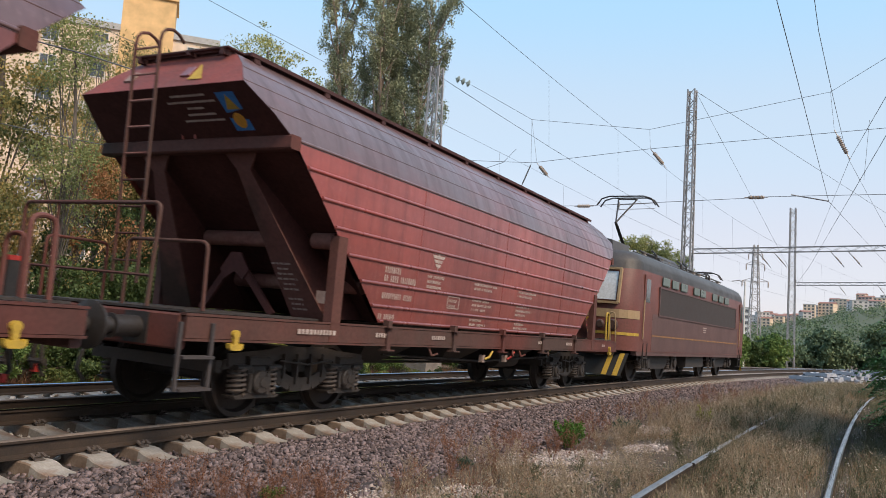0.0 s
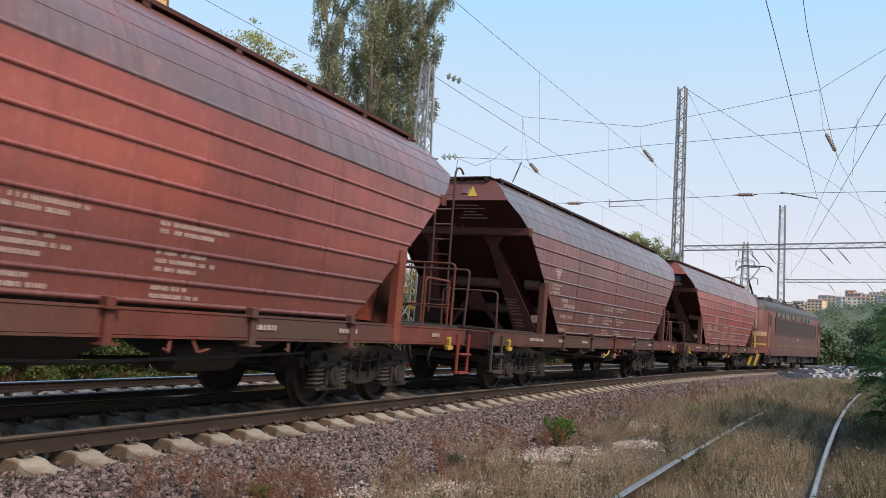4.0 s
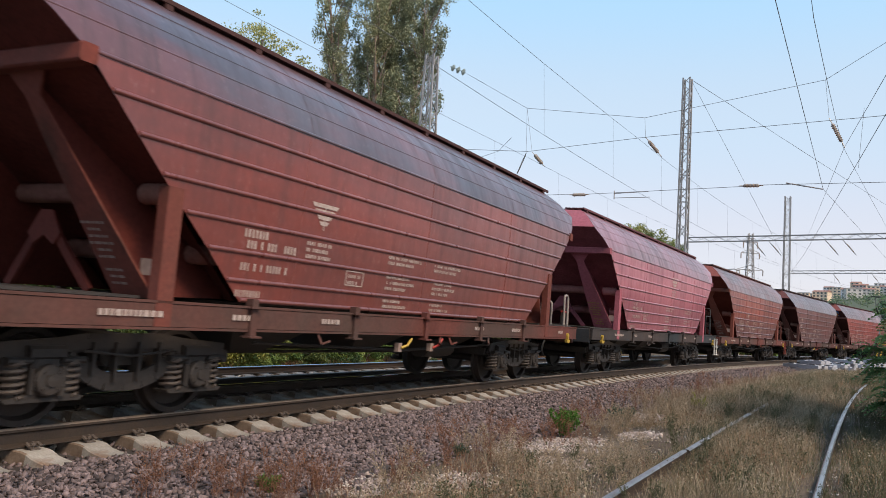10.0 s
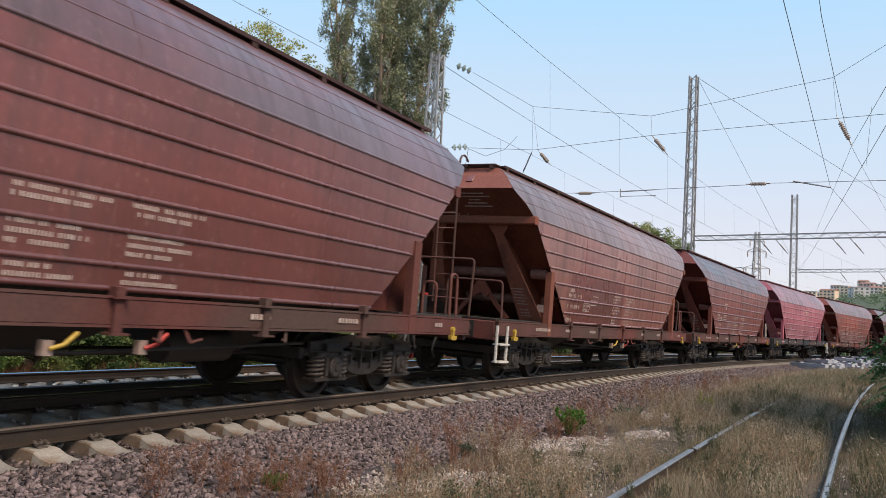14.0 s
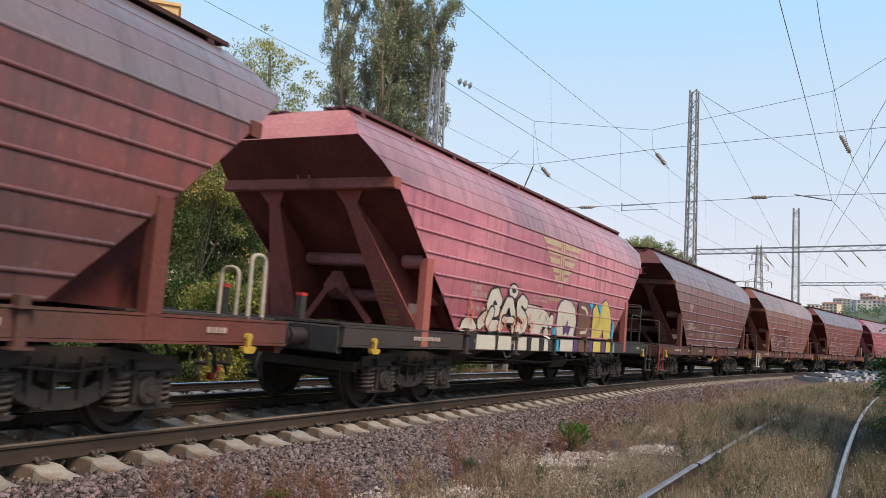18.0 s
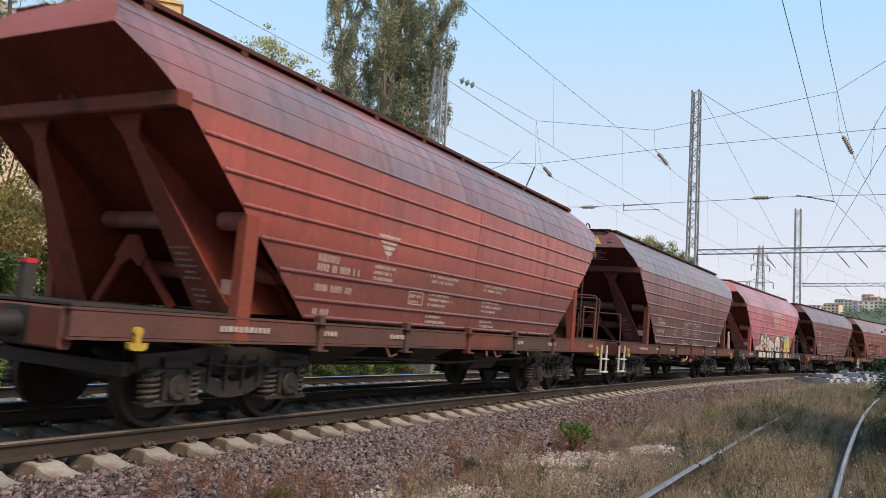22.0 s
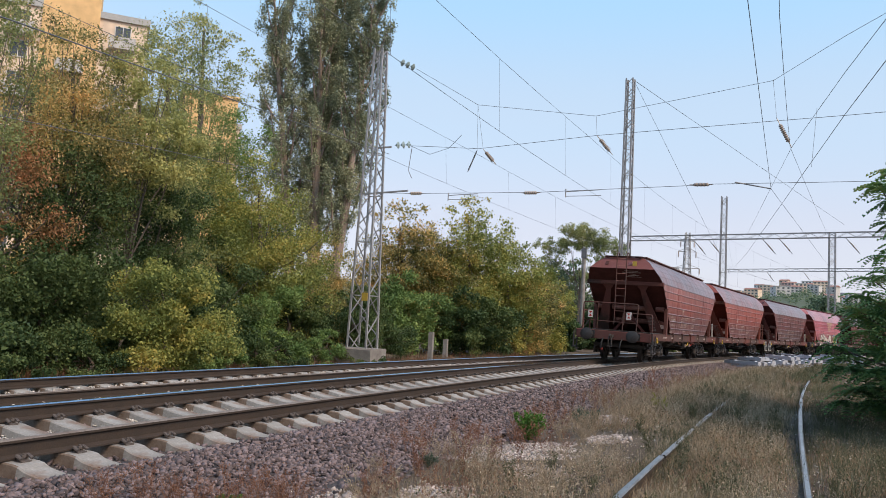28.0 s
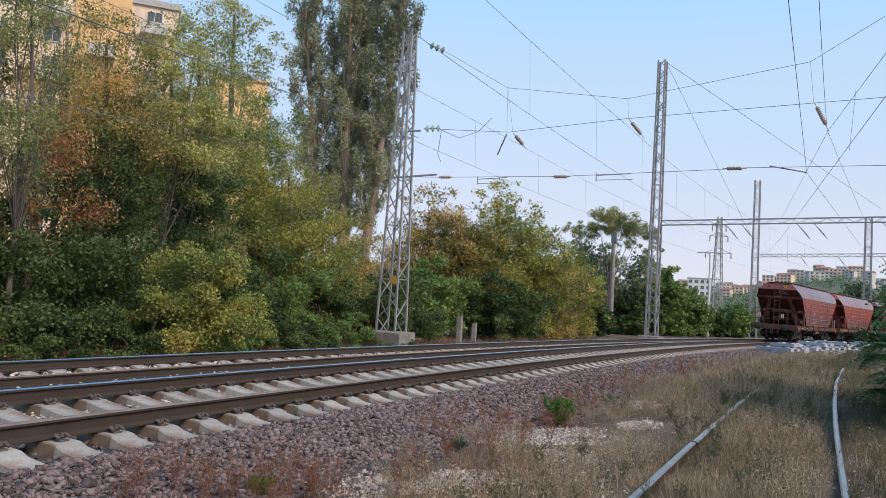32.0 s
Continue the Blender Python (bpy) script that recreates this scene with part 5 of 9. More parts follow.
def graffiti(car):
    """Bubble shapes, outlines and drips sprayed over the lower side."""
    white, black = mat("spray_white", (0.58, 0.55, 0.48), 0.6, 0, (0.44, 0.40, 0.35), 5, 0.6), mat("spray_black", (0.02, 0.02, 0.025), 0.55)
    orange, violet = mat("spray_orange", (0.72, 0.20, 0.10), 0.6), mat("spray_violet", (0.10, 0.05, 0.16), 0.6)
    yellow, brown, cyan = mat("spray_yellow", (0.62, 0.50, 0.12), 0.6), mat("spray_brown", (0.16, 0.075, 0.05), 0.65), mat("spray_cyan", (0.05, 0.40, 0.62), 0.55)

    def lie(pts, off):
        """A painted patch that follows the folds of the side."""
        bm = bmesh.new()
        f = bm.faces.new([bm.verts.new((0, y, z)) for y, z in pts])
        bmesh.ops.triangulate(bm, faces=[f])
        for z in (1.27, 1.54, 1.80, 2.05):
            bmesh.ops.bisect_plane(bm, geom=bm.verts[:] + bm.edges[:] + bm.faces[:], plane_co=(0, 0, z), plane_no=(0, 0, 1))
        bm.verts.index_update()
        sh = Shape()
        sh.add([((side_x(v.co.z) if v.co.z > 1.262 else 1.505) + off, v.co.y, v.co.z) for v in bm.verts], [tuple(v.index for v in q.verts) for q in bm.faces])
        bm.free()
        return sh

    def blob(cy, cz, ry, rz, lumps=0.08, k=20, ph=0.0):
        return [(cy + ry * (1 + lumps * math.sin(3 * a + ph)) * math.cos(a), cz + rz * (1 + lumps * math.cos(2 * a + ph)) * math.sin(a)) for a in [2 * math.pi * i / k for i in range(k)]]

    def grow(pts, d):
        cy, cz = sum(p[0] for p in pts) / len(pts), sum(p[1] for p in pts) / len(pts)
        out = []
        for y, z in pts:
            l = math.hypot(y - cy, z - cz) + 1e-6
            out.append((y + (y - cy) / l * d, z + (z - cz) / l * d))
        return out
    shapes = [([(-4.36, 1.26), (-4.29, 1.42), (-4.16, 1.50), (-3.97, 1.50), (-3.74, 1.36), (-3.8, 1.27)], white, black), (blob(-2.36, 2.06, 0.20, 0.13, 0.02, 14), white, black)]
    shapes += [([(-1.60, 1.86), (-0.94, 1.83), (-0.51, 1.73), (-0.36, 1.60), (-0.43, 1.44), (-0.84, 1.46), (-0.83, 1.30), (-1.30, 1.30), (-1.37, 1.46), (-1.63, 1.50), (-1.75, 1.67)], white, black)]
    shapes += [(blob(-0.28, 1.58, 0.12, 0.15, 0.05, 14), white, black), (blob(-0.50, 1.32, 0.13, 0.12, 0.05, 14), white, black)]
    shapes += [([(0.04, 1.88), (0.18, 2.02), (0.40, 2.08), (0.78, 2.06), (1.08, 1.92), (1.26, 1.62), (1.20, 1.30), (0.16, 1.30), (0.06, 1.52)], white, violet)]
    shapes += [([(1.30, 2.11), (1.74, 2.11), (2.05, 1.96), (2.24, 1.74), (2.30, 1.45), (2.20, 1.30), (1.36, 1.30), (1.42, 1.62)], brown, violet)]
    shapes += [([(2.36, 1.98), (2.60, 2.12), (2.88, 1.84), (3.06, 1.66), (3.08, 2.18), (3.35, 2.26), (3.62, 2.06), (3.82, 1.84), (3.98, 1.30), (3.44, 1.30), (3.30, 1.50), (3.08, 1.30), (2.46, 1.30), (2.48, 1.66)], yellow, violet)]
    shapes += [([(-0.10, 1.30), (-0.06, 1.40), (0.04, 1.46), (0.08, 1.30)], cyan, cyan), ([(2.06, 2.09), (2.34, 2.14), (2.26, 1.96)], cyan, cyan), ([(2.74, 2.08), (3.00, 2.14), (2.98, 1.84)], cyan, cyan), ([(4.02, 1.72), (4.20, 1.66), (4.18, 1.30), (4.04, 1.30)], cyan, cyan)]
    tag = part("graffiti", lie(grow(shapes[0][0], 0.055), 0.010), black, car, "sprayed graffiti of bubble shapes in white, black and yellow", BROAD)
    for i, (pts, fill, edge) in enumerate(shapes):
        if i:
            part("outline", lie(grow(pts, 0.045), 0.0120 + 0.00012 * i), edge, tag)
        part("fill", lie(pts, 0.0205 + 0.00012 * i), fill, tag)
    for y0, y1, fill in ((-4.30, -3.88, black), (-3.84, -3.06, white), (-3.02, -2.98, black), (-2.96, -2.36, white), (-2.32, -2.26, black), (-2.24, -1.62, white), (-1.58, -1.44, black), (-1.40, -0.98, white), (-0.94, -0.76, black), (-0.72, -0.48, white), (-0.12, 0.14, cyan), (0.20, 1.02, white), (1.05, 1.36, violet), (1.38, 2.08, brown), (2.12, 2.40, violet), (2.44, 3.02, yellow), (3.06, 3.40, violet), (3.44, 4.02, yellow), (4.04, 4.18, cyan)):
        part("sill_paint", lie([(y0, 0.965), (y1, 0.965), (y1 - 0.02, 1.215), (y0 + 0.02, 1.215)], 0.005), fill, tag)
    star = [(0.69 + (0.27 if i % 2 == 0 else 0.11) * math.sin(math.pi * i / 5), 1.46 + (0.20 if i % 2 == 0 else 0.08) * math.cos(math.pi * i / 5)) for i in range(10)]
    part("hole", lie(star, 0.0235), violet, tag)
    part("hole", lie(blob(-2.36, 2.07, 0.10, 0.045, 0.1, 12), 0.0235), black, tag)
    part("highlight", lie([(1.50, 2.02), (1.80, 2.00), (2.02, 1.86), (2.00, 1.80), (1.78, 1.93), (1.50, 1.96)], 0.0235), white, tag)
    part("highlight", lie([(1.60, 1.42), (2.00, 1.46), (2.14, 1.56), (2.02, 1.38), (1.62, 1.36)], 0.0235), white, tag)
    # the fat letters E, A, S
    strokes = [(0.115, [(-3.62, 1.42), (-3.45, 1.52), (-3.22, 1.50)]), (0.105, [(-2.96, 1.84), (-3.10, 1.96), (-3.28, 1.92), (-3.36, 1.76), (-3.24, 1.64), (-3.02, 1.66)]), (0.10, [(-3.24, 1.62), (-3.34, 1.46), (-3.22, 1.38), (-2.98, 1.40)]),
               (0.095, [(-2.80, 1.37), (-2.76, 1.62), (-2.62, 1.84), (-2.46, 1.84), (-2.30, 1.62), (-2.22, 1.37)]), (0.055, [(-2.72, 1.52), (-2.30, 1.52)]),
               (0.095, [(-1.80, 1.86), (-1.98, 1.93), (-2.12, 1.84), (-2.08, 1.70), (-1.86, 1.62), (-1.70, 1.52), (-1.72, 1.40), (-1.90, 1.37), (-2.06, 1.40)])]

    def fat(path, r, off):
        sh = Shape()
        for k, ((a, b), (c, d)) in enumerate(zip(path[:-1], path[1:])):
            ln = math.hypot(c - a, d - b) + 1e-6
            u, v = -(d - b) / ln * r, (c - a) / ln * r
            sh.add([((side_x(max(z, 1.27))) + off + 0.0001 * k, y, z) for y, z in ((a + u, b + v), (c + u, d + v), (c - u, d - v), (a - u, b - v))], [(0, 1, 2, 3)])
        for k, (a, b) in enumerate(path):
            sh.add([(side_x(max(b + r * math.sin(q), 1.27)) + off + 0.0010 + 0.0001 * k, a + r * math.cos(q), b + r * math.sin(q)) for q in [2 * math.pi * i / 14 for i in range(14)]], [tuple(range(14))])
        return sh
    for i, (r, path) in enumerate(strokes):
        part("letter_outline", fat(path, r + 0.042, 0.0215 + 0.0042 * i), black, tag)
        part("letter", fat(path, r, 0.0245 + 0.0042 * i), white, tag)
    rg = random.Random(9)
    for i in range(34):
        y, z = rg.uniform(-4.2, -0.6), rg.uniform(1.40, 1.86)
        pts = [(y, z)]
        for _ in range(4):
            pts.append((pts[-1][0] + rg.uniform(-0.09, 0.09), max(1.29, pts[-1][1] - rg.uniform(0.02, 0.08))))
        sh = Shape()
        for (a, b), (c, d) in zip(pts[:-1], pts[1:]):
            sh.add([(side_x(b) + 0.052, a - 0.014, b), (side_x(b) + 0.052, a + 0.014, b), (side_x(d) + 0.052, c + 0.014, d), (side_x(d) + 0.052, c - 0.014, d)], [(0, 1, 2, 3)])
        part("drip", sh, orange, tag)


graffiti(CARS[7])
for x in (-0.95, 0.55):
    tp = part("tail_plate", Shape().box(x - 0.09, x + 0.09, -7.62, -7.60, 1.72, 2.02), WHITE, CARS[10], "white and red reflective tail plate", BROAD)
    sh = Shape()
    sh.add([(x - 0.07, -7.624, 1.98), (x + 0.07, -7.624, 1.98), (x, -7.624, 1.88)], [(0, 1, 2)])
    sh.add([(x - 0.07, -7.624, 1.77), (x + 0.07, -7.624, 1.77), (x, -7.624, 1.87)], [(0, 1, 2)])
    part("red_mark", sh, REDSPOT, tp)
part("yellow_plate", Shape().box(0.40, 0.56, -6.90, -6.86, 3.96, 4.16), YELLOW, CARS[10], m=BROAD)

# ---- locomotive ----
LOCO_AHEAD = 165.0 + 17.75


def loco_wheel_shape():
    s = Shape()
    s.tube([(-1.0, 0, 0), (1.0, 0, 0)], 0.09, 12)
    for sg in (1, -1):
        pr = [(0.68, 0.10), (0.68, 0.22), (0.72, 0.24), (0.72, 0.50), (0.68, 0.54), (0.68, 0.655), (0.715, 0.65), (0.72, 0.63), (0.815, 0.622), (0.815, 0.53), (0.76, 0.50), (0.75, 0.24), (0.82, 0.20), (0.82, 0.10)]
        s.disc([(sg * a, r) for a, r in pr], "x", 32)
    return s


LOCO_WHEELS = []


def locomotive():
    red = mat("loco_red_paint", (0.165, 0.048, 0.036), 0.5, 0, (0.11, 0.048, 0.040), 1.2, 0.8, 20, 0.05)
    worn = mat("loco_worn_side_paint", (0.115, 0.055, 0.048), 0.55, 0, (0.085, 0.048, 0.044), 1.0, 0.8, 20, 0.06)
    roofm = mat("loco_roof_paint", (0.075, 0.066, 0.06), 0.5, 0, (0.04, 0.036, 0.034), 1.2, 0.8, 20, 0.1)
    cream = mat("loco_cream_paint", (0.38, 0.27, 0.15), 0.55, 0, (0.28, 0.18, 0.10), 4, 0.6)
    grill = mat("loco_grille", (0.040, 0.030, 0.028), 0.7, 0.1, (0.065, 0.048, 0.044), 3, 0.6)
    glass = mat("cab_glass", (0.05, 0.06, 0.065), 0.08, 0, None, 3, 0.2, 20, 0, spec=0.8)
    L = thing("electric_locomotive", "red electric locomotive with raised pantograph and dark side grille", "locomotive")
    hw = 1.47
    # body: plan outline with rounded and raked cab ends
    half = [(hw, 7.05), (1.42, 7.28), (1.28, 7.47), (1.08, 7.60), (0.75, 7.68), (0.35, 7.72)]
    front = half + [(-x, y) for x, y in half[::-1]]
    plan = [(-x, -y) for x, y in front] + front
    levels = [(0.98, 1.0, 1.0), (1.9, 1.0, 1.0), (2.15, 1.0, 0.997), (3.05, 0.975, 0.965), (3.25, 0.95, 0.955), (3.42, 0.88, 0.94), (3.53, 0.74, 0.92)]
    vs, fs, n = [], [], len(plan)
    for z, kx, ky in levels:
        vs += [(x * kx, y * ky, z) for x, y in plan]
    lo = Shape()
    for i in range(4):
        fs += [(i * n + j, i * n + (j + 1) % n, (i + 1) * n + (j + 1) % n, (i + 1) * n + j) for j in range(n)]
    lo.add(vs, fs)
    body = part("body", lo, red, L, "faded red locomotive body", smooth=True)
    rf = Shape()
    fs = []
    for i in range(3, 6):
        fs += [(i * n + j, i * n + (j + 1) % n, (i + 1) * n + (j + 1) % n, (i + 1) * n + j) for j in range(n)]
    fs.append(tuple(range(6 * n, 7 * n)))
    rf.add(vs, fs)
    roof = part("roof", rf, roofm, L, "grimy grey rounded roof", smooth=True)
    for sg in (1, -1):
        M = Matrix.Diagonal((sg, 1, 1, 1)) if sg < 0 else None
        s = Shape().box(1.455, 1.475, -5.9, 5.9, 1.0, 1.98)
        part("side_panel", s, worn, body, "dull brown-grey worn side panel", M)
        s = Shape().box(1.462, 1.482, -5.3, 5.3, 1.98, 2.70)
        g = part("grille", s, grill, body, "dark louvred air intake grille", M)
        fr = Shape()
        for a in ((1.46, 1.50, -5.36, 5.36, 2.70, 2.74), (1.46, 1.50, -5.36, 5.36, 1.94, 1.98), (1.46, 1.50, -5.36, -5.30, 1.98, 2.70), (1.46, 1.50, 5.30, 5.36, 1.98, 2.70)):
            fr.box(*a)
        part("grille_frame", fr, worn, body, m=M)
        for y in (-5.1, -4.1, -3.1, -1.5, -0.6, 1.2, 2.2, 3.2):
            s = Shape().box(1.462, 1.49, y, y + 0.72, 2.79, 3.03, 0.02)
            part("side_window", s, mat("dusty_glass", (0.10, 0.14, 0.12), 0.3, 0, None, 3, 0.3, 20, 0), body, m=M)
        for y in (-6.75, 6.15):
            s = Shape().box(1.455, 1.485, y, y + 0.60, 1.25, 2.95, 0.02)
            d = part("cab_door", s, red, body, m=M)
            part("door_window", Shape().box(1.48, 1.49, y + 0.12, y + 0.48, 2.25, 2.85), glass, d)
            part("door_rail", Shape().tube([(1.52, y - 0.08, 1.3), (1.52, y - 0.08, 2.3)], 0.018, 6), cream, d)
        s = Shape().box(1.476, 1.484, -5.85, 5.85, 1.385, 1.425)
        part("waist_stripe", s, mat("worn_orange_stripe", (0.34, 0.17, 0.05), 0.7, 0, (0.14, 0.07, 0.05), 5, 0.9), body, m=M)
        s = Shape().box(1.30, 1.46, -7.1, 7.1, 0.86, 1.0)
        part("skirt", s, worn, body, m=M)
        s = Shape()
        for i in range(3):
            s.box(1.486, 1.490, 0.2 - 0.28 + 0.06 * i, 0.2 + 0.28 - 0.06 * i, 1.80 - 0.07 * i, 1.83 - 0.07 * i)
        part("emblem", s, LETTER, body, m=M)
        for y in (-6.45, 6.45):
            s = Shape()
            for z in (0.45, 0.78):
                s.box(1.36, 1.50, y - 0.18, y + 0.18, z, z + 0.03)
            for d in (-0.18, 0.18):
                s.box(1.46, 1.49, y + d - 0.015, y + d + 0.015, 0.45, 1.2)
            part("cab_step", s, BOGIE, L, m=M)
    for e in (-1, 1):
        R = Matrix.Identity(4) if e > 0 else Matrix.Rotation(math.pi, 4, "Z")
        # windscreens follow the raked end
        for sg in (1, -1):
            s = Shape()
            s.add([(sg * 0.10, 7.735, 2.22), (sg * 0.98, 7.655, 2.22), (sg * 0.96, 7.46, 2.95), (sg * 0.10, 7.53, 2.95)], [(0, 1, 2, 3)])
            # pale base colour stands in for sky reflected by the glass
            part("windscreen", s, mat("windscreen_glass", (0.55, 0.58, 0.60), 0.06, 0, None, 3, 0.2, 20, 0, spec=0.9), body, "cab windscreen with the sky's reflection put into its colour", R)
            s = Shape()
            c = [(sg * 0.04, 7.74, 2.15), (sg * 1.05, 7.655, 2.15), (sg * 1.03, 7.45, 3.02), (sg * 0.04, 7.53, 3.02)]
            for i in range(4):
                s.beam(c[i], c[(i + 1) % 4], 0.10, 0.06)
            part("windscreen_frame", s, cream, body, m=R)
            s = Shape()
            s.disc([(7.62, 0.14), (7.74, 0.14), (7.76, 0.11)], "y", 14, (sg * 0.95, 0, 1.60))
            s.disc([(7.66, 0.11), (7.76, 0.11), (7.78, 0.08)], "y", 14, (sg * 0.62, 0, 1.60))
            part("headlamp", s, mat("lamp_housing", (0.10, 0.06, 0.05), 0.4), body, m=R)
            part("buffer", cached("buffer", buffer_shape, BOGIE, True), None, L, m=R @ Matrix.Translation((sg * 0.875, 7.72, 1.045)))
            part("grab_hoop", bar_tube([(sg * 1.1, 7.75, 1.0), (sg * 1.1, 7.95, 1.9), (sg * 0.95, 7.95, 1.9), (sg * 0.95, 7.75, 1.0)], 0.018), cream, L, m=R)
        s = Shape()
        for a, b in zip(front[:-1], front[1:]):
            s.add([(a[0] * 1.006, a[1] + 0.012, 1.78), (b[0] * 1.006, b[1] + 0.012, 1.78), (b[0] * 1.006, b[1] + 0.012, 1.99), (a[0] * 1.006, a[1] + 0.012, 1.99)], [(0, 1, 2, 3)])
        part("nose_band", s, cream, body, m=R)
        s = Shape()
        for a, b in zip(front[:-1], front[1:]):
            s.add([(a[0] * 1.006, a[1] + 0.012, 1.36), (b[0] * 1.006, b[1] + 0.012, 1.36), (b[0] * 1.006, b[1] + 0.012, 1.43), (a[0] * 1.006, a[1] + 0.012, 1.43)], [(0, 1, 2, 3)])
        part("nose_stripe", s, YELLOW, body, m=R)
        s = Shape()
        s.add([(-1.35, 7.45, 0.9), (1.35, 7.45, 0.9), (1.25, 7.75, 0.25), (-1.25, 7.75, 0.25)], [(0, 1, 2, 3)])
        s.add([(-1.35, 7.40, 0.9), (1.35, 7.40, 0.9), (1.25, 7.70, 0.25), (-1.25, 7.70, 0.25)], [(3, 2, 1, 0)])
        pl = part("snow_plough", s, BLACK, L, "black plough with yellow warning stripes", R)
        for i in (-4, -3, 3, 4):
            x = 0.3 * i
            s = Shape().add([(x - 0.07, 7.46, 0.895), (x + 0.07, 7.46, 0.895), (x + 0.16, 7.757, 0.26), (x + 0.02, 7.757, 0.26)], [(0, 1, 2, 3)])
            part("warning_stripe", s, YELLOW, pl)
        part("coupler", cached("coupler", coupler_shape, BOGIE, True), None, L, m=R @ Matrix.Translation((0, 7.72, 1.02)))
    # roof gear
    s = Shape()
    s.prism([(-0.85, 3.5), (0.85, 3.5), (0.55, 3.92), (-0.55, 3.92)], "y", -2.9, -0.7)
    part("roof_box", s, roofm, roof, "dark sloped roof equipment cover")
    part("roof_box", Shape().prism([(-0.9, 3.45), (0.55, 3.45), (0.5, 3.86), (-0.2, 4.02), (-0.9, 3.9)], "y", -6.9, -5.5), roofm, roof, "dark roof equipment box above the cab")
    part("roof_box", Shape().prism([(-0.8, 3.5), (0.8, 3.5), (0.5, 3.8), (-0.5, 3.8)], "y", 0.6, 3.0), roofm, roof)
    for i in range(5):
        x = 0.98 - 0.13 * i
        part("roof_pipe", Shape().tube([(x, -4.9, 3.56 + 0.05 * i), (x, 5.6, 3.56 + 0.05 * i)], 0.022, 6), BOGIE, roof)
    for y in (-3.4, -0.4, 0.3, 3.3, 3.8):
        part("isolator_switch", Shape().tube([(0.7, y, 3.5), (0.7, y, 3.85), (0.5, y + 0.25, 4.0)], 0.035, 6).box(0.55, 0.85, y - 0.08, y + 0.08, 3.5, 3.66), BOGIE, roof)
    for x in (-0.62, 0.62):
        s = Shape().tube([(x, -4.8, 3.80), (x, 6.2, 3.80)], 0.03, 6)
        part("busbar", s, roofm, roof)
    for y in (-4.4, -2.6, -1.8, 1.6, 2.4, 4.0, 5.6):
        s = Shape()
        s.disc([(3.5, 0.06)] + [(3.52 + 0.05 * i + (0.02 if i % 2 else 0), 0.10 if i % 2 else 0.06) for i in range(6)] + [(3.80, 0.04)], "z", 10, (0.62, y, 0))
        part("insulator", s, PORCELAIN, roof, smooth=True)
    # pantographs: the rear one raised, the front one folded
    for y0, up in ((-4.6, True), (4.4, False)):
        s = Shape()
        for x in (-0.55, 0.55):
            s.tube([(x, y0 - 0.6, 3.66), (x, y0 + 0.6, 3.66)], 0.03, 6)
        s.tube([(-0.55, y0 + 0.5, 3.66), (0.55, y0 + 0.5, 3.66)], 0.04, 6)
        pg = part("pantograph", s, mat("pantograph_steel", (0.05, 0.045, 0.045), 0.6, 0.3), roof, "raised pantograph" if up else "folded pantograph")
        k = (y0 + 0.45, 3.70)
        e = (y0 - 0.75, 4.62) if up else (y0 - 0.95, 3.86)
        h = (y0 + 0.20, 5.55) if up else (y0 + 0.5, 4.02)
        s = Shape()
        s.tube([(0, *k), (0, *e)], [0.06, 0.045], 8)
        s.tube([(0.1, k[0] - 0.2, k[1]), (0.06, e[0] + 0.05, e[1] - 0.1)], 0.018, 6)
        part("lower_arm", s, MATS["pantograph_steel"], pg)
        s = Shape()
        s.tube([(0, *e), (-0.30, *h)], 0.025, 6)
        s.tube([(0, *e), (0.30, *h)], 0.025, 6)
        s.tube([(-0.3, *h), (0.3, *h)], 0.02, 6)
        part("upper_arm", s, MATS["pantograph_steel"], pg)
        s = Shape()
        for d in (-0.16, 0.16):
            s.tube([(-0.95, h[0] + d, h[1] - 0.22), (-0.80, h[0] + d, h[1] + 0.0), (-0.55, h[0] + d, h[1] + 0.08), (0.55, h[0] + d, h[1] + 0.08), (0.80, h[0] + d, h[1] + 0.0), (0.95, h[0] + d, h[1] - 0.22)], 0.025, 6)
        part("collector_head", s, MATS["pantograph_steel"], pg)
    # running gear
    for y in (-4.1, 4.1):
        s = Shape()
        s.box(-0.9, 0.9, -2.3, 2.3, 0.62, 0.85, 0.04)
        b = part("bogie", s, BOGIE, L, "grimy locomotive bogie", Matrix.Translation((0, y, 0)))
        for sg in (1, -1):
            s = Shape()
            s.prism([(-2.4, 0.70), (-2.2, 0.95), (2.2, 0.95), (2.4, 0.70), (1.2, 0.62), (0.8, 0.42), (-0.8, 0.42), (-1.2, 0.62)], "x", sg * 1.02, sg * 1.16)
            part("side_frame", s, BOGIE, b)
            for ya in (-1.6, 1.6):
                s = Shape()
                s.box(min(sg * 1.0, sg * 1.26), max(sg * 1.0, sg * 1.26), ya - 0.2, ya + 0.2, 0.42, 0.85, 0.03)
                s.disc([(sg * 1.24, 0.16), (sg * 1.31, 0.16), (sg * 1.33, 0.12)], "x", 14, (0, ya, 0.62))
                part("axle_box", s, BOGIE, b)
                for d in (-0.42, 0.42):
                    part("coil_spring", cached("coil_spring", spring_shape, BOGIE, True), None, b, m=Matrix.Translation((sg * 1.12, ya + d, 0.1)))
        for ya in (-1.6, 1.6):
            wv = part("wheelset", cached("loco_wheelset", loco_wheel_shape, WHEEL, True), None, b, m=Matrix.Translation((0, ya, 0.625)))
            LOCO_WHEELS.append((wv, ya))
    s = Shape()
    s.box(-1.25, 1.25, -1.2, 1.2, 0.45, 0.98, 0.05)
    part("battery_box", s, BOGIE, L)
    return broaden(L)


LOCO = locomotive()
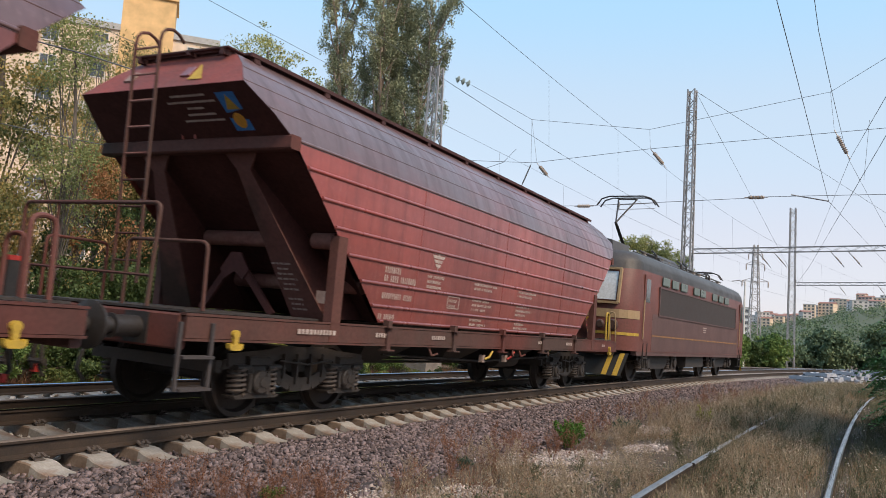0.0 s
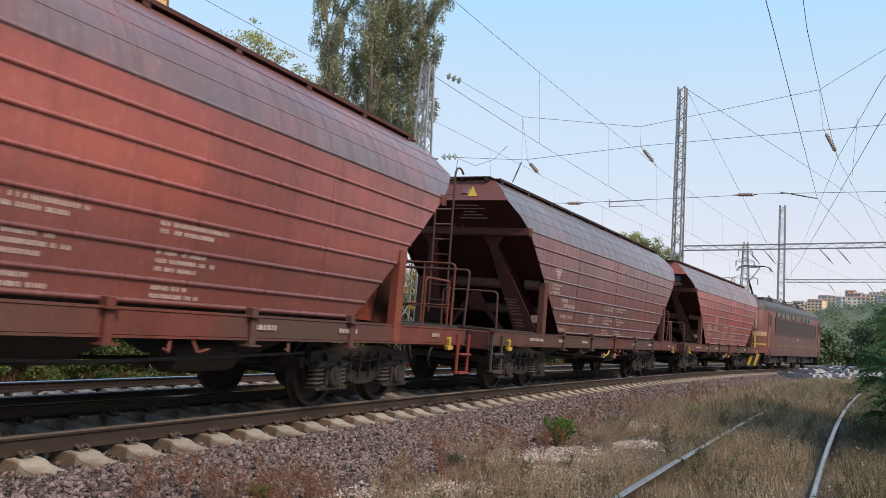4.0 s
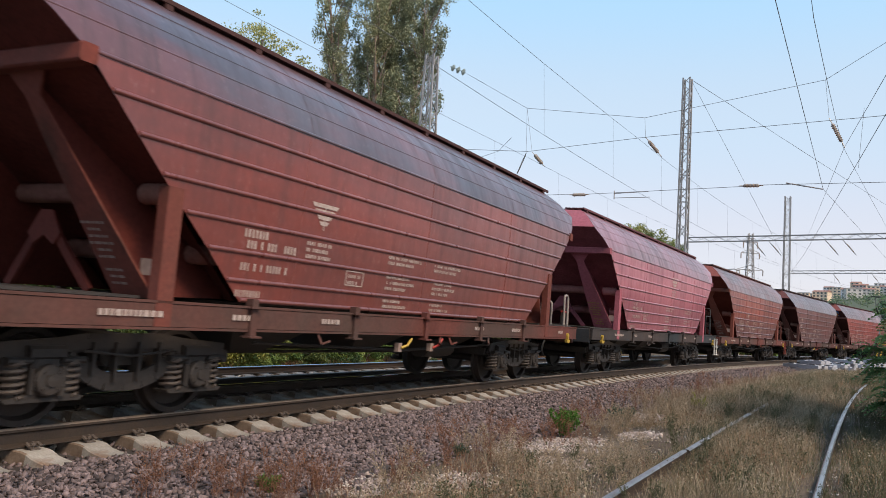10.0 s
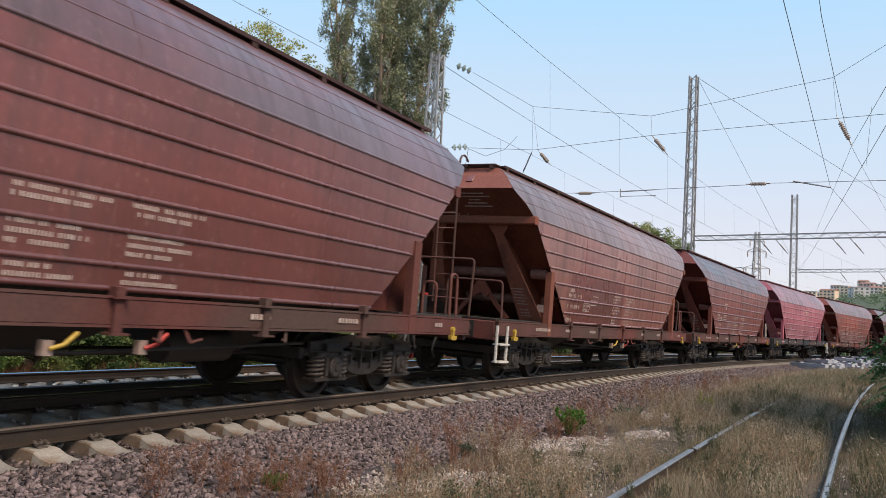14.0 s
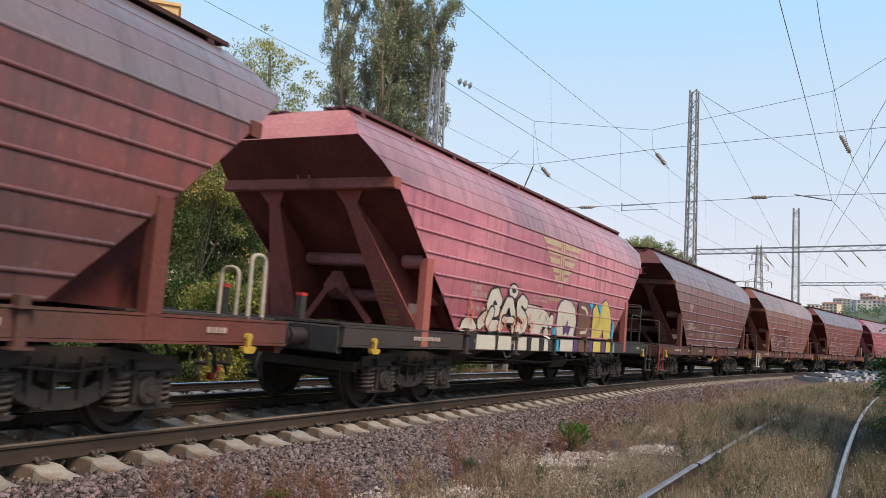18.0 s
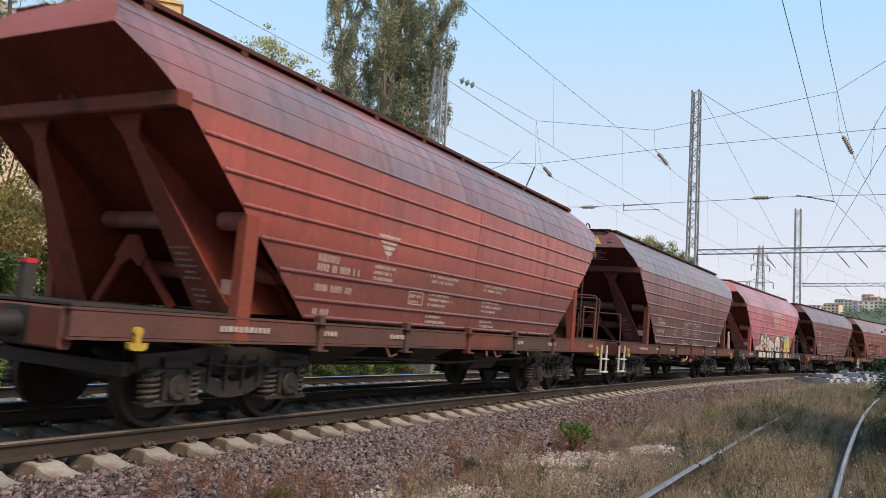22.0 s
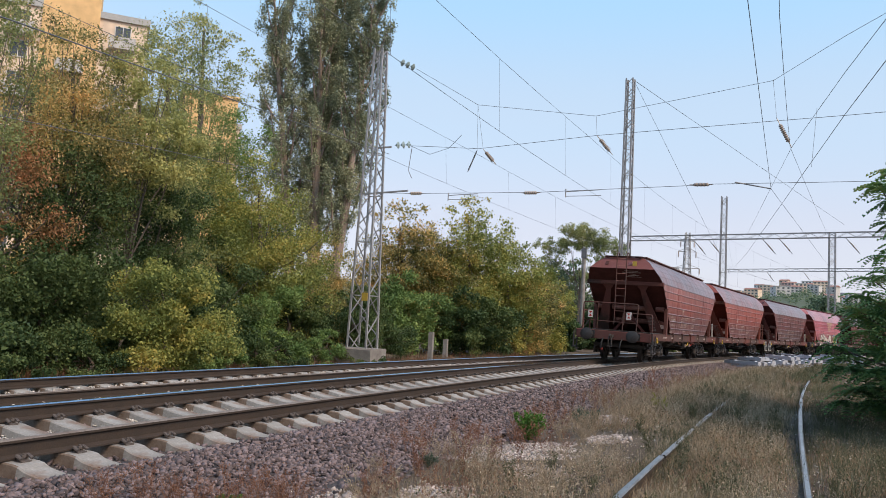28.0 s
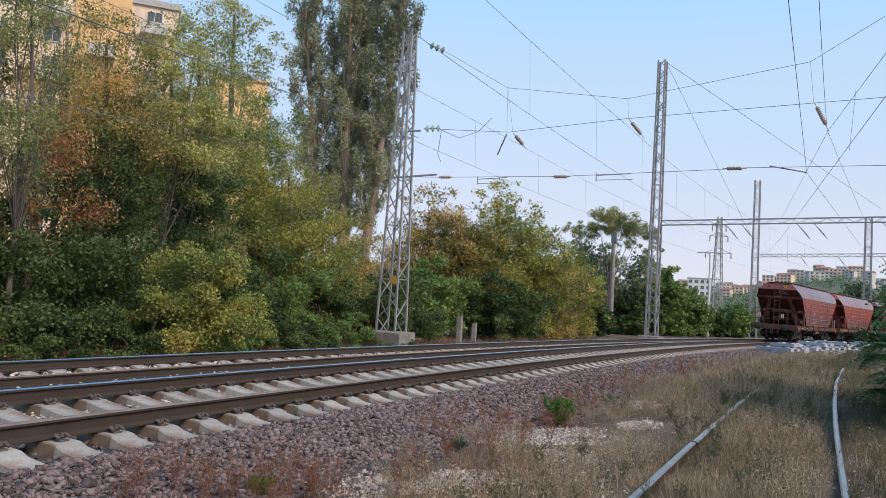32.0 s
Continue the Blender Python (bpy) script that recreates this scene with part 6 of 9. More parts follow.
# true length and height of this type: body longer than the wagon frame, roof at 4.0 m
_done = set()
for _o in LOCO.children_recursive:
    if _o.name.split(".")[0] in ("wheelset", "axle_box", "coil_spring", "side_frame", "buffer", "coupler", "bogie"):
        _o.location.y *= 1.13 if _o.parent == LOCO else 1.0
        continue
    if _o.data.name in _done:
        continue
    _done.add(_o.data.name)
    for _v in _o.data.vertices:
        _v.co.y *= 1.13
        if _v.co.z > 1.0:
            _v.co.z = 1.0 + (_v.co.z - 1.0) * 1.16 if _v.co.z < 3.531 else 3.935 + (_v.co.z - 3.53) * 1.02


# ---- masts, gantries and overhead wires ----
def lattice(name, label, foot, height, w0, w1, panel, turn=0.0, bar=0.05, lace=0.03, base=None, single=False, depth=None):
    """A lattice mast of four corner angles with diagonal lacing on every face."""
    m = thing(name, label, "lattice mast", "line masts", m=Matrix.Translation(foot) @ Matrix.Rotation(turn, 4, "Z"))
    dep = depth or 1.0

    def corner(i, z):
        h = (w0 + (w1 - w0) * z / height) / 2
        return Vector(((-h, h, h, -h)[i], (-h, -h, h, h)[i] * dep, z))
    for i in range(4):
        part("leg", Shape().beam(corner(i, 0), corner(i, height), bar), GALV, m)
    zs = [0.0]
    while zs[-1] < height - 0.3:
        k = w0 + (w1 - w0) * zs[-1] / height
        zs.append(min(height, zs[-1] + max(0.3, k * panel)))
    for f in range(4):
        a, b = f, (f + 1) % 4
        for j in range(len(zs) - 1):
            p, q = (a, b) if j % 2 else (b, a)
            part("brace", Shape().beam(corner(p, zs[j]), corner(q, zs[j + 1]), lace, lace * 0.6), GALV, m)
            if j % 3 == 0:
                part("cross_bar", Shape().beam(corner(a, zs[j]), corner(b, zs[j]), lace, lace * 0.6), GALV, m)
    if base:
        x, y, z0, z1 = base
        s = Shape().box(-x, x, -y, y, z0, z1, 0.05)
        part("foundation", s, CONCRETE_OLD, m, "weathered concrete foundation block")
    return m


def disc_insulator(p, q, n=3, r=0.12, fill=1.0):
    """A ribbed insulator body from p to q; fill: the share of the length that is ribbed, the rest being thin end fittings."""
    s = Shape()
    p, q = Vector(p), Vector(q)
    d = (q - p)
    u = d.normalized()
    s.tube([p, q], 0.014, 6)
    if n > 4:
        a, b = p.lerp(q, 0.5 - fill / 2), p.lerp(q, 0.5 + fill / 2)
        step = (b - a) / n
        pts, rs = [a - u * 0.03, a], [0.03, r * 0.62]
        for i in range(n):
            c = a + step * (i + 0.5)
            pts += [c - step * 0.22, c + step * 0.05, c + step * 0.3]
            rs += [r * 0.66, r, r * 0.66]
        s.tube(pts + [b, b + u * 0.03], rs + [r * 0.62, 0.03], 10)
        return s
    for i in range(n):
        c = p + d * ((i + 0.5) / n)
        s.tube([c - u * 0.06, c - u * 0.02, c + u * 0.03, c + u * 0.05], [r * 0.35, r * 0.45, r, r * 0.6], 10)
    return s


mast_main = lattice("lattice_mast", "grey lattice steel mast on concrete block with yellow plate", (-13.66, 27.84, -0.28), 12.2, 0.86, 0.36, 0.95, radians(-5), 0.07, 0.045, base=(0.74, 0.60, -0.5, 0.34))
part("warning_plate", Shape().box(0.10, 0.36, -0.43, -0.40, 2.15, 2.45), YELLOW, mast_main, "small yellow warning plate")
part("cross_arm", Shape().beam((-0.6, 0, 6.35), (1.6, 0, 6.45), 0.06, 0.06), GALV, mast_main)
part("bracket", Shape().beam((0.0, 0, 8.2), (0.75, 0, 8.2), 0.06, 0.06), GALV, mast_main)
lattice("lattice_mast", "tall slender grey lattice steel mast", (-8.95, 65.4, -0.5), 22.7, 0.78, 0.55, 1.15, radians(-9), 0.12, 0.07, base=(0.8, 0.8, -0.4, 0.22))
lattice("lattice_mast", "tall grey lattice steel mast behind the line", (-2.35, 110, -1.2), 21.0, 0.85, 0.62, 1.15, radians(-5), 0.15, 0.08, base=(0.8, 0.8, -0.4, 0.2))
lattice("lattice_mast", "grey lattice steel mast carrying a gantry", (14.0, 60.3, -0.6), 9.9, 0.55, 0.42, 0.8, radians(-12), 0.1, 0.06, base=(0.6, 0.6, -0.4, 0.2))
lattice("lattice_mast", "grey lattice steel mast behind the far tracks", (12.25, 127.5, -1.4), 18.7, 0.95, 0.80, 0.9, radians(-12), 0.16, 0.09, base=(0.9, 0.9, -0.4, 0.3))
pylon = lattice("pylon", "pale lattice power pylon with cross arms", (-10.0, 160, -1.0), 22.2, 2.2, 0.7, 0.6, radians(20), 0.15, 0.10)
for z, w in ((15.2, 2.4), (18.4, 1.7), (20.4, 1.3)):
    for sg in (1, -1):
        s = Shape().beam((0, 0, z), (sg * w, 0, z + 0.1), 0.12).beam((0, 0, z + 0.9), (sg * w, 0, z + 0.1), 0.09)
        arm = part("cross_arm", s, GALV, pylon)
        part("insulator", disc_insulator((sg * w, 0, z + 0.05), (sg * w, 0, z - 1.0), 6, 0.14), PORCELAIN, arm)


def gantry(label, a, b, h=0.42, arms=()):
    """A lattice girder between two masts."""
    g = thing("gantry", label, "gantry", "line gantries")
    a, b = Vector(a), Vector(b)
    d = (b - a)
    n = int(d.length / 0.6)
    side = Vector((-d.y, d.x, 0)).normalized() * 0.2
    for o in (side, -side):
        for z in (-h / 2, h / 2):
            part("chord", Shape().beam(a + o + Vector((0, 0, z)), b + o + Vector((0, 0, z)), 0.05), GALV, g)
        for i in range(n):
            z0, z1 = (-h / 2, h / 2) if i % 2 else (h / 2, -h / 2)
            part("brace", Shape().beam(a + d * (i / n) + o + Vector((0, 0, z0)), a + d * ((i + 1) / n) + o + Vector((0, 0, z1)), 0.026), GALV, g)
    for t, l in arms:
        p = a + d * t
        s = Shape().beam(p + Vector((0, 0, -0.2)), p + Vector((l, 0, -1.3)), 0.05)
        hp = part("hanger", s, GALV, g)
        part("insulator", disc_insulator(p + Vector((l * 0.3, 0, -0.5)), p + Vector((l * 0.85, 0, -1.12)), 6, 0.065, 0.8), PORCELAIN, hp)
    return g


gantry("grey lattice gantry girder over the tracks", (-8.5, 65.3, 8.82), (14.0, 60.3, 8.95), 0.36, ((0.22, 0.9), (0.27, 0.9), (0.44, 0.9), (0.49, 0.9), (0.68, 0.9)))
gantry("grey lattice gantry girder further down the line", (-1.8, 110, 10.0), (30.0, 100.0, 10.3), 0.36, ((0.15, 0.8), (0.28, 0.8), (0.42, 0.8)))


def wire(name, label, pts, r=0.008, sag=0.0, seg=10):
    """A wire through pts, hanging by sag between each pair."""
    out = []
    for p, q in zip(pts[:-1], pts[1:]):
        p, q = Vector(p), Vector(q)
        k = seg if sag else 1
        for i in range(k):
            t = i / k
            out.append(p.lerp(q, t) + Vector((0, 0, -sag * 4 * t * (1 - t))))
    out.append(Vector(pts[-1]))
    ob = new(name, Shape().tube(out, r, 5).mesh(name, True))
    ob.data.materials.append(WIRE)
    return tagged(ob, label, "overhead wire", "overhead wires")


def insulator_thing(p, q, n, r, material=PORCELAIN, label="ribbed porcelain line insulator", fill=1.0):
    ob = new("insulator", disc_insulator(p, q, n, r, fill).mesh("insulator", True))
    ob.data.materials.append(material)
    return tagged(ob, label, "insulator", "line insulators")


TRK = "thin dark overhead line wire"
# cross span at the near lattice mast
wire("span_wire", "upper cross span wire over the tracks", [(-12.0, 27.69, 10.98), (-9.31, 27.44, 9.35), (-4.82, 27.03, 8.63), (0.83, 26.52, 9.41), (2.85, 26.33, 10.64), (7.5, 25.9, 13.2)], 0.008)
wire("span_wire", "middle cross span wire over the tracks", [(-12.07, 27.69, 7.93), (-9.18, 27.43, 7.68), (-4.78, 27.03, 7.94), (0.95, 26.51, 8.1), (2.9, 26.33, 8.15), (7.5, 25.9, 8.3)], 0.009)
wire("span_wire", "lower cross span wire over the tracks", [(-13.5, 27.84, 6.12), (-11.9, 27.68, 6.06), (-11.4, 27.63, 6.05), (-6.93, 27.22, 5.99), (-1.6, 26.74, 6.10), (-0.95, 26.68, 6.13), (2.94, 26.33, 6.10), (7.5, 25.9, 6.1)], 0.009)
for z, y in ((10.98, 27.70), (7.95, 27.74)):
    insulator_thing((-12.75, y, z + 0.35 if z > 9 else z + 0.03), (-12.05, y - 0.03, z + 0.03), 3, 0.14, GLASSY, "three disc glass line insulator")
for x, y, z in ((-11.7, 27.66, 6.06), (-7.1, 27.24, 5.98), (-1.28, 26.71, 6.12)):
    insulator_thing((x - 0.36, y, z), (x + 0.36, y, z), 10 if x > -5 else 6, 0.075, fill=0.60)
for a, b, node, slim in (((-9.25, 27.43, 7.62), (-9.59, 27.47, 6.83), (-9.31, 27.44, 9.35), True), ((-9.01, 27.41, 7.65), (-8.48, 27.37, 7.07), (-9.31, 27.44, 9.35), False), ((-4.77, 27.03, 7.94), (-4.2, 26.98, 7.23), (-4.82, 27.03, 8.63), False), ((0.95, 26.51, 8.18), (1.40, 26.47, 7.21), (0.83, 26.52, 9.41), False)):
    insulator_thing(a, b, 9, 0.035 if slim else 0.075, WIRE if slim else PORCELAIN, "slim dark rod insulator" if slim else "ribbed porcelain line insulator", 0.8 if slim else 0.55)
    wire("hanger_wire", "thin hanger wire of the cross span", [node, a], 0.005)
wire("dropper", "bent jumper cable under the mast insulator", [(-12.07, 27.69, 7.93), (-11.2, 27.6, 7.55), (-10.4, 27.5, 7.75), (-9.9, 27.5, 8.25)], 0.009)
wire("dropper", "hanging jumper cable at the mast", [(-11.95, 27.6, 7.85), (-12.05, 27.6, 6.95), (-11.9, 27.6, 6.65)], 0.012)
for x, yy, z in ((-10.33, 27.53, 5.85), (-5.8, 27.12, 5.89)):
    s = Shape().tube([(x, yy, z + 0.2), (x, yy, z - 0.1)], 0.02, 6)
    s.tube([(x, yy, z + 0.10), (x + 1.2, yy - 0.11, z + 0.14)], 0.016, 6).tube([(x, yy, z - 0.06), (x + 1.25, yy - 0.11, z - 0.06)], 0.012, 6)
    ob = new("steady_arm", s.mesh("steady_arm"))
    ob.data.materials.append(GALV)
    tagged(ob, "thin steady arm holding the contact wire", "steady arm", "steady arms")
ob = new("steady_arm", Shape().tube([(-0.25, 26.6, 6.17), (0.83, 26.6, 5.95)], 0.022, 6).mesh("steady_arm"))
ob.data.materials.append(GALV)
tagged(ob, "thin steady arm holding the contact wire", "steady arm", "steady arms")


def catenary(label, off, zc, zm, s0, s1, stops, drop=6.0):
    """Contact wire and sagging messenger over a track, with droppers."""
    ss = np.arange(s0, s1 + 0.1, 3.0)
    wire("contact_wire", "contact wire over the " + label, [line(s, off, zc) for s in ss], 0.0055)

    def mz(s):
        for a, b in zip(stops[:-1], stops[1:]):
            if a <= s <= b:
                t = (s - a) / (b - a)
                return zm - 0.12 * 4 * t * (1 - t) * min(1, (b - a) / 45)
        return zm
    wire("messenger_wire", "sagging messenger wire over the " + label, [line(s, off, mz(s)) for s in ss], 0.0055)
    s = s0 + 3
    while s < s1:
        wire("dropper", "thin dropper between messenger and contact wire", [line(s, off, mz(s)), line(s + 0.25, off, zc)], 0.003)
        s += drop


catenary("main line", -0.75, 6.20, 8.12, -8, 170, (-25, 27.5, 64, 110, 170))
catenary("second line", -0.75 - T2_OFF, 6.05, 7.65, -8, 170, (-25, 27.5, 64, 110, 170))
wire("feeder_wire", TRK, [(-8.7, 65.4, 22.1), (16.1, 149, 21.5)], 0.02)
wire("feeder_wire", TRK, [(-8.7, 65.4, 22.1), (-1.5, 108, 9.5)], 0.014)
wire("contact_wire", "contact wire over the siding", [(-0.9, -6, 5.8), (0.06, 12.0, 5.86), (0.82, 26.6, 5.95), (5.5, 60, 6.6), (9.5, 80, 6.6)], 0.006)
wire("messenger_wire", "messenger wire over the siding", [(-0.2, -2, 6.6), (0.49, 13.0, 6.3), (1.35, 26.5, 7.25), (6.0, 60, 7.5)], 0.0055, 0.1)
wire("contact_wire", "contact wire crossing over from the next track", [(3.4, -9, 5.22), (1.64, 14.9, 5.17), (0.18, 40.0, 5.2), (-0.5, 52, 5.5), (-1.05, 63.2, 8.672), (-1.15, 64.2, 8.672)], 0.006)
wire("messenger_wire", "messenger wire crossing over from the next track", [(2.9, 4, 6.0), (1.73, 15.9, 6.21), (1.38, 26.4, 7.2), (0.2, 62, 8.6)], 0.006)
wire("dropper", "thin dropper beside the siding", [(1.55, 19.5, 6.55), (1.45, 19.5, 5.18)], 0.004)
wire("feeder_wire", "dark cable past the near trees", [(-6.2, -2, 2.9), (-7.75, 6.34, 4.33), (-10.0, 15.5, 5.72), (-12.9, 27.6, 7.6)], 0.010)
wire("feeder_wire", "dark cable past the near trees", [(-8.2, -2, 2.9), (-9.54, 7.29, 3.65), (-13.5, 27.8, 6.05)], 0.006)

pole = thing("concrete_pole", "grey round concrete pole with dark head", "pole", m=Matrix.Translation((-13.8, 73.7, -0.7)))
part("shaft", Shape().tube([(0, 0, 0), (0, 0, 9.0)], [0.24, 0.16], 12), CONCRETE_OLD, pole, smooth=True)
part("head", Shape().box(-0.25, 0.25, -0.2, 0.2, 8.6, 9.5, 0.05), WIRE, pole)
lamp = thing("street_lamp", "slim pale steel lamp post", "lamp post", m=Matrix.Translation((-6.8, 94.8, -1.0)))
part("shaft", Shape().tube([(0, 0, 0), (0, 0, 9.9)], [0.14, 0.09], 8), WHITE, lamp, smooth=True)
part("arm", Shape().tube([(0, 0, 9.8), (-0.6, 0, 10.0), (-1.4, 0, 9.9)], 0.06, 6), GALV, lamp)
for x, y, h in ((-12.9, 33.2, 1.35), (-13.6, 37.0, 1.0)):
    p = new("marker_post", Shape().prism([(-0.1, -0.1), (0.1, -0.1), (0.1, 0.1), (-0.1, 0.1)], "z", -0.3, h).mesh("marker_post"))
    p.location = (x, y, -0.6)
    p.data.materials.append(CONCRETE_OLD)
    tagged(p, "short weathered concrete post beside the line", "post", "posts")

# ---- trees and undergrowth ----
RNG = np.random.default_rng(7)


def leaf_cloud(centres, radii, count, size, aspect=1.7, droop=0.3):
    """Leaves (small folded diamonds) scattered in clumps round the centres."""
    centres = np.asarray(centres, float)
    radii = np.asarray(radii, float)
    if radii.ndim == 1:
        radii = np.repeat(radii[:, None], 3, 1)
    wgt = radii.prod(1) ** 0.67
    idx = RNG.choice(len(centres), count, p=wgt / wgt.sum())
    d = RNG.normal(size=(count, 3))
    d /= np.linalg.norm(d, axis=1)[:, None]
    rr = RNG.random(count) ** 0.6
    c = centres[idx] + d * rr[:, None] * radii[idx]
    ax = RNG.normal(size=(count, 3))
    ax[:, 2] -= droop
    ax /= np.linalg.norm(ax, axis=1)[:, None]
    nrm = RNG.normal(size=(count, 3)) * 0.9 + np.array([0, 0, 0.85])
    sd = np.cross(ax, nrm)
    sd /= np.linalg.norm(sd, axis=1)[:, None] + 1e-9
    L = size * RNG.uniform(0.6, 1.35, count)[:, None]
    W = L / aspect
    up = np.cross(sd, ax)
    V = np.stack([c - ax * L / 2, c + sd * W / 2 + up * L * 0.08, c + ax * L / 2, c - sd * W / 2 + up * L * 0.08], 1).reshape(-1, 3)
    return V, np.arange(count * 4).reshape(-1, 4)


def tree(name, label, foot, clumps, leaves, size, lmat, trunk_r=0.18, trunk_top=None, limbs=True, group="", aspect=1.7, fork=0.35, bark=BARK, loose=1.25):
    """A tapered trunk with limbs that reach the clumps, and a crown of leaves. clumps: (x, y, z, rx, ry, rz) from the foot."""
    t = thing(name, label, "tree" if "tree" in name or "poplar" in name else "bush", group, m=Matrix.Translation(foot))
    cl = np.array(clumps, float)
    # break each clump into small ones
    cs, rs = [], []
    for x, y, z, rx, ry, rz in cl:
        n = min(120, max(12, int(rx * ry * rz * 8)))
        d = RNG.normal(size=(n, 3))
        d /= np.linalg.norm(d, axis=1)[:, None]
        q = RNG.random(n)[:, None] ** 0.38 * RNG.uniform(0.74, 1.22, (n, 1))
        cs.append(np.array([x, y, z]) + d * q * np.array([rx, ry, rz]))
        k = RNG.uniform(0.12, 0.27, n) * loose * (rx * ry * rz) ** (1 / 3)
        rs.append(np.stack([k * 1.1, k * 1.1, k * 0.85], 1))
    cs, rs = np.concatenate(cs), np.concatenate(rs)
    if size <= 0.2:
        leaves, size = int(leaves * 1.5), size * 0.74
    V, F = leaf_cloud(cs, rs, leaves, size, aspect)
    me = mesh_from("crown", V, F)
    me.materials.append(lmat)
    part("crown", me, None, t)
    s = Shape()
    top = trunk_top or float(cl[:, 2].max())
    n = 7
    pts = [(0.12 * math.sin(1.7 * i) * i / n, 0.12 * math.cos(2.3 * i) * i / n, top * i / n - 0.2) for i in range(n + 1)]
    s.tube(pts, [trunk_r * (1 - 0.8 * i / n) + 0.015 for i in range(n + 1)], 9)
    part("trunk", s, bark, t, smooth=True)
    if limbs:
        pick = RNG.choice(len(cs), min(len(cs), 10 if limbs is True else limbs), replace=False)
        for i in pick:
            c = cs[i]
            z0 = max(0.25, min(top * 0.9, c[2] * RNG.uniform(fork, fork + 0.35)))
            b = Vector((0, 0, z0))
            mid = b.lerp(Vector(c), 0.5) + Vector((RNG.normal() * 0.15, RNG.normal() * 0.15, 0.1 * RNG.random()))
            r = trunk_r * 0.34 * (1 - z0 / (top * 1.4))
            part("limb", Shape().tube([b, mid, Vector(c)], [max(r, 0.02), max(r * 0.6, 0.014), 0.006], 5), bark, t, smooth=True)
    return t


DKG = [(0.035, 0.064, 0.028), (0.060, 0.100, 0.038), (0.105, 0.148, 0.050), (0.185, 0.205, 0.068)]
MIX = [(0.060, 0.084, 0.040), (0.165, 0.182, 0.078), (0.345, 0.300, 0.115), (0.59, 0.42, 0.155), (0.78, 0.45, 0.18)]
YEL = [(0.095, 0.140, 0.045), (0.215, 0.252, 0.072), (0.39, 0.375, 0.105), (0.60, 0.42, 0.12)]
POP = [(0.138, 0.164, 0.108), (0.236, 0.262, 0.165), (0.36, 0.375, 0.235), (0.56, 0.52, 0.32)]
L_DARK, L_MIX, L_YEL, L_POP = leaf_mat("dark_green_leaves", DKG, 0.35, 0.3), leaf_mat("autumn_mixed_leaves", MIX, 0.75, 0.4), leaf_mat("yellowing_leaves", YEL, 0.6, 0.35), leaf_mat("poplar_leaves", POP, 0.3, 0.3)
L_RED = leaf_mat("rusty_leaves", [(0.16, 0.14, 0.055), (0.27, 0.165, 0.07), (0.40, 0.195, 0.095), (0.48, 0.21, 0.11)], 0.6, 0.3)
L_MIDG = leaf_mat("mid_green_leaves", [(0.083, 0.147, 0.051), (0.138, 0.221, 0.069), (0.202, 0.284, 0.087), (0.293, 0.348, 0.110)], 0.4, 0.3)
L_AIRY = leaf_mat("airy_green_leaves", [(0.135, 0.170, 0.080), (0.22, 0.255, 0.105), (0.32, 0.34, 0.135), (0.46, 0.42, 0.17)], 0.4, 0.4)
L_PALE = leaf_mat("pale_yellow_green_leaves", [(0.16, 0.19, 0.075), (0.29, 0.315, 0.12), (0.45, 0.44, 0.165), (0.62, 0.52, 0.20)], 0.4, 0.4)
# distance haze is mixed into these leaf colours, paler and bluer
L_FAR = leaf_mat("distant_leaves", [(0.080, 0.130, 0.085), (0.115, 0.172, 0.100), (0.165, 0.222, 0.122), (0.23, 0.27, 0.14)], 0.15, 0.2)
TWIG = mat("grey_twig_bark", (0.15, 0.125, 0.105), 0.95, 0, (0.08, 0.065, 0.055), 6, 0.7, 25, 0.6)

# the thicket behind the second line
PALE_TREE = ("broadleaf_tree", "tall pale yellow-green tree near the poplars", (-22.4, 28.1, -0.6), [(0, 0, 14.3, 1.5, 1.5, 1.4), (-1.4, -0.5, 13.0, 1.2, 1.2, 1.3), (1.4, 0.7, 12.7, 1.2, 1.2, 1.2), (-0.2, 0, 12.0, 1.8, 1.8, 1.4), (1.1, 0.5, 10.6, 1.3, 1.3, 1.1), (-1.3, -0.4, 10.5, 1.2, 1.2, 1.1), (0, 0, 7.4, 2.2, 2.2, 1.9)], 15000, 0.14, L_PALE, 0.19)
tree(*PALE_TREE, limbs=30, bark=TWIG)
tree("broadleaf_tree", "tall airy broadleaf tree with thin leafy limbs", (-19.4, 22.6, -0.6), [(0.3, 0, 10.6, 1.9, 1.8, 1.9), (-0.9, 0.4, 8.6, 1.8, 1.8, 1.8), (1.2, 0.5, 7.9, 1.8, 1.8, 1.8), (-0.8, 0, 5.4, 2.8, 2.4, 2.1), (0.4, -0.6, 2.8, 2.6, 2.4, 1.9)], 26000, 0.115, L_AIRY, 0.17, limbs=26, bark=TWIG, loose=1.5)
tree("broadleaf_tree", "leafy green tree turning yellow", (-18.6, 17.6, -0.6), [(0.2, 0.2, 9.2, 1.2, 1.3, 1.2), (0.4, 0, 7.8, 1.6, 1.7, 1.5), (0.9, -0.5, 6.2, 2.0, 2.0, 1.6)], 15000, 0.11, L_MIX, 0.13, limbs=34, bark=TWIG, loose=1.5)
tree("broadleaf_tree", "low dark green tree in the thicket", (-18.0, 17.2, -0.6), [(0.4, -0.3, 4.6, 1.9, 1.9, 1.4), (-0.9, 0.2, 3.6, 2.2, 2.2, 1.7), (0.4, 0.2, 2.0, 2.4, 2.4, 1.7)], 24000, 0.12, L_DARK, 0.12, limbs=14, bark=TWIG)
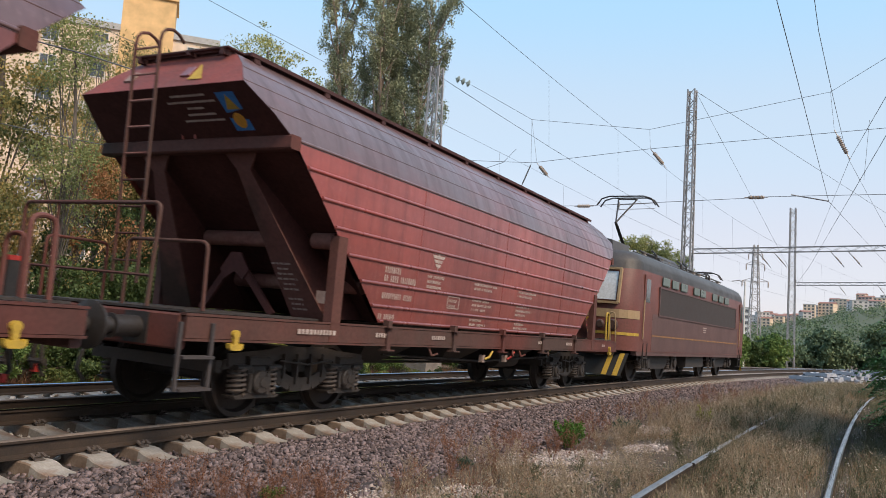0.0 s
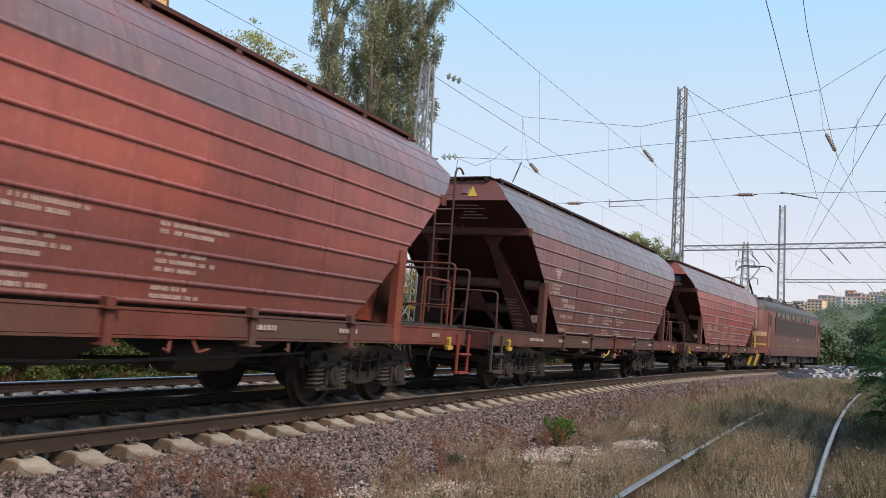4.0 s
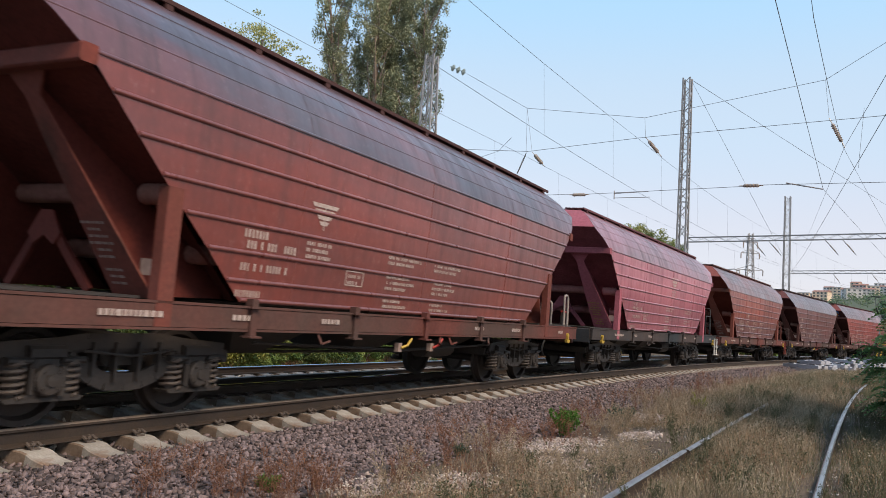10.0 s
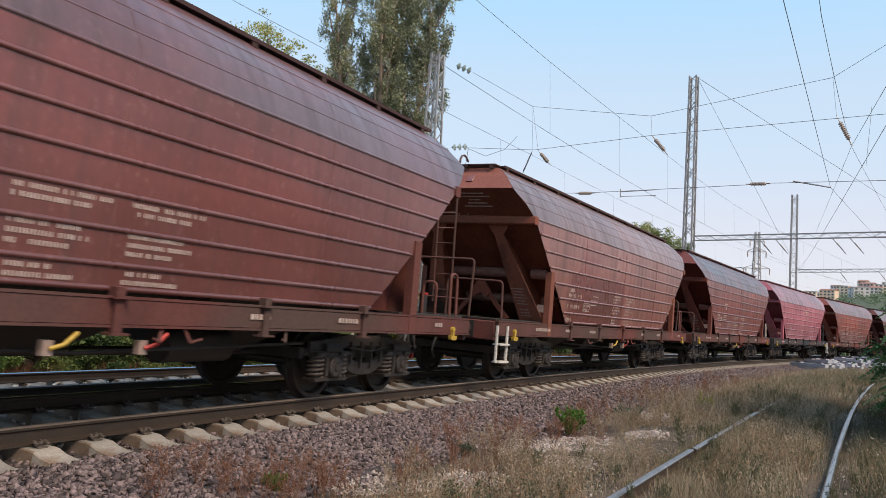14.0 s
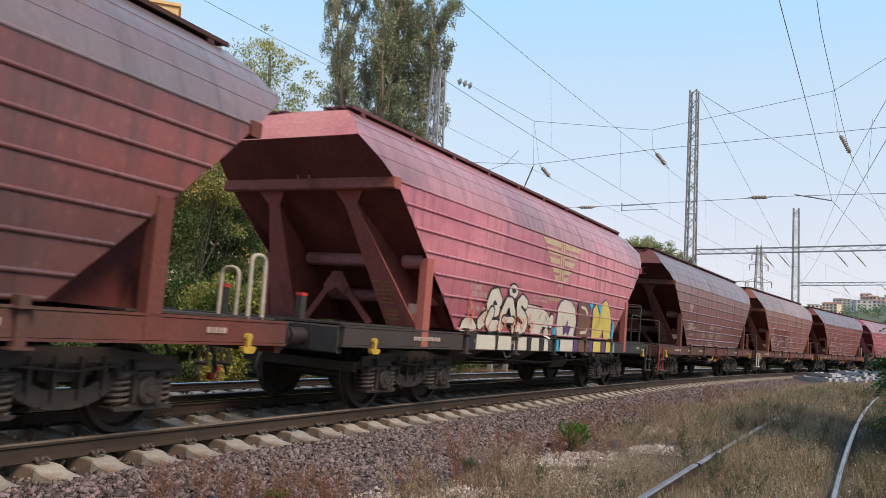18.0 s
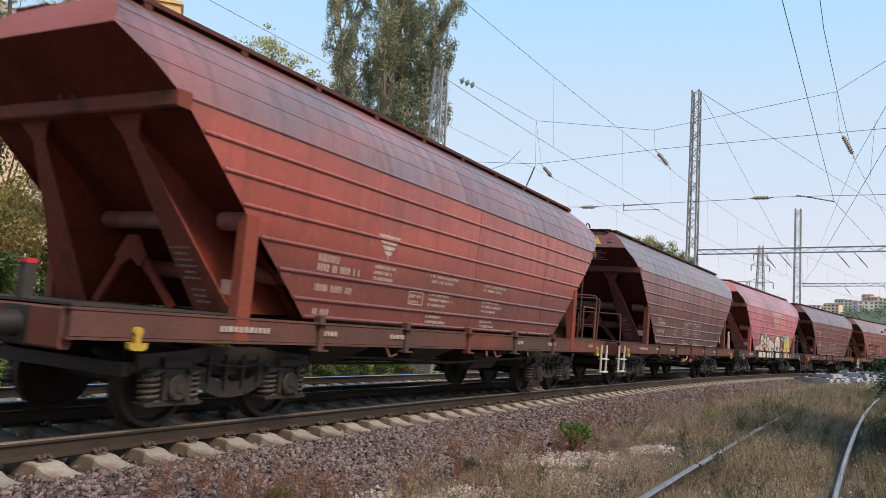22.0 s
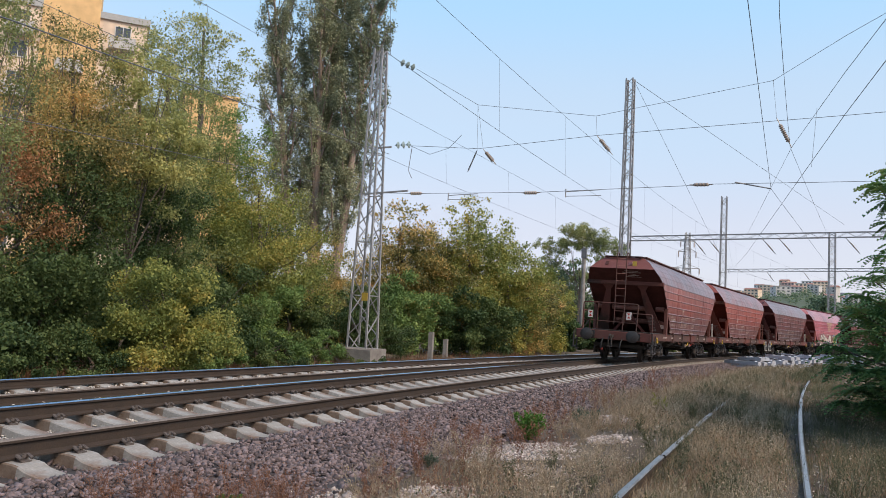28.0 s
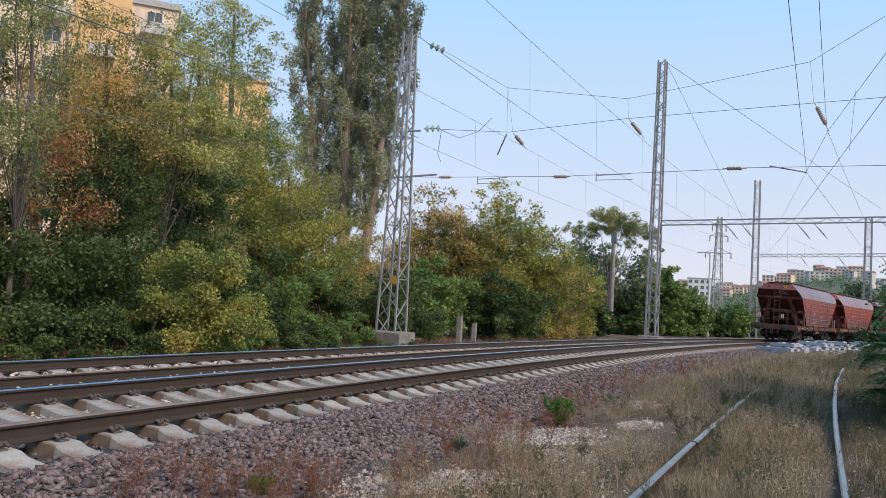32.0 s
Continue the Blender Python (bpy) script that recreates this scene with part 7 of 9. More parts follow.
tree("broadleaf_tree", "thin autumn tree with sparse brown leaves before the block", (-19.6, 17.0, -0.6), [(0.1, 0, 9.6, 1.2, 1.2, 1.4), (-0.2, 0.1, 7.6, 1.4, 1.4, 1.2), (0.3, 0, 5.8, 1.3, 1.3, 1.0)], 4000, 0.10, L_MIX, 0.07, limbs=40, bark=TWIG, loose=2.3)
tree("broadleaf_tree", "yellow-green tree with an open crown before the block", (-17.3, 19.0, -0.6), [(0, 0, 8.6, 1.4, 1.4, 1.2), (-0.7, -0.4, 7.2, 1.5, 1.5, 1.2), (0.8, 0.5, 6.8, 1.5, 1.5, 1.3), (0, 0, 5.4, 1.8, 1.8, 1.2)], 17000, 0.125, L_PALE, 0.13, limbs=26, bark=TWIG, loose=1.5)
tree("broadleaf_tree", "thin sparse tree with drooping twigs at the thicket edge", (-15.4, 12.4, -0.6), [(-0.2, 0, 8.3, 0.9, 0.9, 1.2), (0.2, 0.1, 6.6, 1.0, 1.1, 1.1), (0.1, -0.2, 5.0, 1.1, 1.2, 1.0)], 5500, 0.095, L_AIRY, 0.06, limbs=22, bark=TWIG, loose=2.3)
tree("broadleaf_tree", "yellowing tree at the feet of the poplars", (-18.0, 32.4, -0.6), [(0, 0, 4.2, 1.8, 1.8, 1.4), (0.5, 0.3, 2.4, 2.0, 2.0, 1.5), (-0.6, 0, 1.4, 2.0, 2.0, 1.3)], 16000, 0.13, L_MIX, 0.12, limbs=12, bark=TWIG)
tree("bush", "dark green bush beside the mast foundation", (-15.6, 33.6, -0.65), [(0, 0, 1.2, 1.6, 1.6, 1.2), (0.4, 0.8, 0.8, 1.4, 1.4, 0.9)], 8000, 0.12, L_DARK, 0.06, group="undergrowth bushes")
tree("broadleaf_tree", "sparse tree with rust red leaves", (-17.4, 14.5, -0.6), [(0, 0, 5.3, 1.2, 1.3, 1.0), (0.3, 0.4, 4.0, 1.1, 1.2, 1.0)], 5000, 0.105, L_RED, 0.08, limbs=18, bark=TWIG, loose=2.3)
tree("broadleaf_tree", "slender tall tree with thin leafy twigs", (-17.9, 12.2, -0.6), [(-0.3, 0, 9.6, 1.4, 1.6, 2.4), (0.3, 0.3, 6.6, 1.9, 2.0, 2.0), (0, 0, 3.2, 2.4, 2.4, 2.0)], 26000, 0.125, L_MIX, 0.15, limbs=22, bark=TWIG)
tree("broadleaf_tree", "dark green leafy tree", (-17.2, 7.0, -0.6), [(0, 0, 7.6, 2.0, 2.0, 2.6), (0, 0, 4.2, 2.4, 2.4, 2.4)], 18000, 0.135, L_DARK, 0.16, limbs=14, bark=TWIG)
tree("broadleaf_tree", "yellow-green tree at the thicket edge", (-17.2, 25.6, -0.6), [(0, 0, 4.8, 2.2, 2.2, 1.9), (0.9, 0.5, 3.0, 2.2, 2.2, 1.8), (-0.6, 0, 6.6, 1.7, 1.7, 1.5), (0.4, 0.2, 1.4, 2.0, 2.0, 1.4)], 28000, 0.125, L_YEL, 0.15, limbs=16, bark=TWIG)
tree("broadleaf_tree", "tall green tree beside the poplars", (-20.4, 27.8, -0.6), [(0, 0, 8.6, 1.7, 1.7, 1.6), (-0.6, 0.2, 6.4, 2.0, 2.0, 1.8), (0.5, 0.2, 4.6, 2.2, 2.2, 1.8)], 22000, 0.135, L_MIDG, 0.15, limbs=16, bark=TWIG)
tree("broadleaf_tree", "green tree below the poplars", (-19.8, 28.8, -0.6), [(0, 0, 4.4, 2.1, 2.1, 1.8), (0.6, 0.4, 2.2, 2.4, 2.4, 1.8)], 18000, 0.13, L_DARK, 0.15, limbs=14, bark=TWIG)
tree("broadleaf_tree", "green tree in the middle of the thicket", (-17.8, 20.4, -0.6), [(0, 0, 4.6, 1.9, 1.9, 1.6), (0.3, 0.3, 2.4, 2.1, 2.1, 1.6)], 18000, 0.125, L_DARK, 0.14, limbs=14, bark=TWIG)
tree("bush", "round yellow-green bush beside the line", (-13.7, 16.5, -0.62), [(0.1, 0.1, 1.5, 1.45, 1.4, 1.35), (-0.7, -0.6, 1.0, 1.0, 1.0, 0.95), (0.6, 0.7, 1.1, 1.0, 1.0, 0.95)], 20000, 0.115, L_YEL, 0.06, loose=1.6)
for x, y, k, m_ in ((-16.0, 12.6, 1.0, L_DARK), (-15.8, 9.4, 0.95, L_DARK), (-16.2, 15.0, 1.1, L_DARK), (-15.8, 20.6, 1.0, L_DARK), (-15.2, 23.0, 0.9, L_MIDG), (-16.0, 6.0, 0.9, L_DARK), (-15.6, 30.6, 1.0, L_DARK), (-15.9, 26.0, 0.9, L_DARK)):
    tree("bush", "green undergrowth bush along the thicket", (x, y, -0.62), [(0, 0, 1.3 * k, 1.7 * k, 1.7 * k, 1.4 * k), (0.3, 0.6, 2.4 * k, 1.3 * k, 1.3 * k, 1.1 * k)], 11000, 0.125, m_, 0.07, group="undergrowth bushes")
for x, y, k, m_ in ((-14.3, 7.6, 0.5, L_DARK), (-14.6, 10.2, 0.6, L_MIDG), (-14.4, 12.6, 0.5, L_DARK), (-14.5, 15.0, 0.55, L_DARK), (-14.3, 19.6, 0.5, L_MIDG), (-14.2, 22.0, 0.55, L_DARK), (-14.0, 24.8, 0.6, L_MIDG), (-13.8, 28.0, 0.55, L_DARK)):
    tree("bush", "low green bush at the foot of the thicket", (x, y, -0.66), [(0, 0, 0.7 * k, 1.7 * k, 2.4 * k, 0.95 * k), (0.1, 0.7 * k, 1.5 * k, 1.0 * k, 1.3 * k, 0.8 * k), (0.2, -0.8 * k, 0.35, 1.5 * k, 1.9 * k, 0.45)], 7500, 0.09, m_, 0.04, group="undergrowth bushes")

for x, y in ((-19.5, 6.5), (-20.5, 10.0), (-20.0, 13.2), (-20.8, 17.5), (-20.0, 21.0), (-20.6, 25.0), (-19.5, 32.0), (-17.6, 35.0), (-22.5, 14.0), (-23.0, 21.0)):
    tree("bush", "dark green bush deep in the thicket", (x, y, -0.65), [(0, 0, 1.2, 2.0, 2.2, 1.4), (0.3, 0.4, 2.4, 1.5, 1.6, 1.0)], 4200, 0.21, L_DARK, 0.07, group="undergrowth bushes")

POP_BARK = mat("pale_poplar_bark", (0.34, 0.255, 0.205), 0.95, 0, (0.19, 0.145, 0.12), 6, 0.7, 25, 0.6)


def poplar(label, foot, lean, height, first, spread, boughs, leaves):
    """A poplar: a leaning trunk with steep boughs, each clothed in narrow upright clumps of leaves."""
    t = thing("poplar", label, "tree", "poplars", m=Matrix.Translation(foot))
    tip = Vector((lean[0], lean[1], height))
    part("trunk", Shape().tube([tip * q + Vector((0.15 * math.sin(5 * q), 0.1 * math.cos(4 * q) - 0.1, -0.2)) for q in (0, 0.15, 0.3, 0.5, 0.7, 0.85, 1.0)], [0.34, 0.29, 0.25, 0.18, 0.11, 0.06, 0.02], 9), POP_BARK, t, smooth=True)
    cs, rs = [], []
    for i in range(boughs):
        q = (i + RNG.random()) / boughs
        z0 = first + (height - 1.5 - first) * q
        a = 2.4 * i + RNG.uniform(-0.4, 0.4)
        ln = RNG.uniform(2.4, 4.6) * (1 - 0.35 * q)
        out = spread * RNG.uniform(0.5, 1.1)
        b0 = tip * (z0 / height)
        b1 = b0 + Vector((out * math.cos(a) * 0.6, out * math.sin(a) * 0.6, ln * 0.45))
        b2 = b0 + Vector((out * math.cos(a), out * math.sin(a), ln))
        part("bough", Shape().tube([b0, b1, b2], [0.085 * (1.2 - q), 0.05, 0.012], 5), POP_BARK, t, smooth=True)
        for j in range(7):
            f = 0.25 + 0.85 * j / 6
            c = (b0.lerp(b1, f * 2) if f < 0.5 else b1.lerp(b2, f * 2 - 1)) + Vector(RNG.normal(size=3)) * 0.22
            cs.append(tuple(c))
            k = RNG.uniform(0.20, 0.42)
            rs.append((k, k, k * 1.7))
    V, F = leaf_cloud(cs, rs, int(leaves * 1.45), 0.105, 1.4)
    me = mesh_from("crown", V, F)
    me.materials.append(L_POP)
    part("crown", me, None, t)
    return t


poplar("tall poplar with steep boughs and open crown", (-22.1, 36.6, -0.7), (-2.9, 0.3), 22.0, 4.0, 1.5, 44, 32000)
poplar("tall poplar with bare lower trunk", (-21.5, 37.0, -0.7), (-0.2, 0.0), 23.0, 4.2, 1.3, 44, 32000)
poplar("tall poplar beside the lattice mast", (-20.9, 37.5, -0.7), (2.2, 0.2), 20.5, 4.6, 1.25, 38, 32000)
poplar("tall poplar standing behind the others", (-22.6, 38.6, -0.7), (0.9, 0.4), 22.0, 7.5, 1.5, 34, 32000)

# trees past the mast
for x, y, h, r, m_, nl in ((-19.2, 43.6, 8.9, 2.3, L_MIX, 20000), (-15.6, 45.6, 9.7, 2.3, L_YEL, 22000), (-17.4, 44.6, 7.6, 2.2, L_MIX, 15000), (-13.9, 48.6, 7.6, 2.0, L_YEL, 17000), (-18.0, 40.5, 4.2, 2.4, L_MIDG, 14000), (-14.2, 43.2, 3.6, 2.2, L_DARK, 14000), (-13.4, 52.0, 6.0, 2.0, L_MIX, 14000), (-13.2, 57.0, 6.2, 1.8, L_YEL, 11000)):
    tree("broadleaf_tree", "yellowing broadleaf tree beside the line" if m_ in (L_MIX, L_YEL) else "green broadleaf tree beside the line", (x, y, -0.65), [(0, 0, h - 1.3, r * 0.75, r * 0.75, 1.5), (0.8, 0.3, h * 0.62, r, r, h * 0.24), (-0.9, 0.1, h * 0.52, r, r, h * 0.24), (-0.2, -0.2, h * 0.26, r * 1.2, r, h * 0.26)], nl, 0.2, m_, 0.16, limbs=10, bark=TWIG)
tree("flat_topped_tree", "spreading flat-topped tree with fanning bare limbs", (-15.0, 78.4, -1.5), [(0, 0, 11.9, 2.9, 2.6, 1.1), (-2.7, 0, 11.0, 2.0, 2.0, 1.0), (2.7, 0.3, 11.0, 2.2, 2.0, 1.0), (-3.9, 0, 9.5, 1.5, 1.6, 0.9), (3.9, 0, 9.4, 1.3, 1.6, 0.9), (-2.0, 0.4, 9.6, 1.5, 1.4, 0.8), (1.6, -0.4, 9.4, 1.6, 1.4, 0.8), (3.8, 0.2, 7.6, 1.5, 1.4, 0.9), (-3.4, 0.2, 7.4, 1.3, 1.4, 0.8), (3.6, 0, 6.2, 1.2, 1.2, 0.9), (0.4, 0, 8.0, 2.2, 1.6, 0.8), (-2.0, 0, 6.4, 1.6, 1.4, 0.8)], 17000, 0.20, L_AIRY, 0.22, 9.0, fork=0.3, limbs=24, bark=TWIG)
for x, y, h, r, m_ in ((-16.0, 60, 3.4, 2.4, L_DARK), (-14.5, 66, 3.2, 2.4, L_DARK), (-17.5, 70, 4.8, 2.6, L_DARK), (-13.0, 80, 4.6, 2.8, L_DARK), (-10.4, 86, 7.6, 2.2, L_MIDG), (-16, 90, 6.0, 3.0, L_DARK), (-8.6, 92, 5.8, 2.2, L_MIDG), (-7.2, 99, 3.6, 2.4, L_DARK), (-4.6, 104, 4.0, 2.6, L_MIDG)):
    tree("broadleaf_tree", "green broadleaf tree beside the line", (x, y, -0.8), [(0, 0, h * 0.76, r * 0.8, r * 0.8, h * 0.24), (0.5, 0, h * 0.5, r, r, h * 0.24), (-0.3, 0, h * 0.25, r * 1.1, r, h * 0.25)], 11000, 0.32, m_, 0.14, limbs=6)
for x, y, h, r in ((-10, 112, 4.6, 3.0), (-4.5, 118, 5.0, 3.4), (2, 122, 6.0, 4.0), (9, 124, 7.2, 4.2), (17, 126, 9.0, 4.6), (26, 128, 8.6, 5.0), (34, 124, 7.5, 5.0), (42, 120, 7.5, 5), (-20, 110, 6.5, 4), (12, 140, 9.6, 4.0)):
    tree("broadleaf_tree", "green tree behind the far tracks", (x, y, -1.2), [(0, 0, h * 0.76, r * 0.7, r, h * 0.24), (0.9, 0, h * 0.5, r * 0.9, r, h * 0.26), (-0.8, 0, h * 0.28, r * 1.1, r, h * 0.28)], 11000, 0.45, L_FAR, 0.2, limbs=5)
for x, y, h, r in ((-17.6, 84, 10.2, 3.0), (-13.4, 88, 9.6, 3.0), (-20.5, 82, 8.6, 3.0)):
    tree("broadleaf_tree", "haze-tinted green tree behind the flat-topped tree", (x, y, -1.4), [(0, 0, h * 0.78, r * 0.8, r * 0.8, h * 0.2), (0.5, 0, h * 0.5, r, r, h * 0.24), (-0.3, 0, h * 0.25, r * 1.1, r, h * 0.25)], 13000, 0.28, L_FAR, 0.16, limbs=6)

# the sumac at the siding
SUM = [(0.060, 0.130, 0.055), (0.10, 0.21, 0.08), (0.17, 0.30, 0.105), (0.27, 0.37, 0.12), (0.30, 0.16, 0.08)]


def frond_tree(foot):
    t = thing("sumac_tree", "green sumac tree with long feathered leaves", "tree", m=Matrix.Translation(foot))
    tips = []
    st = Shape()
    for i in range(120):
        a = RNG.uniform(0, 2 * math.pi)
        z = RNG.uniform(0.3, 5.0) if i % 3 else RNG.uniform(0.3, 2.4)
        rr = RNG.uniform(0.5, 1.7) * float(np.interp(z, [0.3, 1.2, 2.4, 3.4, 5.0], [0.76, 0.96, 1.04, 0.90, 0.6]))
        p = Vector((rr * math.cos(a), rr * math.sin(a), z))
        st.tube([(0, 0, max(0.1, z * 0.5)), (p.x * 0.5, p.y * 0.5, z * 0.8), p], [0.03, 0.02, 0.01], 5, False)
        tips.append(p)
    st.tube([(0, 0, -0.3), (0.1, 0, 2.0), (0, 0.1, 4.4)], [0.09, 0.06, 0.02], 8)
    part("trunk", st, BARK, t, smooth=True)
    V, F = [], []
    for p in tips:
        for k in range(13):
            d = Vector(RNG.normal(size=3))
            d.z = abs(d.z) * 0.4 - 0.15
            d.normalize()
            side = d.cross(Vector((0, 0, 1))).normalized()
            ln = RNG.uniform(0.32, 0.55)
            for j in range(8):
                c = p + d * (ln * (j + 1) / 8) + Vector((0, 0, -0.22 * ((j + 1) / 8) ** 2))
                for sg in (1, -1):
                    e = (side * sg + d * 0.45).normalized()
                    l = 0.13 * (1 - 0.35 * abs(j - 3) / 4)
                    w = d * 0.022
                    b = len(V)
                    V += [c, c + e * l * 0.5 + w + Vector((0, 0, 0.008)), c + e * l + Vector((0, 0, -0.03)), c + e * l * 0.5 - w]
                    F.append((b, b + 1, b + 2, b + 3))
    me = mesh_from("crown", np.array([tuple(v) for v in V]), np.array(F))
    me.materials.append(leaf_mat("sumac_leaves", SUM, 0.7))
    part("crown", me, None, t)
    return t


frond_tree((3.22, 15.3, -0.3))
frond_tree((4.02, 13.0, -0.3))
frond_tree((3.85, 18.0, -0.3))

# ---- buildings ----
def block(label, foot, turn, w, d, floors, fh, wall_m, roof_m, bays, win=(1.3, 1.4), balcony=None, gable=False, far=False, group="distant apartment houses"):
    """An apartment house: walls with real window openings' frames and panes set in, floors, balconies and roof."""
    b = thing("apartment_building", label, "building", group, m=Matrix.Translation(foot) @ Matrix.Rotation(turn, 4, "Z"))
    h = floors * fh
    part("wall", Shape().box(-w / 2, w / 2, -d / 2, d / 2, -4, h), wall_m, b)
    s = Shape()
    if gable:
        s.prism([(-d / 2 - 0.5, h), (d / 2 + 0.5, h), (0, h + d * 0.17)], "x", -w / 2 - 0.4, w / 2 + 0.4)
    else:
        s.box(-w / 2 - 0.2, w / 2 + 0.2, -d / 2 - 0.2, d / 2 + 0.2, h, h + 0.6)
    part("roof", s, roof_m, b)
    glass = mat("house_window_glass", (0.06, 0.07, 0.08), 0.12, 0, (0.14, 0.15, 0.16), 0.4, 0.8, 5, 0)
    for f in range(floors):
        for i in range(bays):
            x = -w / 2 + w * (i + 0.5) / bays
            z = f * fh + 0.9
            s = Shape()
            ww, hh = win
            y = -d / 2
            for a in ((x - ww / 2 - 0.08, x - ww / 2, z, z + hh), (x + ww / 2, x + ww / 2 + 0.08, z, z + hh), (x - ww / 2 - 0.08, x + ww / 2 + 0.08, z + hh, z + hh + 0.08), (x - ww / 2 - 0.08, x + ww / 2 + 0.08, z - 0.1, z), (x - 0.03, x + 0.03, z, z + hh)):
                s.box(a[0], a[1], y - 0.08, y - 0.002, a[2], a[3])
            if far:
                part("window", Shape().box(x - ww / 2, x + ww / 2, y - 0.03, y - 0.003, z, z + hh), glass, b)
                continue
            wf = part("window", s, WHITE, b)
            part("pane", Shape().box(x - ww / 2, x + ww / 2, y - 0.03, y - 0.003, z, z + hh), glass, wf)
            if balcony and (i + f) % 2 == 0:
                s = Shape()
                s.box(x - ww * 0.9, x + ww * 0.9, y - 1.2, y - 0.002, z - 0.95, z - 0.8)
                s.box(x - ww * 0.9, x + ww * 0.9, y - 1.2, y - 1.1, z - 0.8, z + 0.15)
                part("balcony", s, balcony, b)
    return b


CREAM = mat("cream_render", (0.76, 0.59, 0.44), 0.9, 0, (0.66, 0.51, 0.40), 0.15, 0.7, 1, 0.02)
OCHRE = mat("ochre_render", (0.74, 0.48, 0.23), 0.9, 0, (0.66, 0.42, 0.20), 0.15, 0.7, 1, 0.02)
GREYW = mat("pale_grey_render", (0.55, 0.52, 0.50), 0.9, 0, (0.46, 0.43, 0.41), 0.3, 0.7, 6, 0.1)
# town roof tile, its red muted to carry distance haze
TILE = mat("red_roof_tile", (0.33, 0.17, 0.13), 0.85, 0, (0.26, 0.14, 0.12), 0.8, 0.7, 8, 0.3)
WROOF = mat("pale_roof", (0.45, 0.44, 0.43), 0.8)
# town white walls, with distance haze in the colour
PALEW = mat("white_house_render", (0.76, 0.73, 0.74), 0.9)
PINKW = mat("pink_house_render", (0.66, 0.46, 0.40), 0.9)

# the tall ochre and cream block behind the thicket, its front towards the line
_t = radians(43.8)
block("tall cream apartment block with ochre stair towers behind trees", (-69.9, 51.0, -0.8), _t, 34, 12, 10, 2.85, CREAM, WROOF, 8, group="near apartment blocks", balcony=GREYW)
tow = thing("stair_tower", "ochre rendered stair tower of the apartment block", "building", m=Matrix.Translation((-58.9, 54.6, -0.8)) @ Matrix.Rotation(_t, 4, "Z"))
part("wall", Shape().box(-2.4, 2.4, -1.2, 3.0, 0, 32.2), OCHRE, tow)
part("cap", Shape().box(-2.6, 2.6, -1.4, 3.2, 32.2, 32.5), OCHRE, tow)
part("parapet", Shape().box(-2.0, 0.4, -1.0, 2.8, 32.5, 33.3), CREAM, tow)
wing = thing("stair_tower", "ochre rendered low stair tower behind the thicket", "building", m=Matrix.Translation((-57.5, 73.6, -0.8)) @ Matrix.Rotation(_t, 4, "Z"))
part("wall", Shape().box(-3.0, 3.0, -1.5, 3.0, 0, 26.0), OCHRE, wing)
part("cap", Shape().box(-3.2, 3.2, -1.7, 3.2, 26.0, 26.3), OCHRE, wing)
block("cream apartment house wing behind the thicket", (-62.5, 74.5, -0.8), _t, 13, 10, 8, 2.85, CREAM, WROOF, 4, group="near apartment blocks")
copy_thing(tow, Matrix.Translation((-70.3, 43.2, -3.0)) @ Matrix.Rotation(_t, 4, "Z"))

# the hillside town
RH = random.Random(5)


def hill_z(r, a):
    """Height of the hillside at distance r and bearing a (degrees)."""
    k = min(1.0, max(0.0, (r - 300) / 740))
    return -3 + (43 + 9 * math.sin(a * 0.21 + 1.0) + 3 * math.sin(a * 0.53)) * k ** 0.85 + max(0, r - 1040) * 0.012 + 13 * k * math.exp(-((a - 3.6) / 2.6) ** 2) - 6 * k * math.exp(-((a + 3.5) / 2.5) ** 2)


block("white modern apartment house below the hillside town", (-37.0, 446, 7.5), radians(5), 12, 11, 5, 3.1, mat("white_render", (0.74, 0.74, 0.74), 0.8), WROOF, 4, (1.7, 1.6))
for i in range(110):
    a = -7.0 + 34 * ((i * 0.618034) % 1.0) ** 1.25
    r = (820, 940, 1060, 880, 1000)[i % 5] + RH.uniform(-30, 30)
    wm, rm, g = ((PINKW, TILE, True), (CREAM, TILE, True), (GREYW, WROOF, False), (PALEW, TILE, True), (PALEW, WROOF, False), (PINKW, TILE, True), (CREAM, WROOF, False), (GREYW, TILE, True), (PALEW, TILE, True))[i % 9]
    wd = RH.uniform(8, 15)
    ra = radians(a)
    block("pale rendered hillside apartment house with tiled roof" if g else "pale rendered flat-roofed hillside house", (r * math.sin(ra), r * math.cos(ra), hill_z(r, a) - 1), -ra + radians(RH.uniform(-24, 24)), wd, 10, RH.choice((2, 3, 3, 4, 5)), 2.9, wm, rm, int(wd // 3.4), (1.9, 1.5), None, g, True)


def hill():
    n, mrow = 90, 16
    vs, fs = [], []
    for j in range(mrow):
        for i in range(n):
            a = -75 + 130 * i / (n - 1)
            r = 300 + 75 * j
            vs.append((r * math.sin(radians(a)), r * math.cos(radians(a)), hill_z(r, a)))
    fs = [(j * n + i, j * n + i + 1, (j + 1) * n + i + 1, (j + 1) * n + i) for j in range(mrow - 1) for i in range(n - 1)]
    me = mesh_from("hillside", vs, fs, True)
    me.materials.append(mat("wooded_hillside", (0.06, 0.085, 0.045), 0.95, 0, (0.10, 0.105, 0.06), 0.02, 0.8, 0.3, 0.6))
    return tagged(new("hillside", me), "low wooded hillside carrying the town", "hill", kind="structure")


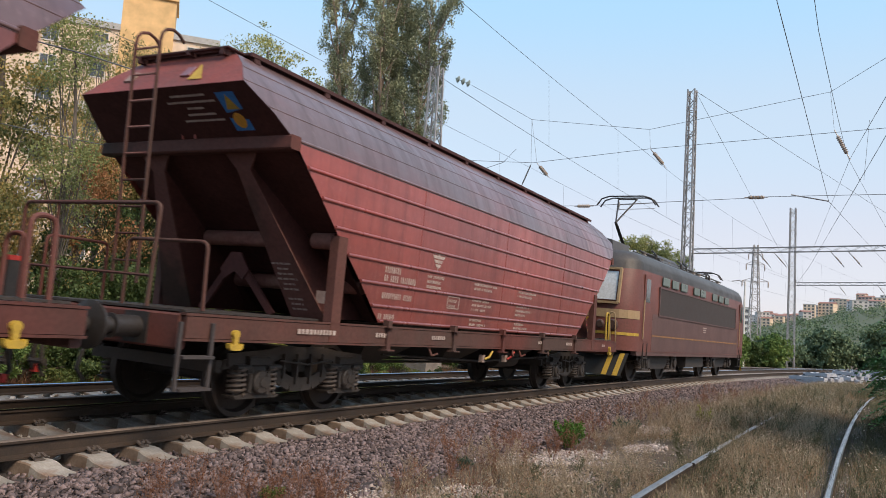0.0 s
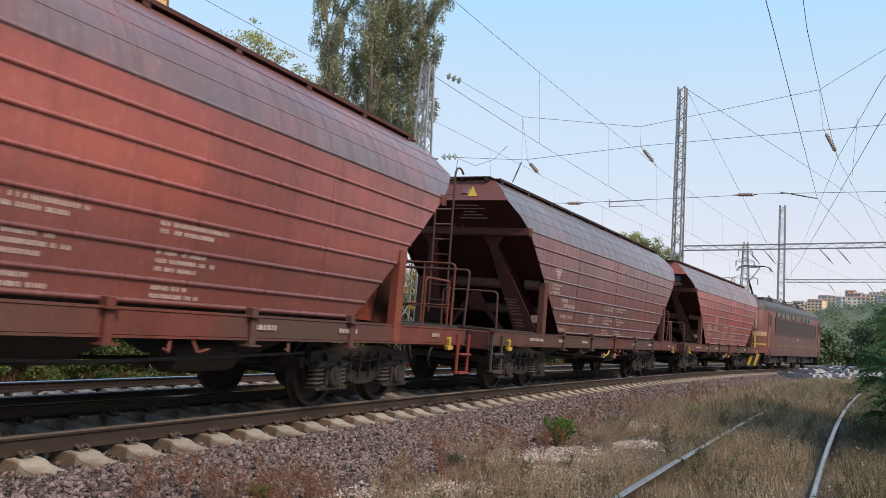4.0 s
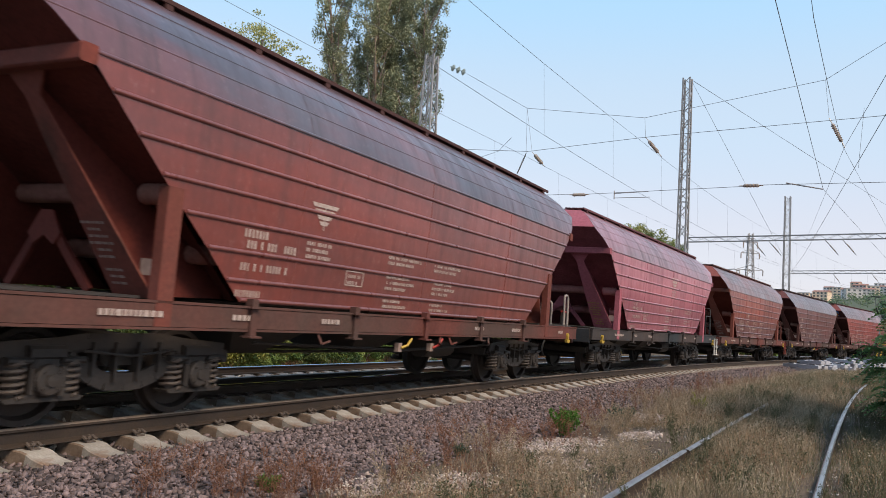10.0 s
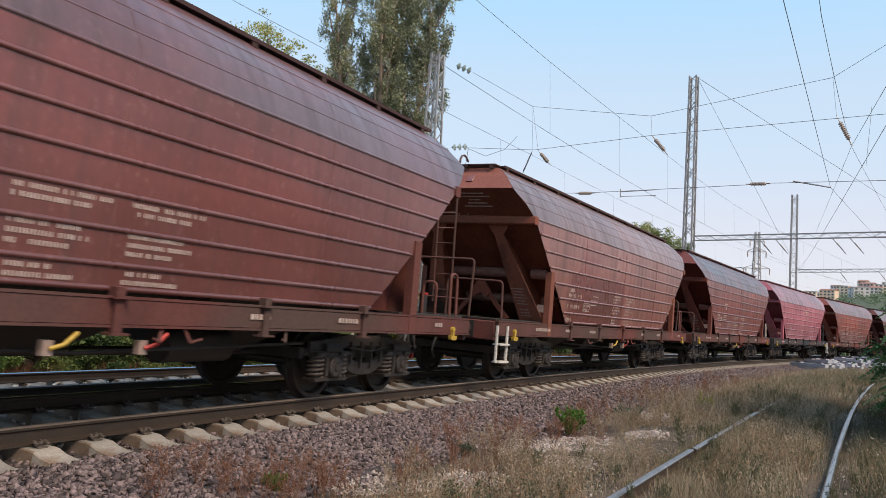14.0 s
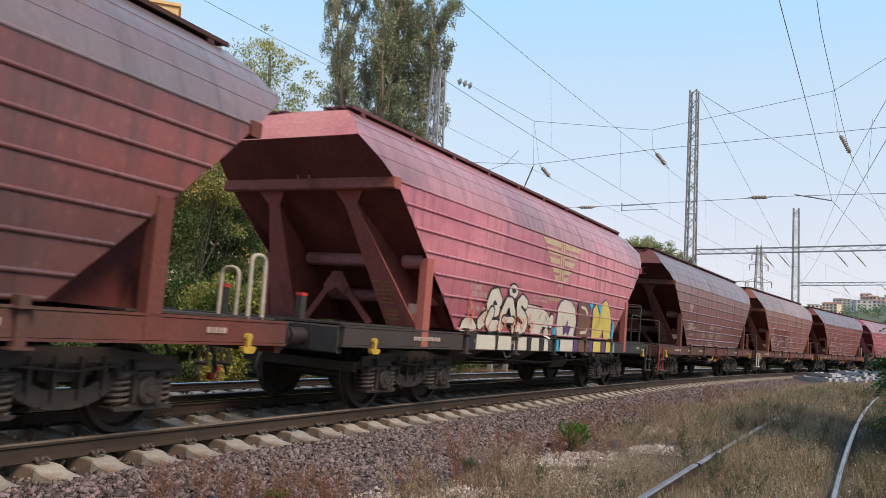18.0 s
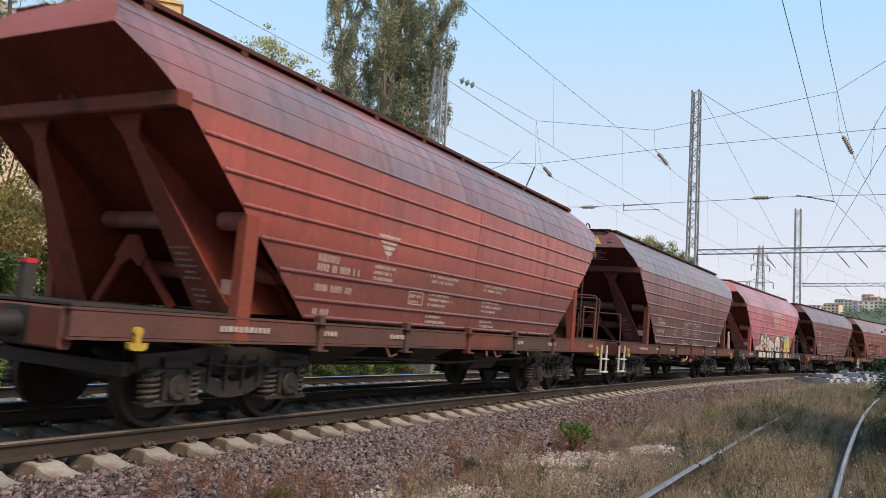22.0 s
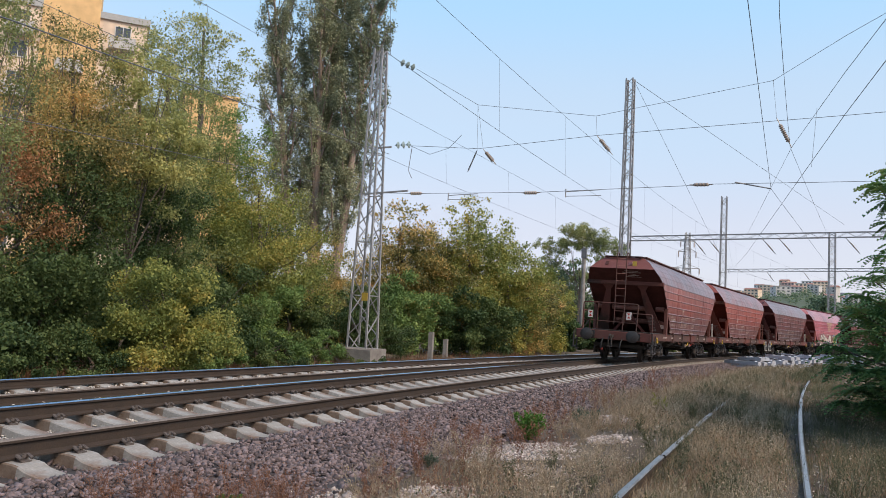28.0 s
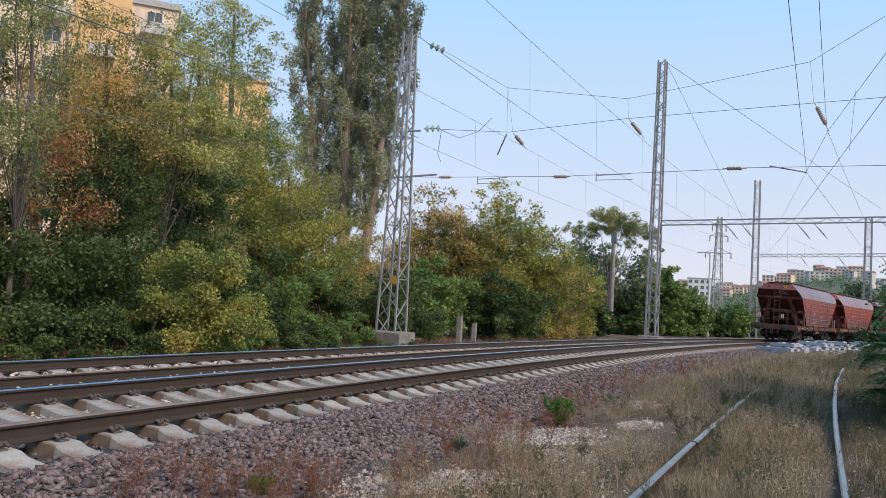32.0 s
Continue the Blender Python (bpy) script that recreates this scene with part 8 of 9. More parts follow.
hill()
cs, rs = [], []
for i in range(1500):
    a = RNG.uniform(-50, 35)
    r = RNG.uniform(300, 1050)
    cs.append((r * math.sin(radians(a)), r * math.cos(radians(a)), hill_z(r, a) + RNG.uniform(1, 3)))
    rs.append((RNG.uniform(4, 8), 5, RNG.uniform(2.5, 4.5)))
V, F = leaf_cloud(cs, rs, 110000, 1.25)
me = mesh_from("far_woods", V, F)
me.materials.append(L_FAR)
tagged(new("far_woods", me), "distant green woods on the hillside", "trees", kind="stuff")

# pile of concrete sleepers by the far bend
def new_sleeper_mesh():
    """A new concrete sleeper along x: a tapered bar with raised rail seats."""
    s = Shape().prism([(-0.14, -0.21), (0.14, -0.21), (0.11, -0.03), (0.09, -0.015), (-0.09, -0.015), (-0.11, -0.03)], "x", -1.28, 1.28)
    for x in (-0.75, 0.75):
        s.prism([(x - 0.30, -0.02), (x + 0.30, -0.02), (x + 0.22, 0.015), (x - 0.22, 0.015)], "y", -0.10, 0.10)
    return s.mesh("stacked_sleeper")


NEW_SLEEPER = new_sleeper_mesh()
NEW_SLEEPER.materials.append(CONCRETE_WHITE)
PAD = Shape().box(-0.12, 0.12, -0.09, 0.09, 0.012, 0.05).mesh("rail_pad")
PAD.materials.append(BLACK)
for i in range(72):
    k, lay = divmod(i, 3)
    if lay == 2 and RH.random() < 0.55:
        continue
    x, y = 0.2 + 0.34 * k + RH.uniform(-0.12, 0.12), 49.2 + 0.86 * k + RH.uniform(-0.4, 0.4)
    sl = new("stacked_sleeper", NEW_SLEEPER)
    sl.matrix_basis = Matrix.Translation((x, y, float(ground_z(x, y)) + 0.24 + 0.225 * lay)) @ Matrix.Rotation(radians(-48 + RH.uniform(-16, 16)), 4, "Z") @ Matrix.Rotation(radians(RH.uniform(-2, 2)), 4, "Y")
    for px in (-0.75, 0.75):
        part("rail_pad", PAD, None, sl, m=Matrix.Translation((px, 0, 0)))
    tagged(sl, "pale new concrete sleeper stacked in the grass", "concrete sleeper", "pile of sleepers")

# ---- ballast stones ----
def stones(name, label, pos, size, material, n_side=3):
    """Crushed stones: random lumps of 12 or 20 faces at the places given."""
    k = len(pos)
    if n_side > 3:
        g = 1.618
        base = np.array([(-1, g, 0), (1, g, 0), (-1, -g, 0), (1, -g, 0), (0, -1, g), (0, 1, g), (0, -1, -g), (0, 1, -g), (g, 0, -1), (g, 0, 1), (-g, 0, -1), (-g, 0, 1)]) / 1.9
        tri = np.array([(0, 11, 5), (0, 5, 1), (0, 1, 7), (0, 7, 10), (0, 10, 11), (1, 5, 9), (5, 11, 4), (11, 10, 2), (10, 7, 6), (7, 1, 8), (3, 9, 4), (3, 4, 2), (3, 2, 6), (3, 6, 8), (3, 8, 9), (4, 9, 5), (2, 4, 11), (6, 2, 10), (8, 6, 7), (9, 8, 1)])
    else:
        base = np.array([(x, y, z) for x in (-1, 1) for y in (-1, 1) for z in (-1, 1)]) * 0.62
        tri = np.array([(0, 1, 3), (0, 3, 2), (4, 6, 7), (4, 7, 5), (0, 4, 5), (0, 5, 1), (2, 3, 7), (2, 7, 6), (0, 2, 6), (0, 6, 4), (1, 5, 7), (1, 7, 3)])
    nv = len(base)
    V = base[None] * (1 + RNG.uniform(-0.46, 0.26, (k, nv, 1)))
    V = V * RNG.uniform(0.40, 1.45, (k, 1, 3)) * np.array([1.0, 1.0, 0.72])
    a, b = RNG.uniform(0, 2 * math.pi, k), RNG.uniform(-0.9, 0.9, k)
    ca, sa, cb, sb = np.cos(a), np.sin(a), np.cos(b), np.sin(b)
    x = V[..., 0] * ca[:, None] - V[..., 1] * sa[:, None]
    y = V[..., 0] * sa[:, None] + V[..., 1] * ca[:, None]
    y2 = y * cb[:, None] - V[..., 2] * sb[:, None]
    z2 = y * sb[:, None] + V[..., 2] * cb[:, None]
    V = np.stack([x, y2, z2], -1) * size[:, None, None] + pos[:, None, :]
    F = (tri[None] + nv * np.arange(k)[:, None, None]).reshape(-1, 3)
    me = mesh_from(name, V.reshape(-1, 3), F)
    me.materials.append(material)
    return tagged(new(name, me), label, "stones", kind="stuff")


def scatter(n, s0, s1, u0, u1, power=1.0):
    """Random places between arc lengths s0, s1 and offsets u0, u1, denser near s0."""
    s = s0 + (s1 - s0) * RNG.random(n) ** power
    u = u0 + (u1 - u0) * RNG.random(n)
    h = np.interp(s, S_GRID, HEAD)
    X = np.interp(s, S_GRID, LX) + u * np.cos(h)
    Y = np.interp(s, S_GRID, LY) - u * np.sin(h)
    return X, Y, u


def ballast(n, s0, s1, u0, u1, power, lo, hi, r0, r1, material, name, label, n_side=3):
    X, Y, u = scatter(n, s0, s1, u0, u1, power)
    stones(name, label, np.stack([X, Y, ground_z(X, Y) + RNG.uniform(lo, hi, len(X))], 1), RNG.uniform(r0, r1, len(X)), material, n_side)


SHOULDER = "grey-brown crushed stone ballast shoulder"
ballast(24000, 0.5, 12, 0.56, 2.20, 1.0, -0.030, 0.020, 0.022, 0.044, STONE, "ballast", SHOULDER)
ballast(5000, 0.5, 14, 0.62, 2.20, 1.0, 0.0, 0.028, 0.016, 0.040, STONE, "ballast", SHOULDER)
ballast(900, 0.5, 20, 1.9, 2.7, 1.0, 0.0, 0.02, 0.02, 0.045, STONE, "ballast", "stray ballast stones at the foot of the shoulder")
ballast(24000, 12, 60, 0.56, 2.3, 1.3, -0.02, 0.025, 0.024, 0.050, STONE, "ballast", SHOULDER)
ballast(15000, -3, 45, -2.25, 0.5, 1.2, -0.01, 0.02, 0.02, 0.045, STONE, "ballast", "grey-brown ballast stones between the rails")
ballast(13000, -2, 36, -2.3, -0.12, 1.2, 0.01, 0.055, 0.014, 0.034, STONE_PALE, "pale_ballast", "pale limestone chips between the sleepers")
ballast(24000, 2, 60, -6.9, -2.9, 1.2, -0.01, 0.05, 0.024, 0.052, STONE_PALE, "pale_ballast", "pale limestone ballast of the second line")
ballast(5000, -14, 0.5, 0.52, 2.25, 1.0, -0.01, 0.03, 0.03, 0.06, STONE, "ballast", SHOULDER)

# bare patches of pale limestone gravel at the foot of the shoulder: (x, y, half width, half length)
PATCHES = ((-3.20, 6.55, 0.66, 0.42), (-2.55, 7.05, 0.40, 0.40), (-2.72, 10.75, 0.70, 0.80), (-2.60, 9.75, 0.55, 0.50), (-1.75, 11.6, 0.3, 0.5), (-2.28, 14.7, 0.50, 0.95), (-3.02, 9.3, 0.25, 0.4), (-1.95, 8.7, 0.35, 0.35))


def bare(x, y):
    """How deep inside a gravel patch each point lies, 0 outside."""
    d = np.zeros(len(x))
    for a, b, rx, ry in PATCHES:
        w = 0.22 * np.sin(5 * x + 3 * y) + 0.16 * np.sin(9 * y - 4 * x)
        d = np.maximum(d, 1.15 + w - np.hypot((x - a) / rx, (y - b) / ry))
    return np.clip(d, 0, 1)


def gravel(n, r0, r1, material):
    X, Y = [], []
    for a, b, rx, ry in PATCHES:
        m = int(n * rx * ry)
        X.append(a + RNG.uniform(-1.4, 1.4, m) * rx)
        Y.append(b + RNG.uniform(-1.4, 1.4, m) * ry)
    X, Y = np.concatenate(X), np.concatenate(Y)
    keep = bare(X, Y) > RNG.random(len(X)) * 0.5
    X, Y = X[keep], Y[keep]
    stones("gravel", "pale crushed limestone gravel patch", np.stack([X, Y, ground_z(X, Y) + RNG.uniform(-0.004, 0.016, len(X))], 1), RNG.uniform(r0, r1, len(X)), material)


gravel(9000, 0.008, 0.022, STONE_PINK)
gravel(3500, 0.008, 0.024, STONE_PALE)
gravel(900, 0.02, 0.042, STONE_PINK)
ballast(6000, 3, 30, 2.2, 9.5, 1.4, -0.005, 0.01, 0.006, 0.018, STONE_PALE, "gravel", "scattered pale gravel in the grass")


# ---- grass and weeds ----
def blades(X, Y, height, width, lean, material, name, label, segs=3):
    """Curved grass blades rooted at (X, Y)."""
    n = len(X)
    z = ground_z(X, Y) - 0.01
    a = RNG.uniform(0, 2 * math.pi, n)
    b = RNG.uniform(0, 2 * math.pi, n)
    lx, ly = np.cos(a) * lean, np.sin(a) * lean
    wx, wy = np.cos(b) * width / 2, np.sin(b) * width / 2
    V = []
    for i in range(segs):
        t = i / segs
        c = np.stack([X + lx * height * t * t, Y + ly * height * t * t, z + height * t * (1 - 0.35 * lean * t)], 1)
        w = np.stack([wx, wy, np.zeros(n)], 1) * (1 - t * 0.6)
        V += [c - w, c + w]
    V.append(np.stack([X + lx * height, Y + ly * height, z + height * (1 - 0.35 * lean)], 1))
    V = np.stack(V, 1)
    k = 2 * segs + 1
    tri = []
    for i in range(segs - 1):
        tri += [(2 * i, 2 * i + 1, 2 * i + 3), (2 * i, 2 * i + 3, 2 * i + 2)]
    tri.append((2 * segs - 2, 2 * segs - 1, 2 * segs))
    F = (np.array(tri)[None] + k * np.arange(n)[:, None, None]).reshape(-1, 3)
    me = mesh_from(name, V.reshape(-1, 3), F)
    me.materials.append(material)
    return tagged(new(name, me), label, "grass", kind="stuff")


G_DRY = leaf_mat("dry_grass", [(0.165, 0.118, 0.078), (0.300, 0.222, 0.150), (0.450, 0.355, 0.245), (0.66, 0.56, 0.43)], 1.2, 0.25)
G_MIX = leaf_mat("dull_grass", [(0.042, 0.052, 0.030), (0.085, 0.092, 0.050), (0.150, 0.142, 0.078), (0.25, 0.21, 0.125)], 0.9, 0.25)
G_RED = leaf_mat("red_brown_weeds", [(0.10, 0.045, 0.030), (0.18, 0.080, 0.050), (0.26, 0.13, 0.075), (0.32, 0.21, 0.12)], 1.5, 0.2)
G_GRN = leaf_mat("fresh_green_weeds", [(0.05, 0.12, 0.02), (0.08, 0.18, 0.03), (0.12, 0.24, 0.04)], 1.5, 0.25)
G_GRY = leaf_mat("grey_green_weeds", [(0.05, 0.075, 0.05), (0.08, 0.11, 0.075), (0.12, 0.15, 0.10)], 1.5, 0.2)
G_YEL = leaf_mat("yellow_green_weeds", [(0.14, 0.15, 0.02), (0.24, 0.25, 0.04), (0.36, 0.34, 0.06)], 1.5, 0.2)


def patch(n, y0, y1, power, u0, u1, tuft=0.10, per=14, wave=0.0):
    """Grass roots in tufts; the ground right of the ballast. wave thins the tufts into patches."""
    m = n // per
    y = y0 + (y1 - y0) * RNG.random(m) ** power
    u = u0 + (u1 - u0) * RNG.random(m)
    x = np.interp(y, LY, LX) + u
    d = x - siding_x(y)
    clear = ((np.abs(d) > 0.22) | (y > 15.5)) & ((np.abs(d - SIDING_GAUGE) > 0.22) | (y > 32))
    keep = clear & (bare(x, y) < 0.25 * RNG.random(m)) & (np.sin(1.3 * x + 0.5 * y + 2.0) + np.sin(0.8 * y - 1.1 * x) + 0.7 * np.sin(2.7 * x + 1.9 * y) > wave)
    x, y = np.repeat(x[keep], per), np.repeat(y[keep], per)
    return x + RNG.normal(0, tuft, len(x)), y + RNG.normal(0, tuft, len(y))


def lawn(n, y0, y1, power, u0, u1, h0, h1, w0, w1, material, name, label, tuft=0.1, per=14, wave=-9.0, lean=0.9):
    X, Y = patch(n, y0, y1, power, u0, u1, tuft, per, wave)
    k = len(X)
    blades(X, Y, h0 + (h1 - h0) * RNG.random(k) ** 1.6, RNG.uniform(w0, w1, k), RNG.uniform(0.1, lean, k), material, name, label)


G_ORG = leaf_mat("orange_straw_grass", [(0.20, 0.105, 0.060), (0.31, 0.175, 0.100), (0.42, 0.26, 0.155), (0.52, 0.36, 0.23)], 1.2, 0.25)
lawn(52000, 3.2, 24, 1.5, 2.75, 9.5, 0.04, 0.26, 0.002, 0.005, G_DRY, "dry_grass", "dry straw-coloured grass along the siding", 0.12, 12, -0.2, 1.3)
lawn(42000, 3.6, 30, 1.5, 3.2, 10.0, 0.03, 0.20, 0.003, 0.006, G_MIX, "dull_grass", "dull green-brown grass around the siding", 0.14, 12, -0.5, 1.3)
lawn(30000, 4.0, 22, 1.4, 2.9, 9.0, 0.08, 0.36, 0.002, 0.0045, G_ORG, "straw_grass", "orange-brown straw grass along the siding", 0.07, 12, 0.3, 0.8)
lawn(15000, 4.0, 26, 1.4, 2.7, 9.5, 0.22, 0.52, 0.0016, 0.0036, G_DRY, "tall_straw", "thin tall dry stalks among the grass", 0.06, 6, -0.3, 0.5)
lawn(14000, 3.6, 22, 1.4, 3.2, 9.0, 0.04, 0.24, 0.002, 0.005, G_RED, "dry_weeds", "rust-brown dry weeds along the siding", 0.10, 12, 0.4, 1.2)
lawn(9000, -14, 3.4, 1.0, 2.6, 12.0, 0.05, 0.3, 0.004, 0.009, G_MIX, "dull_grass", "dull green-brown grass around the siding", 0.2, 12, -0.6, 1.2)
lawn(9000, -14, 3.4, 1.0, 2.6, 12.0, 0.05, 0.3, 0.004, 0.009, G_DRY, "dry_grass", "dry straw-coloured grass along the siding", 0.2, 12, -0.4, 1.2)
lawn(26000, 20, 60, 1.2, 2.2, 14.0, 0.10, 0.42, 0.006, 0.014, G_MIX, "dull_grass", "dull tall grass further along the siding", 0.25, 12, -0.6)
lawn(26000, 20, 60, 1.2, 1.8, 12.0, 0.10, 0.42, 0.005, 0.012, G_DRY, "dry_grass", "dry tall grass further along the siding", 0.25, 12, -0.4)
lawn(16000, 18, 60, 1.2, 1.8, 12.0, 0.10, 0.42, 0.005, 0.012, G_ORG, "straw_grass", "orange-brown straw grass further along the siding", 0.25, 12, 0.0)


def along_rail(n, y0, y1, u0, u1, h0, h1, material, name, label, w0=0.003, w1=0.007):
    """Tall grass that grows over the siding's rails."""
    m = n // 10
    y = y0 + (y1 - y0) * RNG.random(m) ** 1.2
    x = siding_x(y) + RNG.uniform(u0, u1, m)
    X, Y = np.repeat(x, 10) + RNG.normal(0, 0.08, 10 * m), np.repeat(y, 10) + RNG.normal(0, 0.08, 10 * m)
    k = len(X)
    blades(X, Y, h0 + (h1 - h0) * RNG.random(k) ** 1.4, RNG.uniform(w0, w1, k), RNG.uniform(0.1, 0.8, k), material, name, label)


along_rail(26000, 15.8, 44, -1.2, 0.6, 0.12, 0.40, G_MIX, "dull_grass", "dull green grass grown over the siding rail", 0.004, 0.010)
along_rail(26000, 15.4, 44, -1.8, 0.8, 0.15, 0.45, G_DRY, "dry_grass", "tall dry grass grown over the siding rail", 0.003, 0.008)
along_rail(20000, 5.5, 30, 0.25, 1.25, 0.05, 0.24, G_MIX, "dull_grass", "dull green grass between the siding rails")
along_rail(20000, 5.5, 30, 0.25, 1.25, 0.06, 0.28, G_DRY, "dry_grass", "dry grass between the siding rails")
along_rail(16000, 32, 62, 0.6, 2.4, 0.15, 0.45, G_MIX, "dull_grass", "dull green grass grown over the siding rail", 0.006, 0.012)
along_rail(16000, 8, 30, 1.75, 3.2, 0.10, 0.42, G_MIX, "dull_grass", "dull green grass beside the siding")
along_rail(4200, 7.4, 16.5, -0.24, 0.20, 0.10, 0.22, G_DRY, "dry_grass", "dry grass crowding the sunken siding rail", 0.002, 0.005)
along_rail(4200, 8.6, 16.5, -0.24, 0.20, 0.10, 0.21, G_MIX, "dull_grass", "dull green grass crowding the sunken siding rail", 0.003, 0.006)
along_rail(2600, 9.0, 34, SIDING_GAUGE - 0.25, SIDING_GAUGE + 0.30, 0.08, 0.20, G_MIX, "dull_grass", "dull green grass beside the pale siding rail", 0.003, 0.006)


def leafy_litter(n, y0, y1, power, u0, u1, h, size, material, name, label, wave=-9.0):
    """Small leaves and seed heads of low weeds, thicker towards the ground."""
    X, Y = patch(n, y0, y1, power, u0, u1, 0.09, 10, wave)
    k = len(X)
    c = np.stack([X, Y, ground_z(X, Y) + h * RNG.random(k) ** 1.6], 1)
    d = RNG.normal(size=(k, 3))
    d /= np.linalg.norm(d, axis=1)[:, None]
    w = np.cross(d, RNG.normal(size=(k, 3)))
    w /= np.linalg.norm(w, axis=1)[:, None] + 1e-9
    L = size * RNG.uniform(0.5, 1.4, k)[:, None]
    V = np.stack([c - d * L / 2, c + w * L * 0.22, c + d * L / 2, c - w * L * 0.22], 1).reshape(-1, 3)
    me = mesh_from(name, V, np.arange(4 * k).reshape(-1, 4))
    me.materials.append(material)
    return tagged(new(name, me), label, "grass", kind="stuff")


leafy_litter(46000, 4.0, 22, 1.5, 3.1, 9.5, 0.26, 0.026, G_MIX, "low_weeds", "low dull green weeds in the dry grass", -0.9)
leafy_litter(50000, 4.0, 24, 1.5, 3.3, 9.5, 0.28, 0.026, G_DRY, "seed_heads", "pale dry seed heads in the grass", -0.6)
leafy_litter(12000, 4.0, 24, 1.5, 3.3, 8.5, 0.22, 0.024, G_RED, "dry_leaves", "rust-brown dry weed leaves in the grass", -0.2)
lawn(14000, 8, 50, 1.2, -11.0, -7.9, 0.15, 0.6, 0.006, 0.014, G_RED, "dry_weeds", "rust-brown dry weeds along the thicket", 0.2, 12, -0.5)
lawn(12000, 8, 60, 1.2, -12.0, -7.5, 0.10, 0.5, 0.008, 0.016, G_MIX, "dull_grass", "dull green grass along the thicket", 0.2, 12, -0.5)


def weed_mesh(name, h, stems, bits, size, spread, material, branch=0.35):
    """A dry or green weed: thin branching stems set with small leaves or seeds."""
    V, F = [], []

    def ribbon(p, q, w):
        d = (q - p)
        s = d.cross(Vector((RNG.normal(), RNG.normal(), 0.3))).normalized() * w
        b = len(V)
        V.extend([p - s, p + s, q + s * 0.5, q - s * 0.5])
        F.append((b, b + 1, b + 2, b + 3))
    for _ in range(stems):
        a = RNG.uniform(0, 2 * math.pi)
        tip = Vector((math.cos(a) * spread * RNG.uniform(0.2, 1), math.sin(a) * spread * RNG.uniform(0.2, 1), h * RNG.uniform(0.6, 1.05)))
        pts = [Vector((0, 0, 0)).lerp(tip, t) + Vector((RNG.normal() * 0.012, RNG.normal() * 0.012, 0.10 * h * t * (1 - t))) for t in (0, 0.35, 0.7, 1)]
        for p, q in zip(pts[:-1], pts[1:]):
            ribbon(p, q, 0.0022)
        twigs = [pts]
        for _ in range(4):
            t = RNG.uniform(0.3, 0.9)
            b0 = Vector((0, 0, 0)).lerp(tip, t)
            a2 = RNG.uniform(0, 2 * math.pi)
            b1 = b0 + Vector((math.cos(a2) * branch * h * 0.5, math.sin(a2) * branch * h * 0.5, branch * h * RNG.uniform(0.3, 0.8)))
            ribbon(b0, b1, 0.0015)
            twigs.append([b0, b1])
        for tw in twigs:
            for _ in range(bits):
                t = RNG.uniform(0.08, 1.0) if len(tw) > 2 else RNG.random()
                c = tw[0].lerp(tw[-1], t) + Vector(RNG.normal(size=3)) * 0.010
                d = Vector(RNG.normal(size=3)).normalized()
                s = d.cross(Vector(RNG.normal(size=3))).normalized()
                l = size * RNG.uniform(0.5, 1.3)
                b = len(V)
                V.extend([c - d * l / 2, c + s * l * 0.22, c + d * l / 2, c - s * l * 0.22])
                F.append((b, b + 1, b + 2, b + 3))
    me = mesh_from(name, np.array([tuple(v) for v in V]), np.array(F))
    me.materials.append(material)
    return me


def plant(name, label, mesh, x, y, k=1.0):
    ob = new(name, mesh)
    ob.matrix_basis = Matrix.Translation((x, y, float(ground_z(x, y)) - 0.01)) @ Matrix.Rotation(RNG.uniform(0, 6.28), 4, "Z") @ Matrix.Scale(k, 4)
    return tagged(ob, label, "weed", "trackside weeds")


RED_W = [weed_mesh("dry_weed", 0.5, 8, 11, 0.017, 0.16, G_RED, 0.28) for _ in range(4)]
STRAW_W = [weed_mesh("straw_weed", 0.45, 14, 7, 0.020, 0.26, G_DRY, 0.3) for _ in range(4)]
DULL_W = [weed_mesh("dull_weed", 0.4, 7, 16, 0.024, 0.14, G_MIX) for _ in range(3)]
# bushy clusters of dry weeds along the foot of the shoulder: (x, y, how many, spread)
for x0, y0, n, sp in ((-4.12, 5.15, 6, 0.14), (-3.90, 5.30, 6, 0.12), (-3.62, 5.60, 6, 0.13), (-3.42, 5.85, 6, 0.14), (-2.90, 6.30, 5, 0.12), (-3.62, 5.95, 4, 0.10), (-2.70, 8.20, 5, 0.16), (-2.72, 9.40, 5, 0.18), (-3.15, 7.90, 3, 0.10), (-4.35, 4.75, 4, 0.15), (-2.50, 6.50, 3, 0.12), (-3.35, 12.6, 5, 0.25), (-3.2, 14.2, 5, 0.3), (-2.9, 16.5, 6, 0.4), (-2.2, 9.9, 4, 0.2)):
    for i in range(n):
        x, y = x0 + RNG.normal() * sp, y0 + RNG.normal() * sp
        plant("dry_weed", "rust-brown dry weed at the foot of the ballast", RED_W[i % 4], x, y, RNG.uniform(0.5, 1.05))
for i in range(90):
    y = 5.5 + 16 * RNG.random() ** 1.2
    x = float(np.interp(y, LY, LX)) + RNG.uniform(2.3, 4.6)
    if bare(np.array([x]), np.array([y]))[0] > 0.1:
        continue
    plant("straw_weed", "pale straw-coloured dry weed beside the ballast", STRAW_W[i % 4], x, y, RNG.uniform(0.5, 1.1))
for i in range(50):
    y = 9 + 22 * RNG.random() ** 1.2
    x = float(np.interp(y, LY, LX)) + RNG.uniform(1.7, 3.2)
    plant("dry_weed", "rust-brown dry weed at the foot of the ballast", RED_W[i % 4], x, y, RNG.uniform(0.5, 1.1))
